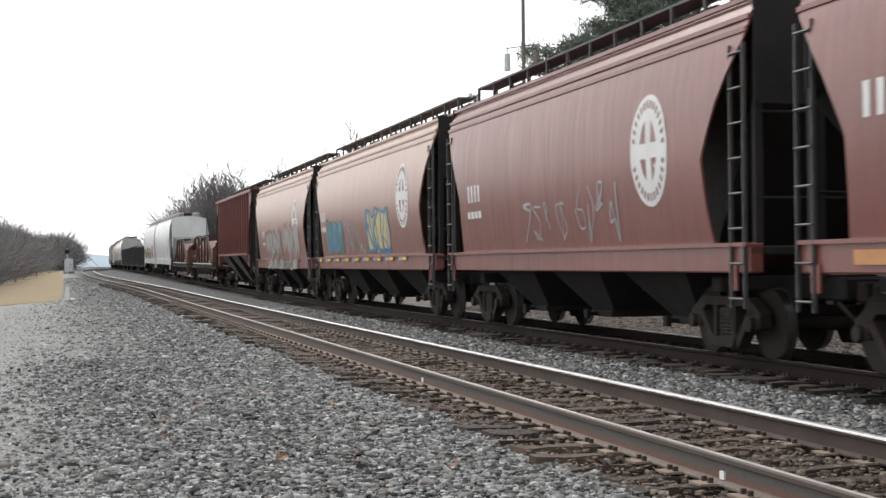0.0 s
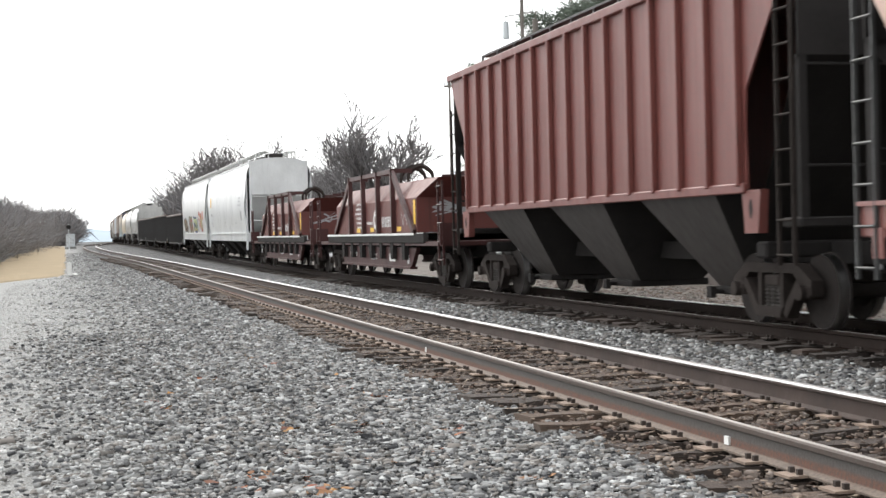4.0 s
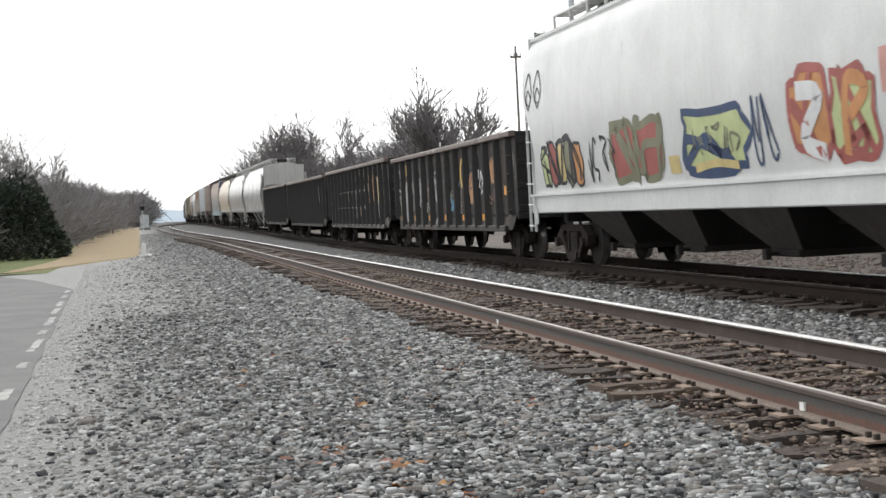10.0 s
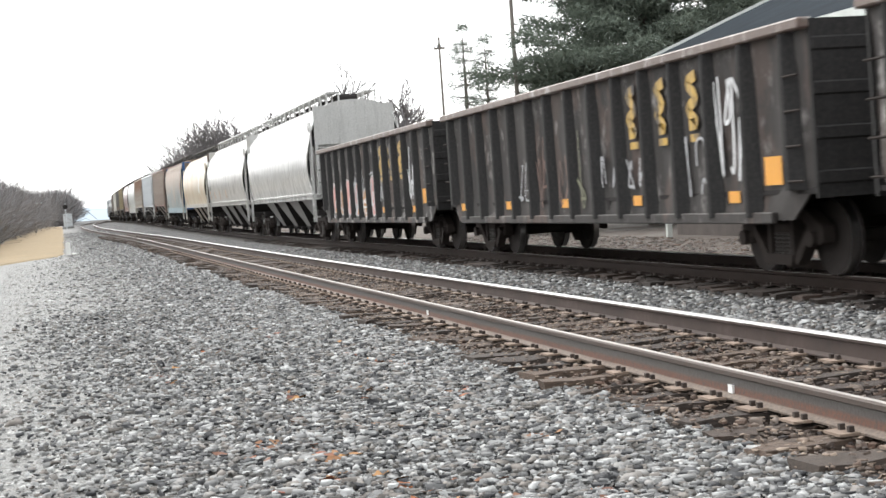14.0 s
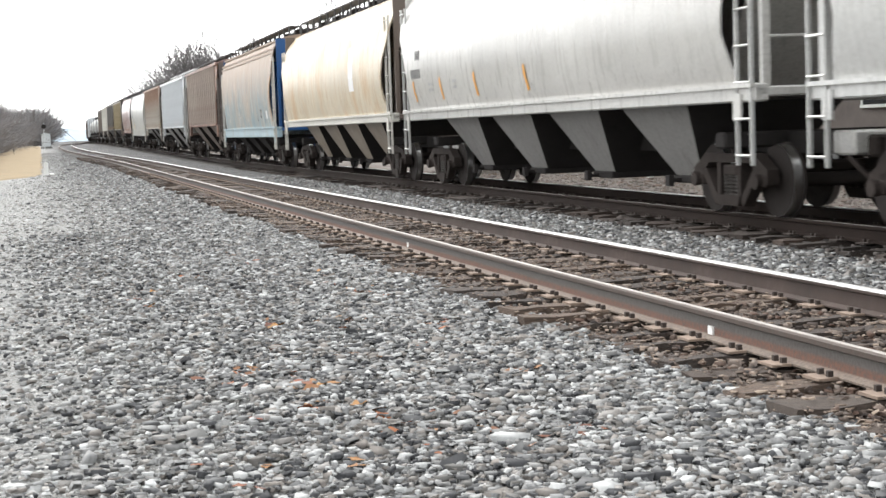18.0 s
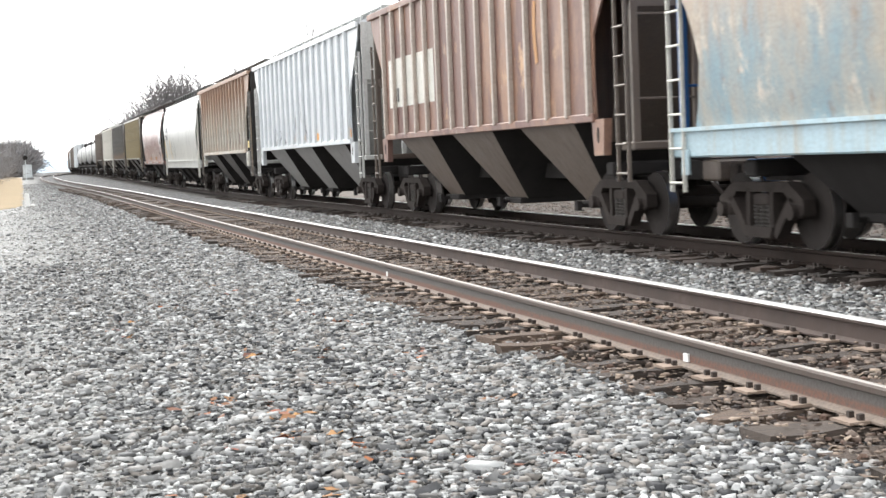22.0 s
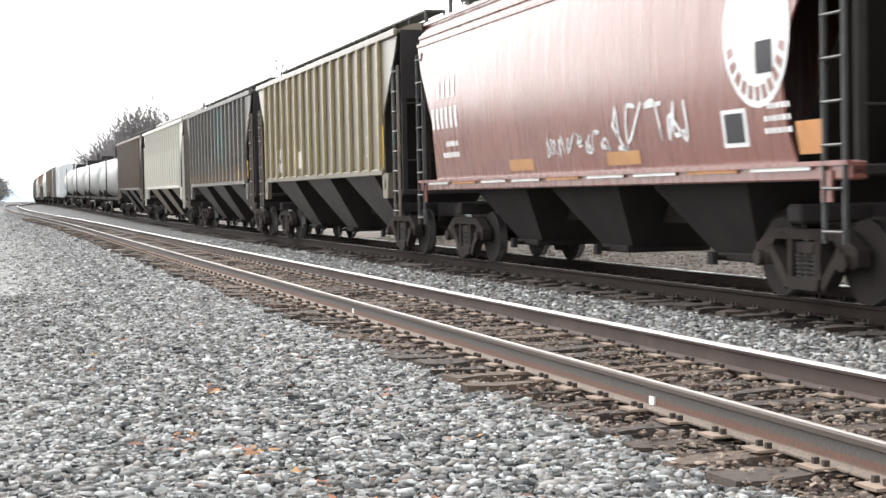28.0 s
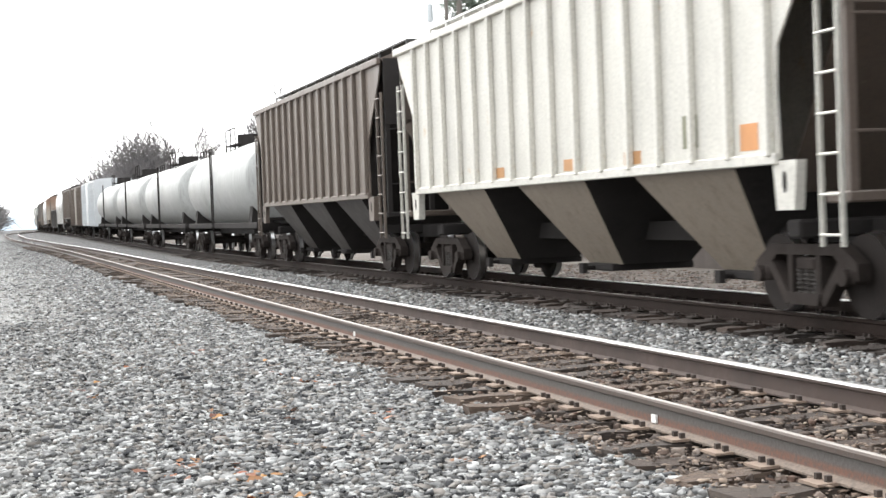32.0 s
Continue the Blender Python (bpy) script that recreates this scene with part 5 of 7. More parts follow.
# ---- the train, car by car from the front ----
P = dict(
    bnsf=paint("oxide_red_paint", (0.25, 0.08, 0.065), (0.14, 0.055, 0.045), 0.4, 0.5, rough=0.36, shift=1, coat=0.25, dent=0.6),
    bnsf_faded=paint("faded_red_paint", (0.27, 0.1, 0.08), (0.16, 0.065, 0.05), 0.4, 0.5, rough=0.4, shift=2),
    # red that turns tan towards the top
    bnsf_tan=paint("tan_topped_red_paint", (0.27, 0.1, 0.085), (0.15, 0.06, 0.05), 0.5, 0.5, rough=0.36, shift=3, crest=(0.46, 0.28, 0.21), crest_from=2.2, coat=0.35, dent=0.8),
    rib_red=paint("dull_oxide_paint", (0.2, 0.06, 0.05), (0.1, 0.04, 0.035), 0.35, 0.5, shift=4),
    coil=paint("coil_car_brown_red", (0.062, 0.017, 0.016), (0.032, 0.014, 0.013), 0.4, 0.5, shift=5),
    hood=paint("coil_cover_faded_red", (0.15, 0.04, 0.032), (0.07, 0.024, 0.02), 0.55, 0.6, 0.5, shift=6, scuff=((0.34, 0.17, 0.11), 0.34)),
    white=paint("white_hopper_paint", (0.8, 0.82, 0.82), (0.6, 0.6, 0.57), 0.2, 0.2, 0.3, shift=7, dirt=0.12),
    white2=paint("dull_white_paint", (0.74, 0.75, 0.74), (0.52, 0.5, 0.47), 0.25, 0.25, 0.32, shift=8, dirt=0.15),
    gon=paint("gondola_black_paint", (0.026, 0.022, 0.02), (0.074, 0.062, 0.055), 0.62, 0.5, 0.7, shift=9, patches=0.34, patch=(0.075, 0.05, 0.04), scuff=((0.3, 0.28, 0.265), 0.42), panel=(1.25, 0.6, (0.058, 0.05, 0.046))),
    gon2=paint("gondola_dusty_black", (0.026, 0.023, 0.022), (0.09, 0.077, 0.07), 0.66, 0.5, 0.7, shift=10, patches=0.34, patch=(0.085, 0.058, 0.046), scuff=((0.42, 0.4, 0.38), 0.55), panel=(1.25, 0.6, (0.066, 0.057, 0.053))),
    # black of ribs and ends deepened: shade of their turned-away faces painted in
    gon_rib=paint("gondola_shaded_rib_black", (0.011, 0.01, 0.01), (0.04, 0.034, 0.03), 0.3, 0.3, 0.8, shift=33),
    chord=paint("rusted_chord", (0.15, 0.105, 0.086), (0.08, 0.055, 0.045), 0.5, 0.5, shift=11, scuff=((0.4, 0.38, 0.36), 0.5)),
    grey=paint("light_grey_paint", (0.6, 0.6, 0.58), (0.45, 0.43, 0.4), 0.3, 0.4, rough=0.26, coat=0.45, shift=12),
    grey2=paint("warm_grey_paint", (0.58, 0.57, 0.54), (0.42, 0.39, 0.35), 0.35, 0.4, rough=0.28, coat=0.45, shift=13),
    cream=paint("rust_streaked_cream_paint", (0.68, 0.6, 0.46), (0.48, 0.3, 0.13), 0.75, 0.35, coat=0.25, rough=0.38, shift=14, patches=0.2, patch=(0.55, 0.36, 0.17), soft=0.06),
    bluerust=paint("rusted_pale_blue_paint", (0.25, 0.36, 0.41), (0.36, 0.3, 0.22), 0.55, 0.3, shift=15, patches=0.4, patch=(0.42, 0.37, 0.3), soft=0.07, crest=(0.34, 0.25, 0.185), crest_from=2.5, patch2=((0.58, 0.52, 0.44), 0.36), scuff=((0.22, 0.15, 0.1), 0.45)),
    blue=paint("deep_blue_paint", (0.018, 0.1, 0.29), (0.04, 0.07, 0.14), 0.3, 0.4, shift=16),
    rust=paint("rusted_brown_paint", (0.17, 0.085, 0.07), (0.1, 0.055, 0.047), 0.7, 0.45, shift=17, patches=0.33, patch=(0.3, 0.165, 0.105), soft=0.04, patch2=((0.5, 0.3, 0.16), 0.24), panel=(1.1, 0.5, (0.3, 0.19, 0.155)), scuff=((0.48, 0.4, 0.34), 0.25)),
    rust_rib=paint("pale_rib_paint", (0.52, 0.45, 0.39), (0.26, 0.15, 0.11), 0.55, 0.3, shift=34),
    ribwhite=paint("clean_white_paint", (0.7, 0.73, 0.75), (0.5, 0.5, 0.5), 0.2, 0.25, rough=0.35, shift=18, dirt=0.15),
    ribtan=paint("rust_blotched_tan_paint", (0.58, 0.55, 0.49), (0.36, 0.27, 0.2), 0.5, 0.65, shift=19, patches=0.24, patch=(0.4, 0.27, 0.19), soft=0.02, crest=(0.33, 0.22, 0.16), crest_from=2.9, panel=(1.08, 0.5, (0.42, 0.35, 0.28)), scuff=((0.2, 0.13, 0.1), 0.35)),
    sirx=paint("off_white_paint", (0.62, 0.63, 0.6), (0.45, 0.43, 0.38), 0.3, 0.35, rough=0.3, coat=0.45, shift=20),
    maroon=paint("maroon_paint", (0.25, 0.082, 0.064), (0.17, 0.062, 0.052), 0.3, 0.4, rough=0.26, shift=21, coat=0.9, dent=1.0),
    olive=paint("tan_grey_paint", (0.165, 0.14, 0.1), (0.095, 0.076, 0.056), 0.55, 0.6, rough=0.38, shift=22, coat=0.45, panel=(1.05, 0.6, (0.205, 0.175, 0.125)), scuff=((0.12, 0.1, 0.08), 0.3)),
    yellowrib=paint("mustard_rib_paint", (0.36, 0.295, 0.17), (0.2, 0.16, 0.1), 0.5, 0.4, shift=23, coat=0.3),
    greygreen=paint("dirty_grey_green_paint", (0.15, 0.146, 0.137), (0.105, 0.08, 0.064), 0.55, 0.6, shift=24, patches=0.2, patch=(0.26, 0.2, 0.15), patch2=((0.13, 0.24, 0.22), 0.2), panel=(1.05, 0.5, (0.14, 0.12, 0.105))),
    ivory=paint("ivory_paint", (0.68, 0.66, 0.6), (0.46, 0.4, 0.31), 0.3, 0.35, shift=25, patch2=((0.55, 0.4, 0.24), 0.08)),
    brown=paint("dirty_brown_paint", (0.18, 0.15, 0.125), (0.12, 0.092, 0.075), 0.5, 0.5, shift=26, scuff=((0.34, 0.3, 0.26), 0.2), panel=(1.1, 0.5, (0.12, 0.085, 0.07))),
    bay_rust=paint("orange_rust_paint", (0.44, 0.25, 0.16), (0.28, 0.16, 0.11), 0.6, 0.4, shift=41, patches=0.3, patch=(0.52, 0.36, 0.25), soft=0.06, panel=(1.08, 0.5, (0.34, 0.19, 0.14))),
    worn_yellow=paint("worn_yellow_lettering", (0.6, 0.37, 0.06), (0.07, 0.055, 0.045), 0.75, 0.5, shift=43, patches=0.32, patch=(0.05, 0.042, 0.036), scuff=((0.06, 0.05, 0.045), 0.55)),
    pale_sill=paint("pale_blue_sill_paint", (0.42, 0.56, 0.62), (0.4, 0.31, 0.21), 0.75, 0.4, shift=35),
    tank=paint("grimy_tank_white", (0.46, 0.47, 0.46), (0.2, 0.19, 0.18), 0.6, 0.6, 0.5, shift=27),
    bay_grey=paint("grey_bay_paint", (0.27, 0.26, 0.25), (0.1, 0.095, 0.09), 0.5, 0.5, shift=28),
    bay_dark=paint("dark_bay_paint", (0.068, 0.06, 0.056), (0.04, 0.034, 0.03), 0.5, 0.5, shift=29),
    bay_brown=paint("brown_bay_paint", (0.19, 0.15, 0.125), (0.09, 0.07, 0.06), 0.5, 0.5, shift=31),
    bay_tan=paint("tan_bay_paint", (0.3, 0.25, 0.2), (0.13, 0.1, 0.085), 0.5, 0.5, shift=30),
)
SPRAY = {k: plain("spray_" + k, c, 0.6, var=0.3) for k, c in dict(haze=(0.34, 0.33, 0.31), white=(0.7, 0.7, 0.7), silver=(0.42, 0.42, 0.43), blue=(0.1, 0.25, 0.38), teal=(0.12, 0.22, 0.21), red=(0.36, 0.1, 0.085), orange=(0.56, 0.26, 0.1), green=(0.22, 0.28, 0.15), yellow=(0.62, 0.5, 0.22), black=(0.03, 0.03, 0.035), olive=(0.2, 0.2, 0.13), lime=(0.5, 0.56, 0.28), pink=(0.6, 0.32, 0.28), brown=(0.16, 0.09, 0.07), rust=(0.46, 0.24, 0.1), navy=(0.03, 0.06, 0.14)).items()}

CUT_BIG = lerp_table([(1.38, 1.15), (1.91, 1.3), (2.65, 1.35), (3.39, 0.75), (4.08, 0.05), (4.66, 0.0)])
CUT_ROUND = lerp_table([(1.38, 0.3), (1.70, 0.55), (2.33, 0.8), (2.86, 0.6), (3.29, 0.12), (3.50, 0.02), (4.66, 0.0)])
CUT_RIB = lerp_table([(1.59, 1.38), (2.85, 1.45), (3.0, 1.36), (4.4, 0.06), (4.66, 0.0)])


def emblem(car, xs, y, z, r, ring, inner):
    """A round road emblem drawn as plain shapes: a ring with an upright cross in it."""
    bm = bmesh.new()
    disc_patch(bm, xs, y, z, r * 0.95, r, 0.004)
    part("emblem", bm, ring, car, "round white emblem with a cross")
    for sy in (-1, 1):
        for sz in (-1, 1):
            bm = bmesh.new()
            cut = 0.12 * r
            v = [bm.verts.new((-(xs(zz) + 0.008), yy, zz)) for yy, zz in ((y + sy * 0.14 * r, z + sz * 0.14 * r), (y + sy * 0.42 * r, z + sz * 0.14 * r), (y + sy * (0.42 * r - cut), z + sz * (0.5 * r - cut)), (y + sy * 0.14 * r, z + sz * 0.55 * r))]
            bm.faces.new(v if sy * sz < 0 else list(reversed(v)))
            part("emblem_quarter", bm, inner, car)
    for k in range(30):
        a = 2 * math.pi * k / 30
        if k in (0, 15, 29):
            continue
        bm = bmesh.new()
        disc_patch(bm, xs, y, z, r * 0.84, r * 0.9, 0.008, a, a + 0.1, 0.84, 2)
        part("emblem_letter", bm, inner, car)


def reflectors(car, xs, ys, z, w=0.35, h=0.09, material=None):
    for y in ys:
        bm = bmesh.new()
        side_patch(bm, xs, y, y + w, z, z + h, 0.006, 1)
        part("reflector", bm, material or M["orange"], car)


# place of each car's middle, at the clip's start, along the line
def mid(a, b):
    return (a + b) / 2, b - a


def scrawl(car, xs, pts, width, material, name="graffiti", label="sprayed scrawl"):
    bm = bmesh.new()
    ribbon(bm, xs, curve_pts(pts, 5), width, 0.011)
    return part(name, bm, material, car, label)


def patch(car, xs, y0, y1, z0, z1, material, name="placard", label="", proud=0.005):
    bm = bmesh.new()
    side_patch(bm, xs, min(y0, y1), max(y0, y1), z0, z1, proud, 3)
    return part(name, bm, material, car, label)


def owner_marks(car, xs, ys, z0, z1, material):
    """Large worn yellow lettering, as plain bars, one stack to a bay."""
    h = z1 - z0
    for i, y in enumerate(ys):
        k = 0.04 * (i % 2)
        scrawl(car, xs, [(y - 0.16, z1), (y + 0.14, z1 - 0.1 * h), (y - 0.14 + k, z0 + 0.66 * h), (y + 0.16, z0 + 0.5 * h), (y - 0.12, z0 + 0.3 * h), (y + 0.15 - k, z0 + 0.26 * h)], 0.16, material, "lettering", "worn yellow lettering")
        patch(car, xs, y - 0.2, y + 0.14, z0, z0 + h * 0.12, material, "lettering", "worn yellow lettering")


FORMS = (((0.05, 0), (0.2, 1), (0.8, 0), (0.95, 1)), ((0.9, 0.95), (0.2, 0.8), (0.75, 0.5), (0.1, 0.25), (0.9, 0.05)), ((0, 0), (0.25, 1), (0.5, 0.35), (0.75, 1), (1, 0)), ((0.1, 0), (0.1, 0.95), (0.85, 0.7), (0.3, 0.5), (0.95, 0)))


def throwup(car, xs, y0, y1, z0, z1, letters, fill, line, seed, width=0.2):
    """Fat sprayed forms, each a filled stroke on a wider dark one; no words."""
    rng = random.Random(seed)
    step = (y1 - y0) / letters
    for i in range(letters):
        pts = [(y0 + step * (i + 0.08 + 0.84 * u + rng.uniform(-0.05, 0.05)), z0 + (z1 - z0) * min(1.0, max(0.0, v + rng.uniform(-0.08, 0.08)))) for u, v in FORMS[rng.randrange(4)]]
        bm = bmesh.new()
        ribbon(bm, xs, curve_pts(pts, 4), width, 0.011)
        body = part("graffiti", bm, fill, car, "fat sprayed letter form")
        bm = bmesh.new()
        ribbon(bm, xs, curve_pts(pts, 4), width * 1.5, 0.006)
        part("outline", bm, line, body)


def train_front():
    # dark-painted ends, with the shade between cars put into their colour too
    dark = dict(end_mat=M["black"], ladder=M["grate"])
    # red hoppers
    p, w = mid(0.0, 18.0)
    car, half, xs = curved_hopper(p, w, P["bnsf"], "oxide-red covered hopper car with smooth bulging sides", CUT_BIG, **dark)
    glyph_bars(car, xs, half - 2.9, 2.75, 4, 0.38, M["white"])
    reflectors(car, sill_face(xs), [half - 2.4], 1.22, 1.0, 0.16, SPRAY["orange"])
    p, w = mid(18.0, 35.7)
    car, half, xs = curved_hopper(p, w, P["bnsf"], "oxide-red covered hopper car with a round white emblem", CUT_BIG, **dark)
    emblem(car, xs, -half + 3.3, 2.85, 0.8, M["white"], P["bnsf"])
    glyph_bars(car, xs, half - 3.1, 2.5, 4, 0.34, M["white"])
    marks(car, xs, half - 3.1, 2.08, 1.3, 0.3, 1, M["white"], 5)
    graffiti(car, xs, half - 8.9, half - 6.1, 1.62, 2.25, 4, None, SPRAY["silver"], 3, 0.05)
    graffiti(car, xs, half - 11.5, half - 9.3, 1.62, 2.5, 4, None, SPRAY["silver"], 4, 0.05)
    p, w = mid(35.7, 55.1)
    car, half, xs = curved_hopper(p, w, P["bnsf_tan"], "red covered hopper car, tan towards the top, covered in graffiti", CUT_BIG, **dark)
    emblem(car, xs, -half + 3.3, 2.95, 0.8, M["white"], P["bnsf_faded"])
    patch(car, xs, 49.0 - p, 51.7 - p, 1.66, 2.5, SPRAY["blue"], "graffiti", "blue sprayed letters")
    graffiti(car, xs, 48.9 - p, 51.9 - p, 1.62, 2.55, 4, SPRAY["blue"], SPRAY["teal"], 6, 0.1)
    graffiti(car, xs, 45.2 - p, 48.5 - p, 1.6, 2.45, 6, None, SPRAY["silver"], 7, 0.07)
    graffiti(car, xs, 41.6 - p, 44.8 - p, 1.6, 2.75, 3, SPRAY["yellow"], SPRAY["blue"], 8, 0.14)
    glyph_bars(car, xs, 52.0 - p, 2.62, 4, 0.3, M["white"])
    marks(car, xs, 52.0 - p, 2.2, 1.3, 0.32, 1, M["white"], 9)
    reflectors(car, sill_face(xs), [half - 1.2 - 1.7 * i for i in range(9)], 1.36, 0.5, 0.12, M["yellow"])
    reflectors(car, sill_face(xs), [half - 0.7 - 1.7 * i for i in range(9)], 1.36, 0.5, 0.12, SPRAY["silver"])
    p, w = mid(55.1, 72.9)
    car, half, xs = curved_hopper(p, w, P["bnsf_tan"], "red covered hopper car, tan towards the top, with silver graffiti", CUT_BIG, **dark)
    emblem(car, xs, 59.2 - p, 2.82, 0.8, M["white"], P["bnsf_faded"])
    throwup(car, xs, 63.7 - p, 68.0 - p, 1.66, 2.45, 4, SPRAY["haze"], SPRAY["brown"], 10, 0.34)
    throwup(car, xs, 58.5 - p, 62.6 - p, 1.66, 2.6, 3, SPRAY["haze"], SPRAY["red"], 12, 0.42)
    throwup(car, sill_face(xs), 58.7 - p, 67.9 - p, 1.14, 1.44, 5, SPRAY["haze"], SPRAY["brown"], 17, 0.12)
    graffiti(car, xs, 62.5 - p, 63.7 - p, 1.9, 2.6, 2, None, SPRAY["silver"], 13, 0.08)
    graffiti(car, sill_face(xs), 58.9 - p, 67.6 - p, 1.14, 1.44, 12, None, SPRAY["silver"], 11, 0.06)
    patch(car, xs, 58.2 - p, 58.7 - p, 1.62, 1.95, SPRAY["olive"])
    glyph_bars(car, xs, 68.5 - p, 2.35, 4, 0.28, M["white"])
    marks(car, xs, 68.5 - p, 1.95, 1.2, 0.3, 1, M["white"], 12)
    reflectors(car, sill_face(xs), [60.6 - p, 62.9 - p, 65.2 - p, 67.8 - p], 1.36, 0.45, 0.13, M["yellow"])
    p, w = mid(72.9, 91.6)
    car, half, xs = ribbed_hopper(p, w, P["rib_red"], "dull red covered hopper car with upright side ribs", CUT_RIB, 15, end_mat=M["black"], ladder=M["truck"], bay_mat=P["bay_dark"])
    # coil cars
    for a, b, sd in ((91.6, 111.7, 1), (111.7, 131.8, 2)):
        p, w = mid(a, b)
        car, half, xs = coil_car(p, w, P["coil"], P["hood"], "brown-red coil car with a ribbed steel cover")
        lx = lambda z: 1.37
        gl = lambda z: 1.302
        glyph_bars(car, lx, -3.45, 1.46, 8, 0.27, M["white"])
        marks(car, lx, -0.4, 1.5, 0.95, 0.16, 1, M["white"], 2)
        bm = bmesh.new()
        disc_patch(bm, lx, -0.85, 1.66, 0.3, 0.26, 0.005, 0, 2 * math.pi, 0.45, 20)
        part("emblem", bm, M["white"], car)
        bm = bmesh.new()
        disc_patch(bm, lx, 3.3, 1.75, 0.28, 0.28, 0.005, 0, 2 * math.pi, 0.5, 20)
        part("emblem", bm, M["white"], car)
        patch(car, lx, 3.1, 3.5, 1.36, 1.46, M["white"], "stencil_mark")
        marks(car, lx, 1.1, 1.4, 1.4, 0.8, 6, M["white"], 3)
        marks(car, gl, 2.6, 0.58, 1.6, 0.26, 1, M["white"], 4)
        marks(car, gl, -0.6, 0.55, 1.2, 0.22, 2, M["white"], 6)
        patch(car, gl, -3.2, -2.4, 0.56, 0.76, M["white"], "stencil_mark")
        patch(car, gl, -5.0, -4.75, 0.52, 0.74, M["white"], "stencil_mark")
        patch(car, lx, -6.2, -5.95, 1.5, 2.1, M["yellow"], "reflector")
        reflectors(car, lx, [-4.4, -0.6, 1.6], 1.34, 0.55, 0.12, M["yellow"])
        rng = random.Random(sd)
        scrawl(car, lx, [(-5.2, 1.5), (-4.9, 1.75), (-4.7, 1.5), (-4.5, 1.8)], 0.04, SPRAY["silver"])
        for i in range(4):
            ctrl = [(rng.uniform(-1.0, 0.2), rng.uniform(1.7, 2.1)) for _ in range(4)]
            pts = curve_pts(ctrl, 5)
            bm = bmesh.new()
            last = None
            for x, z in pts:
                cur = (bm.verts.new((x - 0.02, -6.306, z - 0.02)), bm.verts.new((x + 0.02, -6.306, z + 0.02)))
                if last:
                    bm.faces.new((last[0], last[1], cur[1], cur[0]))
                last = cur
            part("graffiti", bm, SPRAY["silver"], car, "white sprayed scrawl on the cover end")
    # white hoppers
    white = dict(walk_mat=P["grey"], ladder=P["white"], xs=CURVED_TALL, eaves=False, sill=(1.06, 1.46), top=4.74)
    p, w = mid(131.8, 154.1)
    car, half, xs = curved_hopper(p, w, P["white"], "clean white covered hopper car with smooth sides", CUT_ROUND, 4, **white)
    for y in (146.5, 142.9, 139.5):
        scrawl(car, xs, [(y - p, 2.3), (y + 0.05 - p, 2.0), (y - 0.04 - p, 1.75)], 0.05, SPRAY["olive"], "rust_streak_mark", "thin rust streak")
    patch(car, xs, 134.6 - p, 135.2 - p, 2.05, 2.5, SPRAY["silver"])
    marks(car, xs, -half + 2.2, 2.7, 1.5, 0.5, 3, SPRAY["silver"], 14)
    patch(car, xs, 150.7 - p, 151.4 - p, 2.9, 3.45, M["yellow"], "placard", "yellow patch")
    marks(car, xs, 150.3 - p, 2.35, 1.1, 0.25, 1, SPRAY["silver"], 15)
    marks(car, xs, 150.3 - p, 1.8, 1.0, 0.3, 2, SPRAY["silver"], 16)
    p, w = mid(154.1, 175.7)
    car, half, xs = curved_hopper(p, w, P["white2"], "white covered hopper car with colourful graffiti along the bottom", CUT_ROUND, 4, bay_mat=P["bay_dark"], **white)
    for k, col in enumerate(("lime", "red", "yellow", "olive", "orange")):
        graffiti(car, xs, 173.0 - 0.62 * k - p, 173.65 - 0.62 * k - p, 1.6, 2.4 + 0.08 * (k % 2), 1, SPRAY[col], SPRAY["black"], 200 + k, 0.1)
    graffiti(car, xs, 168.3 - p, 170.3 - p, 1.6, 2.35, 4, None, SPRAY["black"], 27, 0.06)
    graffiti(car, xs, 165.7 - p, 168.6 - p, 1.58, 2.55, 2, SPRAY["red"], SPRAY["olive"], 21, 0.22)
    graffiti(car, xs, 162.0 - p, 164.8 - p, 1.6, 2.5, 1, SPRAY["lime"], SPRAY["navy"], 22, 0.2)
    graffiti(car, xs, 162.3 - p, 164.5 - p, 1.85, 2.25, 6, None, SPRAY["olive"], 25, 0.05)
    scrawl(car, xs, [(162.5 - p, 1.66), (163.4 - p, 1.72), (164.3 - p, 1.66)], 0.12, SPRAY["yellow"])
    graffiti(car, xs, 160.9 - p, 161.9 - p, 1.75, 2.55, 2, None, SPRAY["navy"], 26, 0.05)
    patch(car, xs, 165.0 - p, 165.5 - p, 1.62, 1.9, SPRAY["yellow"], "graffiti")
    graffiti(car, xs, 159.2 - p, 160.4 - p, 1.58, 2.75, 1, SPRAY["orange"], SPRAY["red"], 23, 0.2)
    scrawl(car, xs, [(160.2 - p, 2.5), (159.5 - p, 2.4), (160.1 - p, 1.9), (159.5 - p, 1.7)], 0.24, SPRAY["white"])
    graffiti(car, xs, 158.0 - p, 159.2 - p, 1.6, 2.65, 1, SPRAY["lime"], SPRAY["red"], 24, 0.18)
    scrawl(car, xs, [(158.9 - p, 1.65), (158.7 - p, 2.5), (158.2 - p, 2.4), (158.7 - p, 2.1)], 0.18, SPRAY["orange"])
    patch(car, xs, 156.8 - p, 157.8 - p, 2.3, 2.8, SPRAY["pink"], "graffiti")
    for y in (173.6, 174.4):
        scrawl(car, xs, [(y - p, 3.2), (y + 0.3 - p, 3.55), (y - p, 3.95), (y - 0.3 - p, 3.55), (y - p, 3.2)], 0.05, SPRAY["black"])
        scrawl(car, xs, [(y - 0.2 - p, 3.45), (y - p, 3.6), (y + 0.2 - p, 3.4), (y - p, 3.3)], 0.04, SPRAY["black"])
    # gondolas
    lab = "black gondola car with ribbed sides, rust and old graffiti"
    gx = lambda z: 1.425
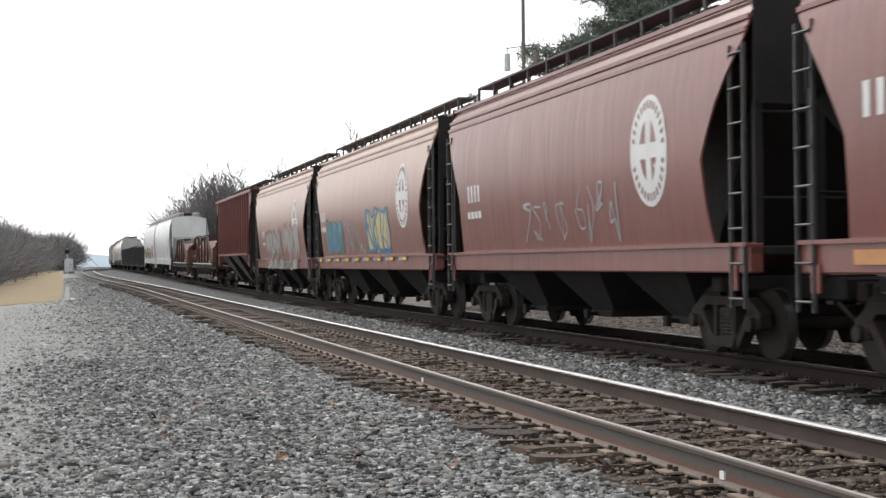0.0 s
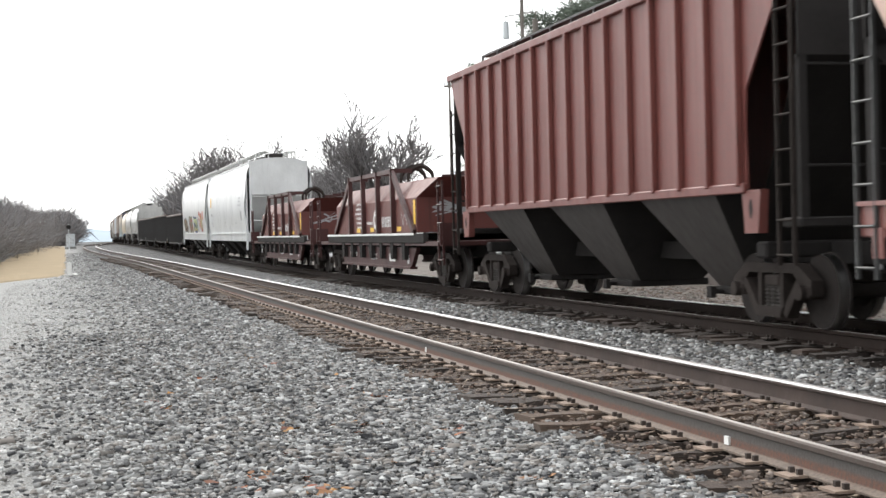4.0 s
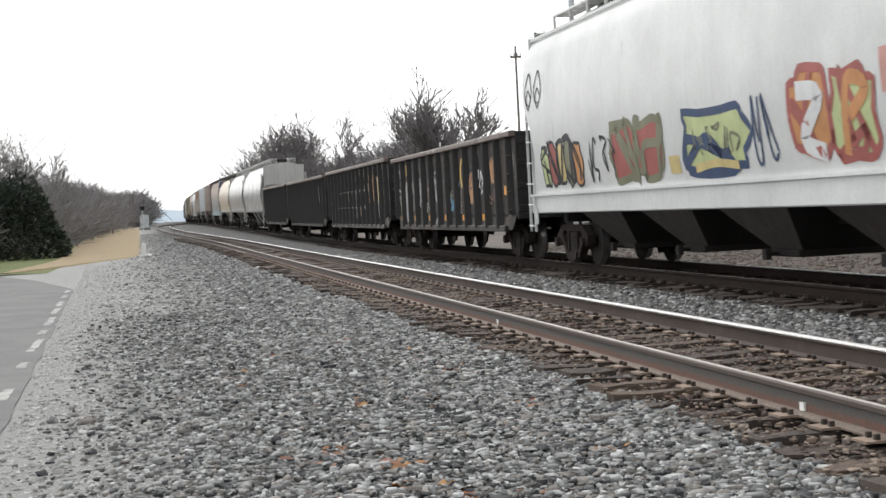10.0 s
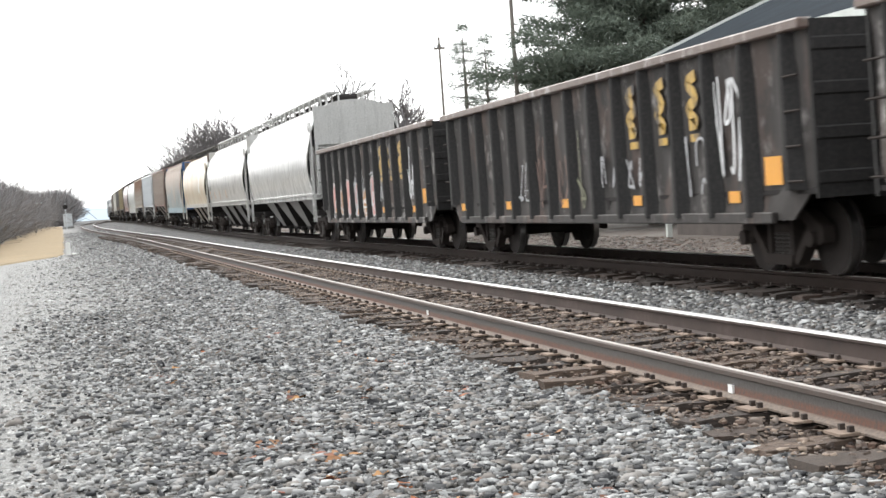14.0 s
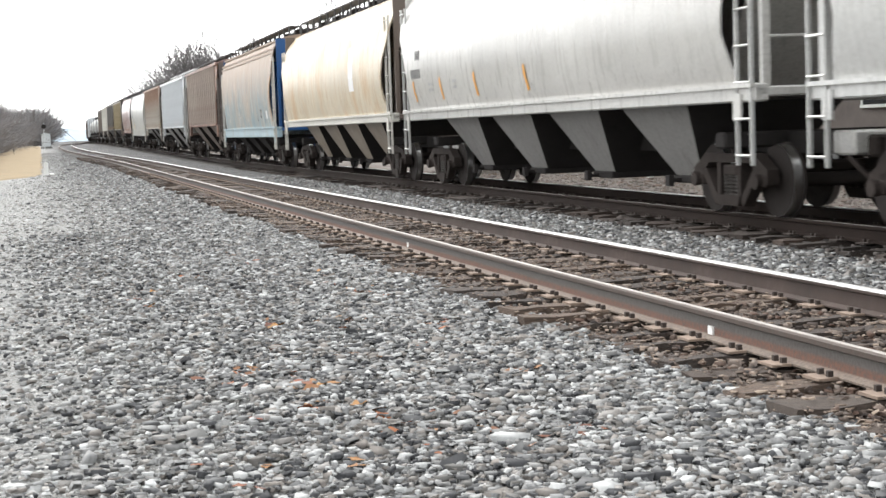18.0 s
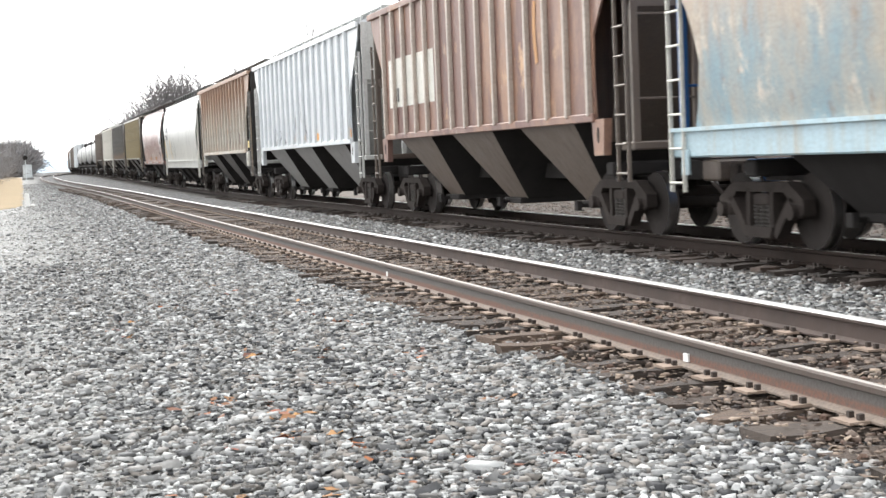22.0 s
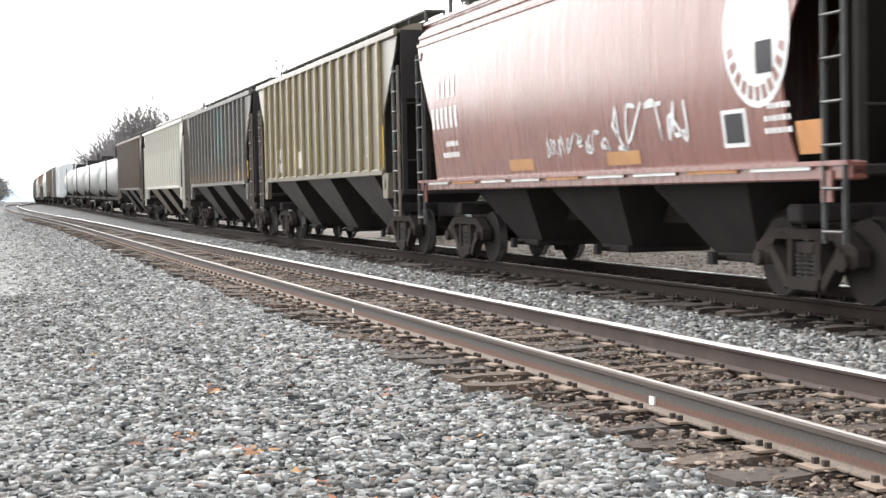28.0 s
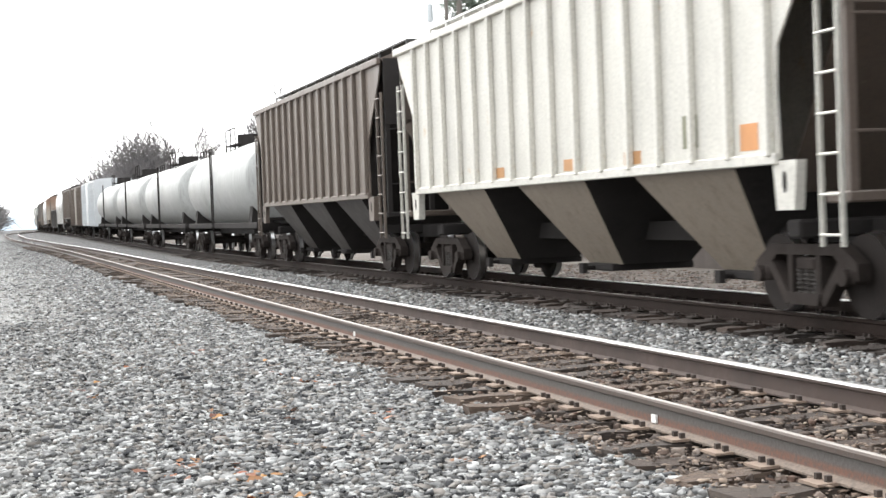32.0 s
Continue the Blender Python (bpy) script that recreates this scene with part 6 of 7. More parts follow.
    for k, (a, b, mt) in enumerate(((175.7, 194.6, "gon"), (194.6, 213.7, "gon2"), (213.7, 233.1, "gon"), (233.1, 251.1, "gon2"))):
        p, w = mid(a, b)
        nr = (14, 15, 15, 13)[k]
        car, half, xs = gondola(p, w, P[mt], lab, nr, chord=P["chord"], top=(2.9, 3.02, 2.98, 2.98)[k], rib_mat=P["gon_rib"])
        rng = random.Random(40 + k)
        bay = lambda i: -half + 0.55 + (2 * half - 1.1) * (i + 0.5) / (nr - 1)
        hw = (2 * half - 1.1) / (nr - 1) / 2 - 0.16
        for i in range(1, nr - 1):
            if rng.random() < 0.55:
                graffiti(car, gx, bay(i) - hw, bay(i) + hw, rng.uniform(0.9, 1.4), rng.uniform(1.6, 2.3), 2, None, SPRAY[rng.choice(("silver", "olive", "brown", "silver"))], rng.randrange(999), 0.05)
            if (i % 2 == 0 if k == 0 else i % 3 == 1):
                reflectors(car, gx, [bay(i) - 0.2], 0.92, 0.36, 0.15)
        if k > 1:
            patch(car, gx, bay(0) - 0.28, bay(0) + 0.22, 1.12, 1.46, M["orange"], "reflector", "large orange square")
        else:
            reflectors(car, gx, [bay(0) - 0.2], 1.5, 0.3, 0.2)
        if k == 0:
            graffiti(car, gx, bay(1) - hw, bay(1) + hw * 0.6, 1.75, 2.35, 1, SPRAY["rust"], SPRAY["brown"], 95, 0.05)
            graffiti(car, gx, bay(2) - hw, bay(2) + hw, 1.5, 2.15, 3, None, SPRAY["white"], 91, 0.06)
            graffiti(car, gx, bay(3) - hw * 0.7, bay(3) + hw * 0.8, 1.3, 2.1, 1, SPRAY["rust"], SPRAY["brown"], 96, 0.05)
            scrawl(car, gx, [(bay(4) - 0.1, 2.5), (bay(4) + 0.15, 2.2), (bay(4), 1.75)], 0.12, M["yellow"])
            graffiti(car, gx, bay(5) - hw, bay(5) + hw, 1.25, 1.75, 2, None, SPRAY["blue"], 92, 0.12)
            throwup(car, gx, bay(7) - hw, bay(7) + hw * 0.9, 0.8, 2.2, 1, SPRAY["haze"], SPRAY["black"], 94, 0.1)
            graffiti(car, gx, bay(7) - hw * 0.8, bay(7) + hw * 0.5, 1.5, 2.25, 1, None, SPRAY["silver"], 90, 0.07)
            for i, (lo, hi) in ((10, (1.15, 2.1)), (9, (1.35, 2.05)), (8, (1.2, 1.85))):
                graffiti(car, gx, bay(i) - hw * 0.7, bay(i) + hw * 0.7, lo, hi, 2, None, SPRAY["haze"], 81 + i, 0.05)
            for j in range(3):
                graffiti(car, gx, bay(12) - hw * 0.7, bay(12) + hw * 0.8, 1.35 + 0.45 * j, 1.8 + 0.45 * j, 1, None, SPRAY["silver"], 70 + j, 0.06)
            graffiti(car, gx, bay(11) - hw * 0.8, bay(11) + hw * 0.8, 0.85, 2.15, 1, SPRAY["haze"], SPRAY["silver"], 73, 0.05)
            graffiti(car, gx, bay(11) - hw * 0.9, bay(11), 1.1, 1.45, 1, SPRAY["red"], SPRAY["pink"], 74, 0.05)
            owner_marks(car, gx, [bay(11)], 2.3, 2.58, P["worn_yellow"])
        else:
            owner_marks(car, gx, [bay(2), bay(3), bay(4)], 1.75, 2.62, P["worn_yellow"])
            graffiti(car, gx, bay(1) - hw, bay(1) + hw, 1.3, 2.5, 3, None, SPRAY["white"], 94 + k, 0.06)
        if k == 1:
            for i in range(4, 11):
                scrawl(car, gx, [(bay(i) - hw, 2.05 + 0.05 * (i % 3)), (bay(i), 2.12), (bay(i) + hw, 2.02)], 0.05, SPRAY["silver"])
                scrawl(car, gx, [(bay(i) - hw, 1.42 + 0.04 * (i % 2)), (bay(i), 1.4), (bay(i) + hw, 1.45)], 0.04, SPRAY["haze"])
            for i, fill in ((1, "yellow"), (2, "rust"), (3, "orange")):
                throwup(car, gx, bay(i) - hw * 0.8, bay(i) + hw * 0.8, 1.6, 2.5, 1, SPRAY[fill], SPRAY["brown"], 30 + i, 0.16)
            graffiti(car, gx, bay(5) - hw, bay(5) + hw, 1.1, 1.5, 1, SPRAY["rust"], SPRAY["brown"], 98, 0.05)
            graffiti(car, gx, bay(12) - hw, bay(12) + hw, 1.5, 2.5, 1, None, M["yellow"], 97, 0.12)
        if k == 3:
            for i in range(5, 11):
                graffiti(car, gx, bay(i) - hw * 0.9, bay(i) + hw * 0.9, 0.85, 1.65 + 0.15 * (i % 3), 1, SPRAY["pink" if i % 3 else "rust"], SPRAY["white"], 60 + i, 0.05)
    # grey hoppers
    p, w = mid(251.1, 271.5)
    car, half, xs = curved_hopper(p, w, P["grey"], "light grey covered hopper car with smooth rounded sides", CUT_ROUND, 4, sill=(1.42, 1.62), walk_mat=P["grey"], ladder=P["grey"], bay_mat=P["bay_grey"], xs=CENTERFLOW, top=4.5, eaves=False)
    p, w = mid(271.5, 292.4)
    car, half, xs = curved_hopper(p, w, P["grey2"], "warm grey covered hopper car with orange marks", CUT_ROUND, 4, sill=(1.44, 1.66), walk_mat=P["grey"], ladder=P["grey"], bay_mat=P["bay_grey"], xs=CENTERFLOW, top=4.5, eaves=False)
    glyph_bars(car, xs, half - 2.2, 2.35, 6, 0.2, M["black_mark"])
    glyph_bars(car, xs, half - 2.2, 2.75, 3, 0.2, M["black_mark"])
    for y in (290.2, 287.7, 284.9, 281.5):
        scrawl(car, xs, [(y + 0.04 - p, 2.3), (y - p, 2.1), (y - 0.05 - p, 1.85)], 0.13, M["orange"], "sprayed_dash", "short orange sprayed dash")
    for y in (half - 2.8, half - 4.8):
        marks(car, xs, y - 0.5, 2.0, 0.5, 0.25, 2, SPRAY["silver"], int(y * 10) % 97)
    p, w = mid(292.4, 311.8)
    car, half, xs = curved_hopper(p, w, P["cream"], "cream covered hopper car streaked with rust", CUT_ROUND, 4, sill=(1.44, 1.66), ladder=P["ivory"], bay_mat=P["bay_tan"], sill_mat=P["ivory"], end_mat=P["brown"], xs=CENTERFLOW, top=4.5, eaves=False)
    bm = bmesh.new()
    side_patch(bm, xs, 297.45 - p, 298.15 - p, 2.3, 3.7, 0.005, 4)
    part("placard", bm, M["white"], car, "white patch on the side")
    p, w = mid(312.7, 331.6)
    wide_cut = lambda z: CUT_ROUND(z) + 0.32
    car, half, xs = curved_hopper(p, w, P["bluerust"], "pale blue covered hopper car blotched with rust, deep blue ends", wide_cut, 4, end_mat=P["blue"], ladder=P["ivory"], sill_mat=P["pale_sill"])
    rim = [(-half + wide_cut(z) + 0.06, z) for z in (1.55, 1.75, 2.0, 2.3, 2.6, 2.85, 3.1, 3.3)]
    scrawl(car, xs, rim, 0.1, SPRAY["rust"], "rust_patch", "rusted rim of the side sheet")
    for k, y in enumerate((316.4, 317.2, 318.3)):
        graffiti(car, xs, y - 0.3 - p, y + 0.3 - p, 1.65, 2.1, 1, None, SPRAY["black"], 120 + k, 0.04)
    bm = bmesh.new()
    side_patch(bm, xs, 315.5 - p, 315.9 - p, 1.8, 2.1, 0.005, 2)
    part("placard", bm, M["white"], car)
    p, w = mid(331.6, 350.2)
    car, half, xs = ribbed_hopper(p, w, P["rust"], "rusted brown covered hopper car with pale side ribs", CUT_RIB, 15, bay_mat=P["bay_brown"], end_mat=P["brown"], ladder=P["brown"], rib_mat=P["rust_rib"])
    gx = lambda z: 1.5
    patch(car, gx, 343.4 - p, 347.6 - p, 2.38, 3.45, P["ivory"], "placard", "cream painted patch across the ribs", 0.006)
    for y, z in ((336.5, 3.2), (339.1, 2.3), (341.0, 2.8)):
        scrawl(car, gx, [(y - p, z + 0.5), (y + 0.05 - p, z), (y - 0.05 - p, z - 0.5)], 0.16, SPRAY["rust"], "rust_streak_mark", "orange rust streak")
    glyph_bars(car, lambda z: 1.51, 346.6 - p, 2.5, 2, 0.3, M["black_mark"])
    p, w = mid(350.2, 370.6)
    car, half, xs = ribbed_hopper(p, w, P["ribwhite"], "white covered hopper car with upright side ribs and black scrawls", CUT_RIB, 17, walk_mat=P["grey"], bay_mat=P["bay_grey"], end_mat=P["grey"], ladder=P["grey"])
    graffiti(car, gx, half - 7.6, half - 4.6, 1.85, 2.6, 4, None, SPRAY["black"], 70, 0.035)
    graffiti(car, gx, half - 11.6, half - 8.6, 1.85, 3.1, 3, None, SPRAY["black"], 71, 0.035)
    patch(car, gx, -half + 3.5, -half + 4.0, 2.1, 2.5, M["black_mark"])
    reflectors(car, gx, [-half + 1.4, -half + 6.2, -half + 8.4, -half + 10.4], 1.84, 0.45, 0.2)
    p, w = mid(370.6, 389.6)
    car, half, xs = ribbed_hopper(p, w, P["ribtan"], "ivory covered hopper car blotched with orange rust, upright side ribs", CUT_RIB, 16, bay_mat=P["bay_dark"], end_mat=M["black"], ladder=P["greygreen"], lug=P["ivory"])
    for y in (374.3, 375.05):
        patch(car, gx, y - p, y + 0.45 - p, 2.0, 2.42, SPRAY["brown"])
    patch(car, gx, 383.4 - p, 385.3 - p, 2.5, 4.2, P["cream"], "placard", "cream painted patch")
    patch(car, gx, 384.9 - p, 385.3 - p, 2.3, 2.4, M["black_mark"])
    patch(car, gx, 371.9 - p, 372.4 - p, 1.85, 2.1, SPRAY["yellow"], "reflector")
    rng = random.Random(77)
    inset = CUT_RIB(2.4) + 0.12
    for i in range(4, 15):
        y0 = -half + inset + (2 * half - 2 * inset) * i / 15
        y1 = y0 + (2 * half - 2 * inset) / 15
        if 383.2 - p < (y0 + y1) / 2 < 385.4 - p or i in (5, 6):
            continue
        patch(car, gx, y0 + 0.05, y1 - 0.05, rng.uniform(2.35, 2.9), 4.5, P["bay_rust"], "rust_patch", "rusted orange sheet between ribs", 0.003)
        for k in range(5):
            y, z1 = rng.uniform(y0 + 0.08, y1 - 0.08), rng.uniform(2.5, 3.0)
            scrawl(car, gx, [(y, z1), (y + rng.uniform(-0.03, 0.03), z1 - 0.35), (y, z1 - rng.uniform(0.5, 0.9))], rng.uniform(0.02, 0.07), SPRAY[rng.choice(("brown", "brown", "olive"))], "rust_streak_mark", "dark rust run")
    for i in range(9):
        y = 376.0 + i * 0.98 - p
        for k in range(2):
            z1, d = rng.uniform(2.1, 3.1), rng.uniform(0.05, 0.5)
            scrawl(car, gx, [(y + d, 1.82), (y + d + rng.uniform(-0.06, 0.06), 2.0), (y + d, z1)], rng.uniform(0.03, 0.1), SPRAY["brown" if i % 2 else "rust"], "rust_streak_mark", "rust streak")
    p, w = mid(389.6, 410.0)
    car, half, xs = curved_hopper(p, w, P["sirx"], "off-white covered hopper car with smooth sides and yellow stripes", CUT_ROUND, 4, ladder=P["ivory"], end_mat=P["grey"])
    glyph_bars(car, xs, half - 2.6, 3.1, 4, 0.3, M["black_mark"])
    glyph_bars(car, xs, half - 2.7, 2.7, 6, 0.28, M["black_mark"])
    for y in (half - 0.9, half - 4.0):
        scrawl(car, xs, [(y, 2.7), (y - 0.1, 2.2), (y - 0.25, 1.65)], 0.17, M["yellow"], "stripe", "yellow stripe")
    graffiti(car, xs, half - 7.2, half - 4.3, 1.7, 2.8, 2, None, SPRAY["black"], 81, 0.04)
    graffiti(car, xs, half - 3.7, half - 2.8, 1.8, 2.2, 2, None, SPRAY["black"], 82, 0.03)
    p, w = mid(410.0, 428.4)
    car, half, xs = curved_hopper(p, w, P["maroon"], "glossy maroon covered hopper car with a white oval emblem", CUT_BIG, sill=(1.32, 1.52), end_mat=M["black"], ladder=M["grate"])
    bm = bmesh.new()
    disc_patch(bm, xs, 412.6 - p, 2.98, 0.82, 0.85, 0.004)
    part("emblem", bm, M["white"], car, "white oval emblem")
    for k in range(11):
        t = math.pi * (1.08 + 0.08 * k)
        bm = bmesh.new()
        disc_patch(bm, xs, 412.6 - p, 2.98, 0.74, 0.77, 0.008, t, t + 0.15, 0.8, 3)
        part("emblem_letter", bm, P["maroon"], car)
    patch(car, xs, 412.2 - p, 412.6 - p, 2.5, 2.85, M["black_mark"], "emblem_quarter", "", 0.008)
    glyph_bars(car, xs, half - 3.0, 3.0, 4, 0.42, M["white"])
    glyph_bars(car, xs, half - 3.1, 2.45, 6, 0.38, M["white"])
    marks(car, xs, half - 3.0, 1.85, 1.2, 0.4, 2, M["white"], 85)
    graffiti(car, xs, 414.6 - p, 417.2 - p, 1.82, 2.35, 4, None, SPRAY["white"], 86, 0.06)
    graffiti(car, xs, 417.2 - p, 420.0 - p, 1.8, 2.05, 8, None, SPRAY["white"], 88, 0.04)
    patch(car, xs, 412.95 - p, 413.6 - p, 1.72, 2.15, M["white"])
    patch(car, xs, 413.03 - p, 413.52 - p, 1.77, 2.1, M["black_mark"], "placard", "", 0.009)
    marks(car, xs, 411.9 - p, 1.8, 0.8, 0.4, 3, M["white"], 87)
    patch(car, xs, 411.2 - p, 411.8 - p, 1.6, 1.95, SPRAY["orange"], "reflector")
    for y in (416.2, 420.6):
        patch(car, xs, y - p, y + 1.2 - p, 1.6, 1.78, SPRAY["rust"], "reflector")
    for i in range(9):
        patch(car, sill_face(xs), 411.5 + i * 1.75 - p, 412.9 + i * 1.75 - p, 1.43, 1.51, (M["post"], SPRAY["orange"], M["post"])[i % 3], "sill_stripe", "", 0.012)
    p, w = mid(428.4, 447.9)
    car, half, xs = ribbed_hopper(p, w, P["olive"], "tan-grey covered hopper car with mustard-edged ribs", CUT_RIB, 16, bay_mat=P["bay_dark"], end_mat=M["black"], ladder=P["greygreen"], rib_mat=P["yellowrib"])
    glyph_bars(car, gx, 443.3 - p, 2.3, 4, 0.28, M["white"])
    glyph_bars(car, gx, 443.0 - p, 1.92, 5, 0.28, M["white"])
    patch(car, gx, 439.8 - p, 440.9 - p, 2.0, 2.45, P["ivory"])
    for y in (-half + 2.6, -half + 3.5):
        patch(car, gx, y, y + 0.5, 2.1, 2.55, SPRAY["silver"])
        patch(car, gx, y + 0.06, y + 0.44, 2.15, 2.5, SPRAY["olive"], "placard", "", 0.008)
    reflectors(car, gx, [-half + 1.4, half - 1.4, half - 6.1], 1.84, 0.1, 0.9, M["yellow"])
    p, w = mid(447.9, 467.0)
    car, half, xs = ribbed_hopper(p, w, P["greygreen"], "dirty grey covered hopper car with green patches and side ribs", CUT_RIB, 16, bay_mat=P["bay_dark"], end_mat=M["black"], ladder=P["brown"])
    for y, z0, z1 in ((455.3, 2.7, 4.4), (456.5, 2.5, 4.4), (457.8, 3.6, 4.3)):
        patch(car, gx, y - p, y + 0.75 - p, z0, z1, SPRAY["teal"], "placard", "faded green patch", 0.004)
    reflectors(car, gx, [-half + 3.1, -half + 6.9, half - 6.2, half - 4.0, -half + 1.0], 1.84, 0.1, 0.6, M["yellow"])
    for y in (-half + 2.7, -half + 3.5):
        patch(car, gx, y, y + 0.5, 2.1, 2.6, SPRAY["olive"])
    rng = random.Random(78)
    for i in range(12):
        y = -half + 2.0 + i * 1.15
        z0 = 1.9 + rng.uniform(0, 0.8)
        scrawl(car, gx, [(y, z0), (y + rng.uniform(-0.08, 0.08), z0 + 0.5), (y + rng.uniform(-0.05, 0.05), z0 + rng.uniform(0.9, 1.6))], rng.uniform(0.05, 0.16), SPRAY["brown" if i % 3 else "olive"], "rust_streak_mark", "rust streak")
    p, w = mid(467.0, 486.7)
    car, half, xs = ribbed_hopper(p, w, P["ivory"], "ivory covered hopper car with upright side ribs and tan hoppers", CUT_RIB, 16, walk_mat=P["grey"], bay_mat=P["bay_tan"], end_mat=P["brown"], ladder=P["ivory"])
    patch(car, gx, 471.2 - p, 471.65 - p, 1.95, 2.35, SPRAY["olive"])
    patch(car, gx, 469.6 - p, 470.05 - p, 1.85, 2.15, SPRAY["orange"], "reflector")
    for y in (473.0, 475.4, 478.9):
        patch(car, gx, y - p, y + 0.6 - p, 1.83, 2.0, SPRAY["rust"], "rust_patch", "rust at the lower edge")
    p, w = mid(486.7, 505.3)
    car, half, xs = ribbed_hopper(p, w, P["brown"], "dirty brown covered hopper car with upright side ribs", CUT_RIB, 15, bay_mat=P["bay_dark"], end_mat=M["black"], ladder=P["brown"])
    for i in range(4):
        p, w = mid(505.3 + 20 * i, 525.3 + 20 * i)
        tank_car(p, w, P["tank"], "grimy off-white tank car with a dark dome platform")
    a = 585.3
    for i, kind in enumerate("bbrcgrcbrgcr"):
        p, w = mid(a, a + 19)
        if kind == "b":
            box_car(p, w, P[("ribwhite", "brown", "rib_red")[i % 3]], "far box car in the train")
        elif kind == "r":
            ribbed_hopper(p, w, P[("greygreen", "ribtan", "brown", "ivory")[i % 4]], "far ribbed covered hopper car in the train", CUT_RIB, 15)
        elif kind == "c":
            curved_hopper(p, w, P[("grey", "sirx", "bnsf_faded")[i % 3]], "far smooth-sided covered hopper car in the train", CUT_ROUND, 4)
        else:
            gondola(p, w, P["gon"], "far black gondola car in the train", 13, chord=P["chord"])
        a += 19


LENGTH = 0.9025     # the car plans are drawn on a longer base


def true_length(car):
    """Brings a car's plan to its true length; trucks, couplers, ladders and ribs keep their own size."""
    for o in car.children:
        if o.name.split(".")[0] in ("truck", "coupler", "ladder", "rib"):
            o.location.y *= LENGTH
        else:
            o.data.transform(Matrix.Diagonal((1, LENGTH, 1, 1)))
            for c in o.children:
                c.data.transform(Matrix.Diagonal((1, LENGTH, 1, 1)))


CURVED_TALL = lerp_table([(1.38, 1.40), (1.70, 1.46), (2.12, 1.52), (2.65, 1.56), (3.18, 1.565), (3.71, 1.54), (4.13, 1.49), (4.45, 1.42), (4.66, 1.32), (4.79, 1.15)])
train_front()
for rolling, place in TRAIN:
    true_length(rolling)
TRAIN = [(rolling, place * LENGTH) for rolling, place in TRAIN]
SPIN = [(w, place * LENGTH, y) for w, place, y in SPIN]


# ---- beside the line: building, pole, trees, small things ----
def aside(x, y):
    """Swings a far place about the eye, to the line's heading."""
    return x - 0.0125 * y


def build_station():
    b = thing("station_building", "long low dark building with a slate gable roof and white eaves", "building")
    y0, y1, xw, xr, ze, zr = 5.4, 41.0, 17.45, 21.75, 4.78, 6.9
    bm = bmesh.new()
    box(bm, xw, 26.05, y0, y1, -0.25, ze + 0.05)
    prism(bm, [(xw, ze), (26.05, ze), (xr, zr - 0.12)], "y", y1 - 0.2, y1 - 0.001)
    part("wall", bm, M["wall"], b)
    for s in (-1, 1):
        bm = bmesh.new()
        xe = 16.45 if s < 0 else 27.05
        prism(bm, [(xe, ze), (xr, zr), (xr, zr - 0.14), (xe, ze - 0.14)], "y", y0 - 0.5, y1 + 0.5)
        bmesh.ops.recalc_face_normals(bm, faces=bm.faces)
        part("roof", bm, M["roof"], b, "dark slate roof slope")
    bm = bmesh.new()
    box(bm, 16.38, 16.45, y0 - 0.5, y1 + 0.5, ze - 0.28, ze + 0.02)
    part("fascia", bm, M["fascia"], b, "white fascia board")
    bm = bmesh.new()
    box(bm, 16.45, 17.45, y0 - 0.5, y1 + 0.5, ze - 0.34, ze - 0.3)
    box(bm, 16.55, 16.63, y0 - 0.5, y1 + 0.5, ze - 0.52, ze - 0.34)
    part("soffit", bm, M["fascia"], b)
    bm = bmesh.new()
    for i in range(2):
        bar(bm, (16.45 if i == 0 else 27.05, y1 + 0.54, ze - 0.05), (xr, y1 + 0.54, zr - 0.05), 0.05, 0.24)
    part("barge_board", bm, M["fascia"], b)
    for y in (18, 23.5, 29, 34.5):
        bm = bmesh.new()
        for dy in (-0.55, 0.5):
            box(bm, xw - 0.06, xw - 0.002, y + dy, y + dy + 0.06, 1.6, 3.6)
        for z in (1.55, 2.55, 3.55):
            box(bm, xw - 0.06, xw - 0.002, y - 0.6, y + 0.6, z, z + 0.07)
        w = part("window", bm, M["fascia"], b, "white-framed window")
        bm = bmesh.new()
        box(bm, xw - 0.03, xw - 0.003, y - 0.5, y + 0.5, 1.62, 3.55)
        part("pane", bm, M["glass"], w)
    for y in (12.6, 26.2, 39.7):
        bm = bmesh.new()
        bar(bm, (16.65, y, -0.2), (16.65, y, ze - 0.35), 0.14, 0.14)
        part("canopy_post", bm, M["fascia"], b)


build_station()


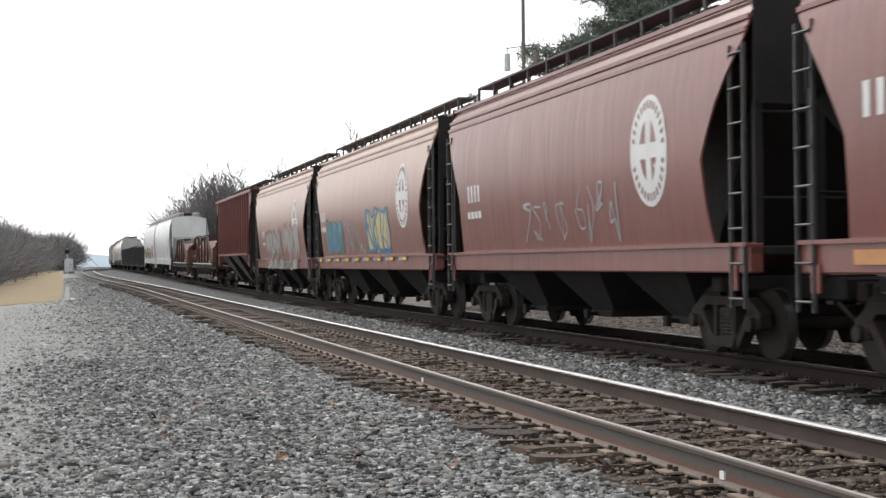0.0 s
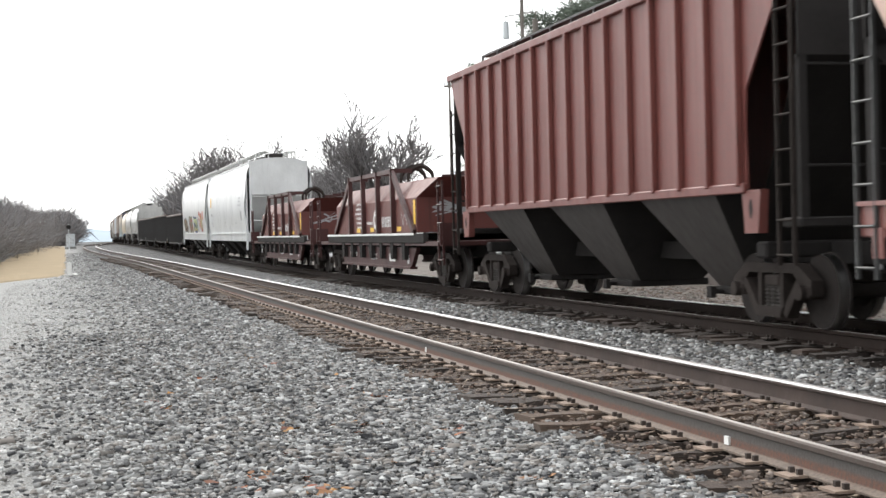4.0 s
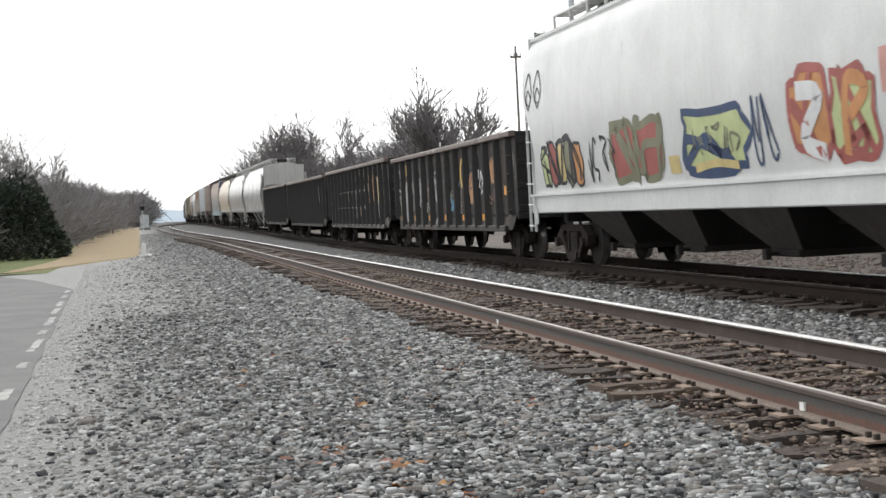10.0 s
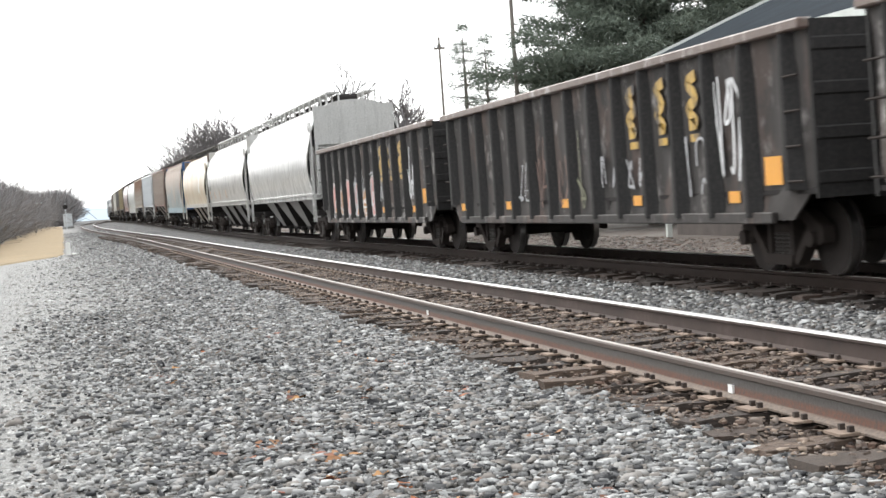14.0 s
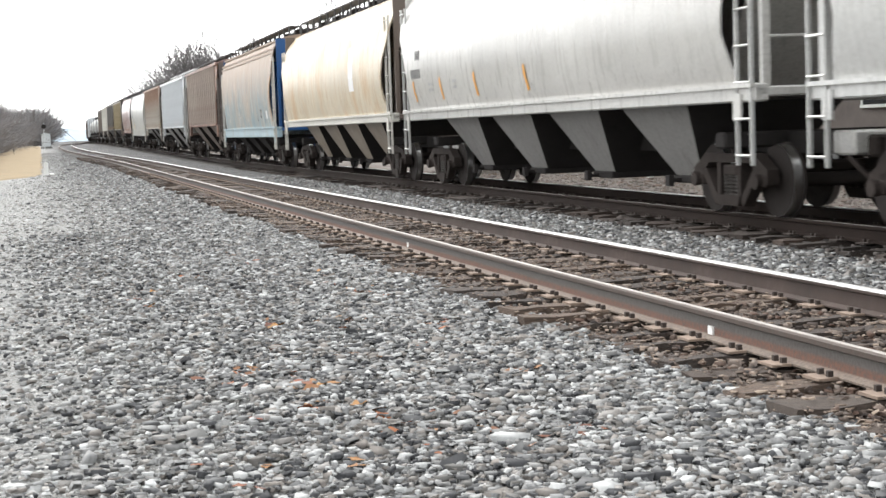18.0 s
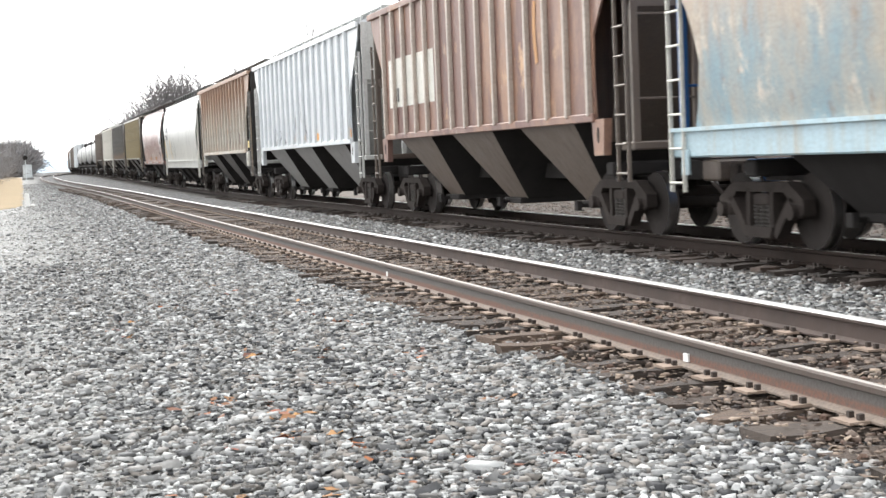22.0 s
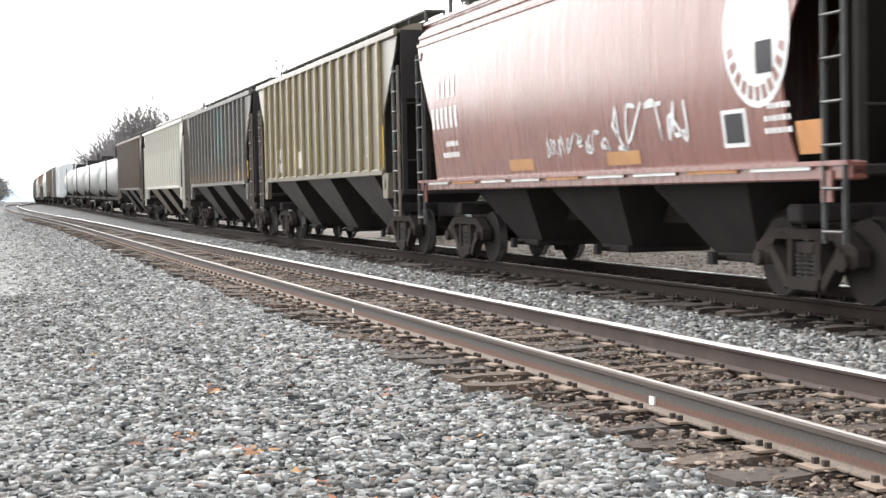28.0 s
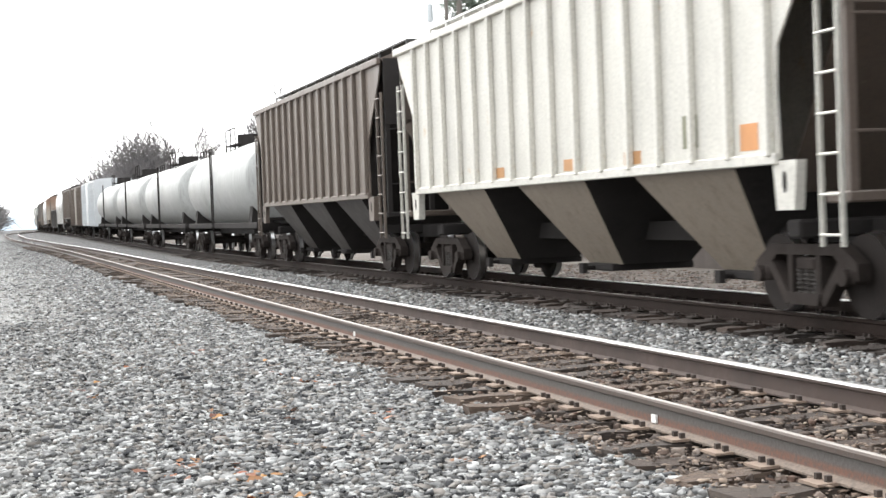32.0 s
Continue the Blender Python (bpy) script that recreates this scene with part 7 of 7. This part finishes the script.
def build_pole(x, y, h, lamps, arm=1.0):
    p = thing("lamp_pole" if lamps else "utility_pole", "tall thin pole with two hanging lamps" if lamps else "weathered wooden utility pole", "pole")
    p.location = (aside(x, y), y, -0.3)
    bm = bmesh.new()
    rod(bm, (0, 0, 0), (0, 0, h), 0.1, 8, 0.06)
    part("shaft", bm, M["pole"], p)
    if lamps:
        bm = bmesh.new()
        rod(bm, (-0.65, 0, 9.55), (0.6, 0, 9.75), 0.02, 5)
        part("cross_arm", bm, M["pole"], p)
        for s, dz in ((-0.62, 8.85), (0.5, 8.95)):
            bm = bmesh.new()
            bmesh.ops.create_cone(bm, cap_ends=True, segments=10, radius1=0.12, radius2=0.1, depth=0.62, matrix=Matrix.Translation((s, 0, dz + 0.2)))
            rod(bm, (s, 0, dz + 0.5), (s, 0, dz + 0.75), 0.02, 4)
            part("lamp_head", bm, M["pole"] if s > 0 else M["cabinet"], p)
    else:
        bm = bmesh.new()
        box(bm, -0.9 * arm, 0.9 * arm, -0.05, 0.05, h - 0.7, h - 0.58)
        part("cross_arm", bm, M["pole"], p)
        for k in (-0.8, -0.3, 0.3, 0.8):
            bm = bmesh.new()
            rod(bm, (k * arm, 0, h - 0.58), (k * arm, 0, h - 0.42), 0.04, 6)
            part("insulator", bm, M["cabinet"], p)


build_pole(16.9, 52.0, 13.0, True)
build_pole(-0.9, 171.5, 4.6, False)


def grow(rng, p, d, length, r, depth, trunk, twigs, spread, minr):
    """One limb, and the limbs that leave it."""
    segs = 3 if depth > 2 else 2
    for i in range(segs):
        q = p + d * (length / segs)
        r2 = max(minr, r * (0.86 if i < segs - 1 else 0.74))
        rod(trunk if depth > 3 else twigs, p, q, r, 6 if depth > 3 else 3, r2)
        p, r = q, r2
        d = (d + Vector((rng.uniform(-0.2, 0.2), rng.uniform(-0.2, 0.2), rng.uniform(-0.04, 0.14)))).normalized()
        if depth > 0 and i >= 0:
            for _ in range(rng.choice((1, 2, 2)) if depth < 5 else 2):
                k = Vector((rng.uniform(-1, 1), rng.uniform(-1, 1), rng.uniform(-0.1, 0.8))).normalized()
                grow(rng, p, (d * (1 - spread) + k * spread).normalized(), length * rng.uniform(0.58, 0.78), max(minr, r * 0.62), depth - 1, trunk, twigs, spread, minr)


def bare_tree(seed, h, spread=0.55, depth=5, minr=0.014, label="leafless deciduous tree with a twiggy crown"):
    rng = random.Random(seed)
    t = thing("bare_tree", label, "tree", "bare trees")
    a, b = bmesh.new(), bmesh.new()
    grow(rng, Vector((0, 0, -0.3)), Vector((0, 0, 1)), h * 0.42, h * 0.022, depth, a, b, spread, minr)
    part("trunk", a, M["bark"], t)
    part("crown", b, M["twig"], t)
    return t


def blades(name, pts, dirs, length, width, material, rng):
    """Thin needles or stems: from points along directions, as one mesh."""
    n = len(pts)
    up = rng.normal(0, 1, (n, 3))
    side = np.cross(dirs, up)
    side /= np.linalg.norm(side, axis=1)[:, None] + 1e-9
    w = (np.broadcast_to(width, (n,)))[:, None] / 2
    L = (np.broadcast_to(length, (n,)))[:, None]
    co = np.stack([pts - side * w, pts + side * w, pts + dirs * L + side * w * 0.5, pts + dirs * L - side * w * 0.5], 1)
    me = bpy.data.meshes.new(name)
    me.from_pydata(co.reshape(-1, 3), [], [tuple(range(4 * i, 4 * i + 4)) for i in range(n)])
    me.materials.append(material)
    return me


def unit(v):
    return v / (np.linalg.norm(v, axis=-1, keepdims=True) + 1e-9)


def conifer(seed, h, reach, low, whorls, label, dense=1.0, blade=0.2, width=0.035):
    """A pine: whorls of limbs that dip and lift, each with soft flat plumes of needles."""
    rng = np.random.default_rng(seed)
    t = thing("pine_tree", label, "tree", "evergreen trees")
    bm = bmesh.new()
    rod(bm, (0, 0, -0.3), (0, 0, h * 0.6), h * 0.02, 8, h * 0.011)
    rod(bm, (0, 0, h * 0.6), (0, 0, h), h * 0.011, 6, 0.015)
    pts, dirs = [], []
    for i in range(whorls):
        f = i / (whorls - 1)
        z = low + (h - low) * f + rng.uniform(-0.2, 0.2)
        rr = reach * (1 - f) ** 0.7 * rng.uniform(0.75, 1.1) + 0.3
        turn = rng.uniform(0, 6.28)
        for k in range(7):
            if rng.random() > 0.88:
                continue
            a = turn + k * 0.9 + rng.uniform(-0.25, 0.25)
            ln = rr * rng.uniform(0.6, 1.1)
            out = np.array([math.cos(a), math.sin(a), 0.0])
            base = np.array([0, 0, z])
            dip = rng.uniform(-0.16, 0.1)
            knee = base + out * ln * 0.55 + np.array([0, 0, dip * ln])
            tip = base + out * ln + np.array([0, 0, (dip + 0.06) * ln])
            rod(bm, base, knee, 0.045 * (1 - f) + 0.014, 4, 0.02)
            rod(bm, knee, tip, 0.02, 3, 0.006)
            m = int(15 * ln * dense) + (8 if dense > 0.3 else 3)
            s = rng.uniform(0.12, 1.04, m) ** 0.7
            c = np.where((s < 0.55)[:, None], base + (knee - base) * (s / 0.55)[:, None], knee + (tip - knee) * ((s - 0.55) / 0.45)[:, None])
            across = np.array([-out[1], out[0], 0.0])
            c = c + across * (rng.normal(0, 0.2, m) * (0.5 + ln * 0.22))[:, None] + rng.normal(0, 0.07, (m, 3))
            per = 16
            p = np.repeat(c, per, 0) + rng.normal(0, 1, (m * per, 3)) * np.array([0.2, 0.2, 0.15])
            d = unit(out * 0.55 + rng.normal(0, 0.6, (m * per, 3)) + np.array([0, 0, 0.12]))
            pts.append(p)
            dirs.append(d)
    part("trunk", bm, M["bark"], t)
    pts, dirs = np.concatenate(pts), np.concatenate(dirs)
    part("crown", blades("crown", pts, dirs, blade * rng.uniform(0.6, 1.2, len(pts)), width, M["needle"], rng), None, t, "dark green needles in soft layered plumes")
    return t


def stand(t, x, y, turn=0.0, size=1.0):
    t.matrix_basis = pose(aside(x, y), y, ground_height(x) - 0.02, 0, 0, turn) @ Matrix.Diagonal((size, size, size * 1.03, 1))
    return t


stand(conifer(1, 14.8, 6.6, 2.0, 34, "large dense dark green pine behind the train", 1.35, 0.24, 0.036), 21.9, 51.9)
stand(conifer(2, 11.0, 4.0, 2.0, 15, "dark green pine beside the larger one", 1.2, 0.22, 0.045), 26.9, 54.1)
BARE = [bare_tree(11, 10.0, 0.55, 5, 0.02), bare_tree(12, 9.0, 0.55, 5, 0.02), bare_tree(13, 9.5, 0.45, 5, 0.016), bare_tree(14, 9.0, 0.55, 5, 0.02)]
stand(BARE[0], 13.9, 135, 0.0, 0.96)
stand(BARE[1], 16.8, 138, 40.0, 1.14)
stand(BARE[3], 19.6, 133, 80.0, 1.0)
ROUND = bare_tree(31, 8.4, 0.42, 5, 0.026, "densely branched leafless tree with a rounded crown")
stand(ROUND, 18.95, 85, 0.0, 1.0)
stand(conifer(5, 10.9, 1.5, 2.5, 15, "thin sparse conifer against the sky", 0.12, 0.2, 0.03), 24.5, 85)
stand(conifer(6, 10.2, 1.7, 2.5, 13, "sparse conifer beside a taller thin one", 0.12, 0.2, 0.03), 26.0, 85.6)
stand(BARE[2], 15.4, 86, 0.0, 0.6)
build_pole(22.8, 84, 10.9, False, 0.35)


def again(k, x, y, turn, size):
    return copy_thing(BARE[k], pose(aside(x, y), y, ground_height(x) - 0.02, 0, 0, turn) @ Matrix.Diagonal((size, size, size * 1.06, 1)))


rng_t = random.Random(5)
for i in range(22):
    y = 95.7 + i * 5.4
    again(i % 4, 18.5 + i * 0.6 + rng_t.uniform(-2, 2.5), y, rng_t.uniform(0, 360), rng_t.uniform(0.6, 0.85))
for i in range(26):
    y = 77.6 + i * 8.1
    again(i % 4, -8.6 + i * 0.27 + rng_t.uniform(-2.2, 0.8), y, rng_t.uniform(0, 360), rng_t.uniform(0.55, 0.78))
for x, y, s in ((-5.6, 56, 0.32), (-7.4, 59.6, 0.4), (-8.6, 74, 0.6), (-6.5, 83, 0.55)):
    again(rng_t.randrange(4), x, y, rng_t.uniform(0, 360), s)


def brush(name, label, n, x0, x1, y0, y1, h0, h1, seed, drift=0.0, width=0.03):
    """A thicket of bare stems that fan out from the ground."""
    rng = np.random.default_rng(seed)
    clumps = n // 60
    cy = rng.uniform(y0, y1, clumps)
    cx = aside(rng.uniform(x0, x1, clumps) + drift * (cy - y0), cy)
    ch = rng.uniform(h0, h1, clumps) + 0.4
    k = rng.integers(0, clumps, n)
    d = unit(rng.normal(0, 1, (n, 3)) * np.array([0.55, 0.55, 0.2]) + np.array([0, 0, 1.0]))
    s = rng.uniform(0, 0.75, n)
    p = np.stack([cx[k], cy[k], np.interp(cy[k], RISE_Y, RISE_Z) - 0.3], 1) + rng.normal(0, 0.35, (n, 3)) * np.array([1, 1, 0]) + d * (s * ch[k])[:, None]
    d2 = unit(d + rng.normal(0, 0.45, (n, 3)))
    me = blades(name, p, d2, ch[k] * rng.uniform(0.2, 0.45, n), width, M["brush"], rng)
    tagged(new(name, me), label, "brush", kind="stuff")


brush("brush_thicket", "tangle of bare brown-grey brush beyond the verge", 70000, -13, -4.4, 84.8, 189.5, 2.6, 5.4, 3, 0.0277)
brush("brush_thicket", "bare brown brush behind the asphalt", 9000, -14, -7.5, 57.8, 77.6, 1.6, 3.4, 4)
brush("far_brush", "far bare brush along the line", 20000, -8, 0.2, 185, 379, 3.5, 7.0, 5, 0.0089)
brush("far_brush", "far bare brush beyond the train", 30000, 16, 34, 90.3, 298, 2.5, 6.0, 6, 0.0332)
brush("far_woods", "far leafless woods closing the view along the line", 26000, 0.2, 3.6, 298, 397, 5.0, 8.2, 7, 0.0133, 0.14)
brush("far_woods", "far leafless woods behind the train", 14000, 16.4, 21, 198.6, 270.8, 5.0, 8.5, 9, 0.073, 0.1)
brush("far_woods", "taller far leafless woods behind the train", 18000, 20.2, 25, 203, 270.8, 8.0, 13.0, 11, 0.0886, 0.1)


def evergreen_bush(x, y, h, r):
    rng = np.random.default_rng(8)
    t = thing("evergreen_bush", "large rounded dark evergreen bush on the verge", "bush")
    bm = bmesh.new()
    rod(bm, (0, 0, -0.1), (0, 0, h * 0.8), 0.12, 6, 0.03)
    part("stem", bm, M["bark"], t)
    n = 9000
    d = unit(rng.normal(0, 1, (n, 3)))
    d[:, 2] = np.abs(d[:, 2])
    lump = 1 + 0.12 * np.sin(d[:, 0] * 5 + 1) * np.cos(d[:, 1] * 6) + 0.08 * np.sin(d[:, 2] * 9)
    p = d * (rng.uniform(0.45, 1, n) ** 0.4 * lump)[:, None] * np.array([r, r, h])
    d2 = unit(d + rng.normal(0, 0.7, (n, 3)))
    part("crown", blades("crown", p, d2, 0.2, 0.1, M["evergreen"], rng), None, t, "dense dark leaves")
    t.location = (x, y, -0.24)


evergreen_bush(-6.4, 81.2, 4.2, 2.6)


def far_hills():
    bm = bmesh.new()
    rng = random.Random(2)
    lo, hi = [], []
    for i in range(61):
        x = -2400 + i * 80
        h = 34 + 10 * math.sin(i * 0.35) + 6 * math.sin(i * 0.9 + 1) + rng.uniform(-1, 1)
        y = 2600 + 60 * math.sin(i * 0.4)
        lo.append(bm.verts.new((x, y - 250, -2)))
        hi.append(bm.verts.new((x, y, h)))
    for i in range(60):
        bm.faces.new((lo[i], lo[i + 1], hi[i + 1], hi[i]))
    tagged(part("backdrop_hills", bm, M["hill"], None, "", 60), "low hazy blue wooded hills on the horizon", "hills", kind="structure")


far_hills()


def build_cabinet(x, y):
    c = thing("signal_cabinet", "pale grey metal signal cabinet beside the track", "cabinet")
    c.location = (x, y, 0.72)
    bm = bmesh.new()
    box(bm, -0.58, 0.58, -0.4, 0.4, 0.15, 1.75, 0.02)
    part("body", bm, M["cabinet"], c)
    bm = bmesh.new()
    prism(bm, [(-0.66, 1.75), (0.66, 1.75), (0.6, 1.83), (0, 1.9), (-0.6, 1.83)], "y", -0.48, 0.48)
    bmesh.ops.recalc_face_normals(bm, faces=bm.faces)
    part("roof", bm, M["cabinet"], c)
    bm = bmesh.new()
    box(bm, -0.5, 0.5, -0.43, -0.4, 0.25, 1.65, 0.01)
    d = part("door", bm, M["cabinet"], c)
    bm = bmesh.new()
    box(bm, 0.34, 0.38, -0.47, -0.43, 0.9, 1.1)
    part("handle", bm, M["truck"], d)
    bm = bmesh.new()
    prism(bm, [(-0.9, -0.4), (0.9, -0.4), (0.7, 0.15), (-0.7, 0.15)], "y", -0.6, 0.6)
    bmesh.ops.recalc_face_normals(bm, faces=bm.faces)
    part("base", bm, M["gravel"], c, "low gravel base")


build_cabinet(0.53, 204)


def build_signal(x, y):
    g = thing("signal_mast", "railway signal mast with a dark round-backed head", "signal")
    g.location = (x, y, 0.5)
    bm = bmesh.new()
    rod(bm, (0, 0, 0), (0, 0, 3.3), 0.07, 8)
    part("mast", bm, M["cabinet"], g)
    bm = bmesh.new()
    bmesh.ops.create_cone(bm, cap_ends=True, segments=16, radius1=0.3, radius2=0.3, depth=0.06, matrix=pose(0, -0.1, 2.9, 90))
    part("backboard", bm, M["under"], g)
    bm = bmesh.new()
    for z in (2.7, 3.08):
        rod(bm, (0, -0.12, z), (0, -0.38, z), 0.1, 10)
    part("lamp_hood", bm, M["under"], g)


build_signal(0.3, 194)


def build_marker(x, y):
    c = thing("marker_post", "short white painted marker post standing in the gravel", "post")
    c.location = (x, y, -0.13)
    bm = bmesh.new()
    box(bm, -0.11, 0.11, -0.11, 0.11, -0.1, 0.6, 0.02)
    part("post", bm, M["post"], c)
    bm = bmesh.new()
    prism(bm, [(-0.11, 0.6), (0.11, 0.6), (0.0, 0.68)], "y", -0.11, 0.11)
    bmesh.ops.recalc_face_normals(bm, faces=bm.faces)
    part("cap", bm, M["post"], c)
    s = thing("white_stone", "flat pale stone lying beside the marker post", "stone")
    s.location = (x + 0.25, y + 0.4, -0.13)
    bm = bmesh.new()
    bmesh.ops.create_icosphere(bm, subdivisions=2, radius=0.11)
    for v in bm.verts:
        v.co = Vector((v.co.x * 1.2, v.co.y, v.co.z * 0.45 + 0.05)) * (1 + 0.1 * noise.noise(v.co * 6))
    part("stone", bm, M["post"], s)


build_marker(0.1, 73.5)

# worn white edge line, broken into stretches
rng_l = random.Random(9)
y = 7.2
edge = thing("edge_line", "worn broken white line along the asphalt edge", "road marking", kind="structure")
while y < 54:
    ln = rng_l.uniform(0.7, 2.6)
    bm = bmesh.new()
    n = 6
    left = [(-1.3 - 0.0217 * max(0, y - 7.2) + rng_l.uniform(-0.015, 0.015), y + ln * i / n) for i in range(n + 1)]
    right = [(-1.18 - 0.0217 * max(0, y - 7.2) + rng_l.uniform(-0.02, 0.015), y + ln * i / n) for i in range(n + 1)]
    ring = left + right[::-1]
    lo = [bm.verts.new((a, b, -0.2)) for a, b in ring]
    hi = [bm.verts.new((a, b, -0.189)) for a, b in ring]
    bm.faces.new(hi)
    for i in range(len(ring)):
        j = (i + 1) % len(ring)
        bm.faces.new((lo[i], lo[j], hi[j], hi[i]))
    bmesh.ops.recalc_face_normals(bm, faces=bm.faces)
    part("line_stretch", bm, M["white_line"], edge)
    y += ln + rng_l.uniform(0.5, 2.4)


def fallen_leaves():
    """Brown and orange leaves caught among the stones, in small drifts."""
    rng = random.Random(12)
    bm = bmesh.new()
    for d in range(44):
        yc = 6.8 + 14.5 * rng.random() ** 1.6
        xc = rng.uniform(0.6, 3.3)
        if d < 5:
            xc, yc = ((2.8, 9.0), (1.5, 8.7), (1.0, 8.75), (2.1, 8.1), (2.5, 10.6))[d]
        for i in range(rng.choice((2, 3, 4, 6))):
            x, y = xc + rng.gauss(0, 0.09), yc + rng.gauss(0, 0.16)
            z = float(np.interp(x, HX, HZ)) + 0.03
            s, a = rng.uniform(0.025, 0.062), rng.uniform(0, 6.28)
            tilt = rng.uniform(-0.5, 0.5)
            ring = []
            for k in range(9):
                t = 2 * math.pi * k / 9
                rr = s * (1 if k % 2 else 0.7)
                ring.append(bm.verts.new((x + rr * math.cos(t + a), y + rr * 0.75 * math.sin(t + a), z + rr * tilt * math.cos(t) + rng.uniform(-0.004, 0.006))))
            bm.faces.new(ring)
    tagged(part("fallen_leaves", bm, M["leaf"]), "orange and brown fallen leaves on the ballast", "leaves", kind="stuff")


fallen_leaves()


def debris(x, y, r):
    bm = bmesh.new()
    bmesh.ops.create_icosphere(bm, subdivisions=2, radius=r)
    for v in bm.verts:
        v.co = Vector((v.co.x * 1.3, v.co.y * 0.8, max(-0.02, v.co.z * 0.6))) * (1 + 0.5 * noise.noise(v.co * 30))
    o = part("dark_clod", bm, M["under"])
    o.location = (x, y, -0.18)
    tagged(o, "small dark clod lying on the gravel", "debris")


debris(0.02, 12.6, 0.07)


# ---- what moves: the train rolls towards the camera along the far track ----
def travelled(t):
    return 12.695 * t + 0.00283 * t * t


def on_line(y):
    s = math.atan(slope(y))
    climb = math.atan((rise(y + 5) - rise(y - 5)) / 10)
    return pose(FAR_X + bend(y), y, RT + rise(y), math.degrees(climb), 0, -math.degrees(s))


def motions():
    times = [0, 1] + list(range(2, 33, 2))
    for car, place in TRAIN:
        walk(car, [(t, on_line(place - travelled(t))) for t in times])
    last = frame(32.0)
    for w, place, y in SPIN:
        rows, turn = [], 0.0
        prev = None
        for f in range(1, last + 1):
            t = (f - 1) / FPS
            u = place - travelled(t)
            if 5.0 < u < 26.0:
                if prev is not None:
                    turn += (prev - u) / 0.457
                prev = u
                rows.append((t, turn))
        if not rows:
            continue
        if rows[0][0] > 0.05:
            rows.insert(0, (0.0, 0.0))
        if rows[-1][0] < 31.95:
            rows.append((32.0, rows[-1][1]))
        walk(w, [(t, pose(0, y, 0.457, math.degrees(a) % 360)) for t, a in rows])


motions()
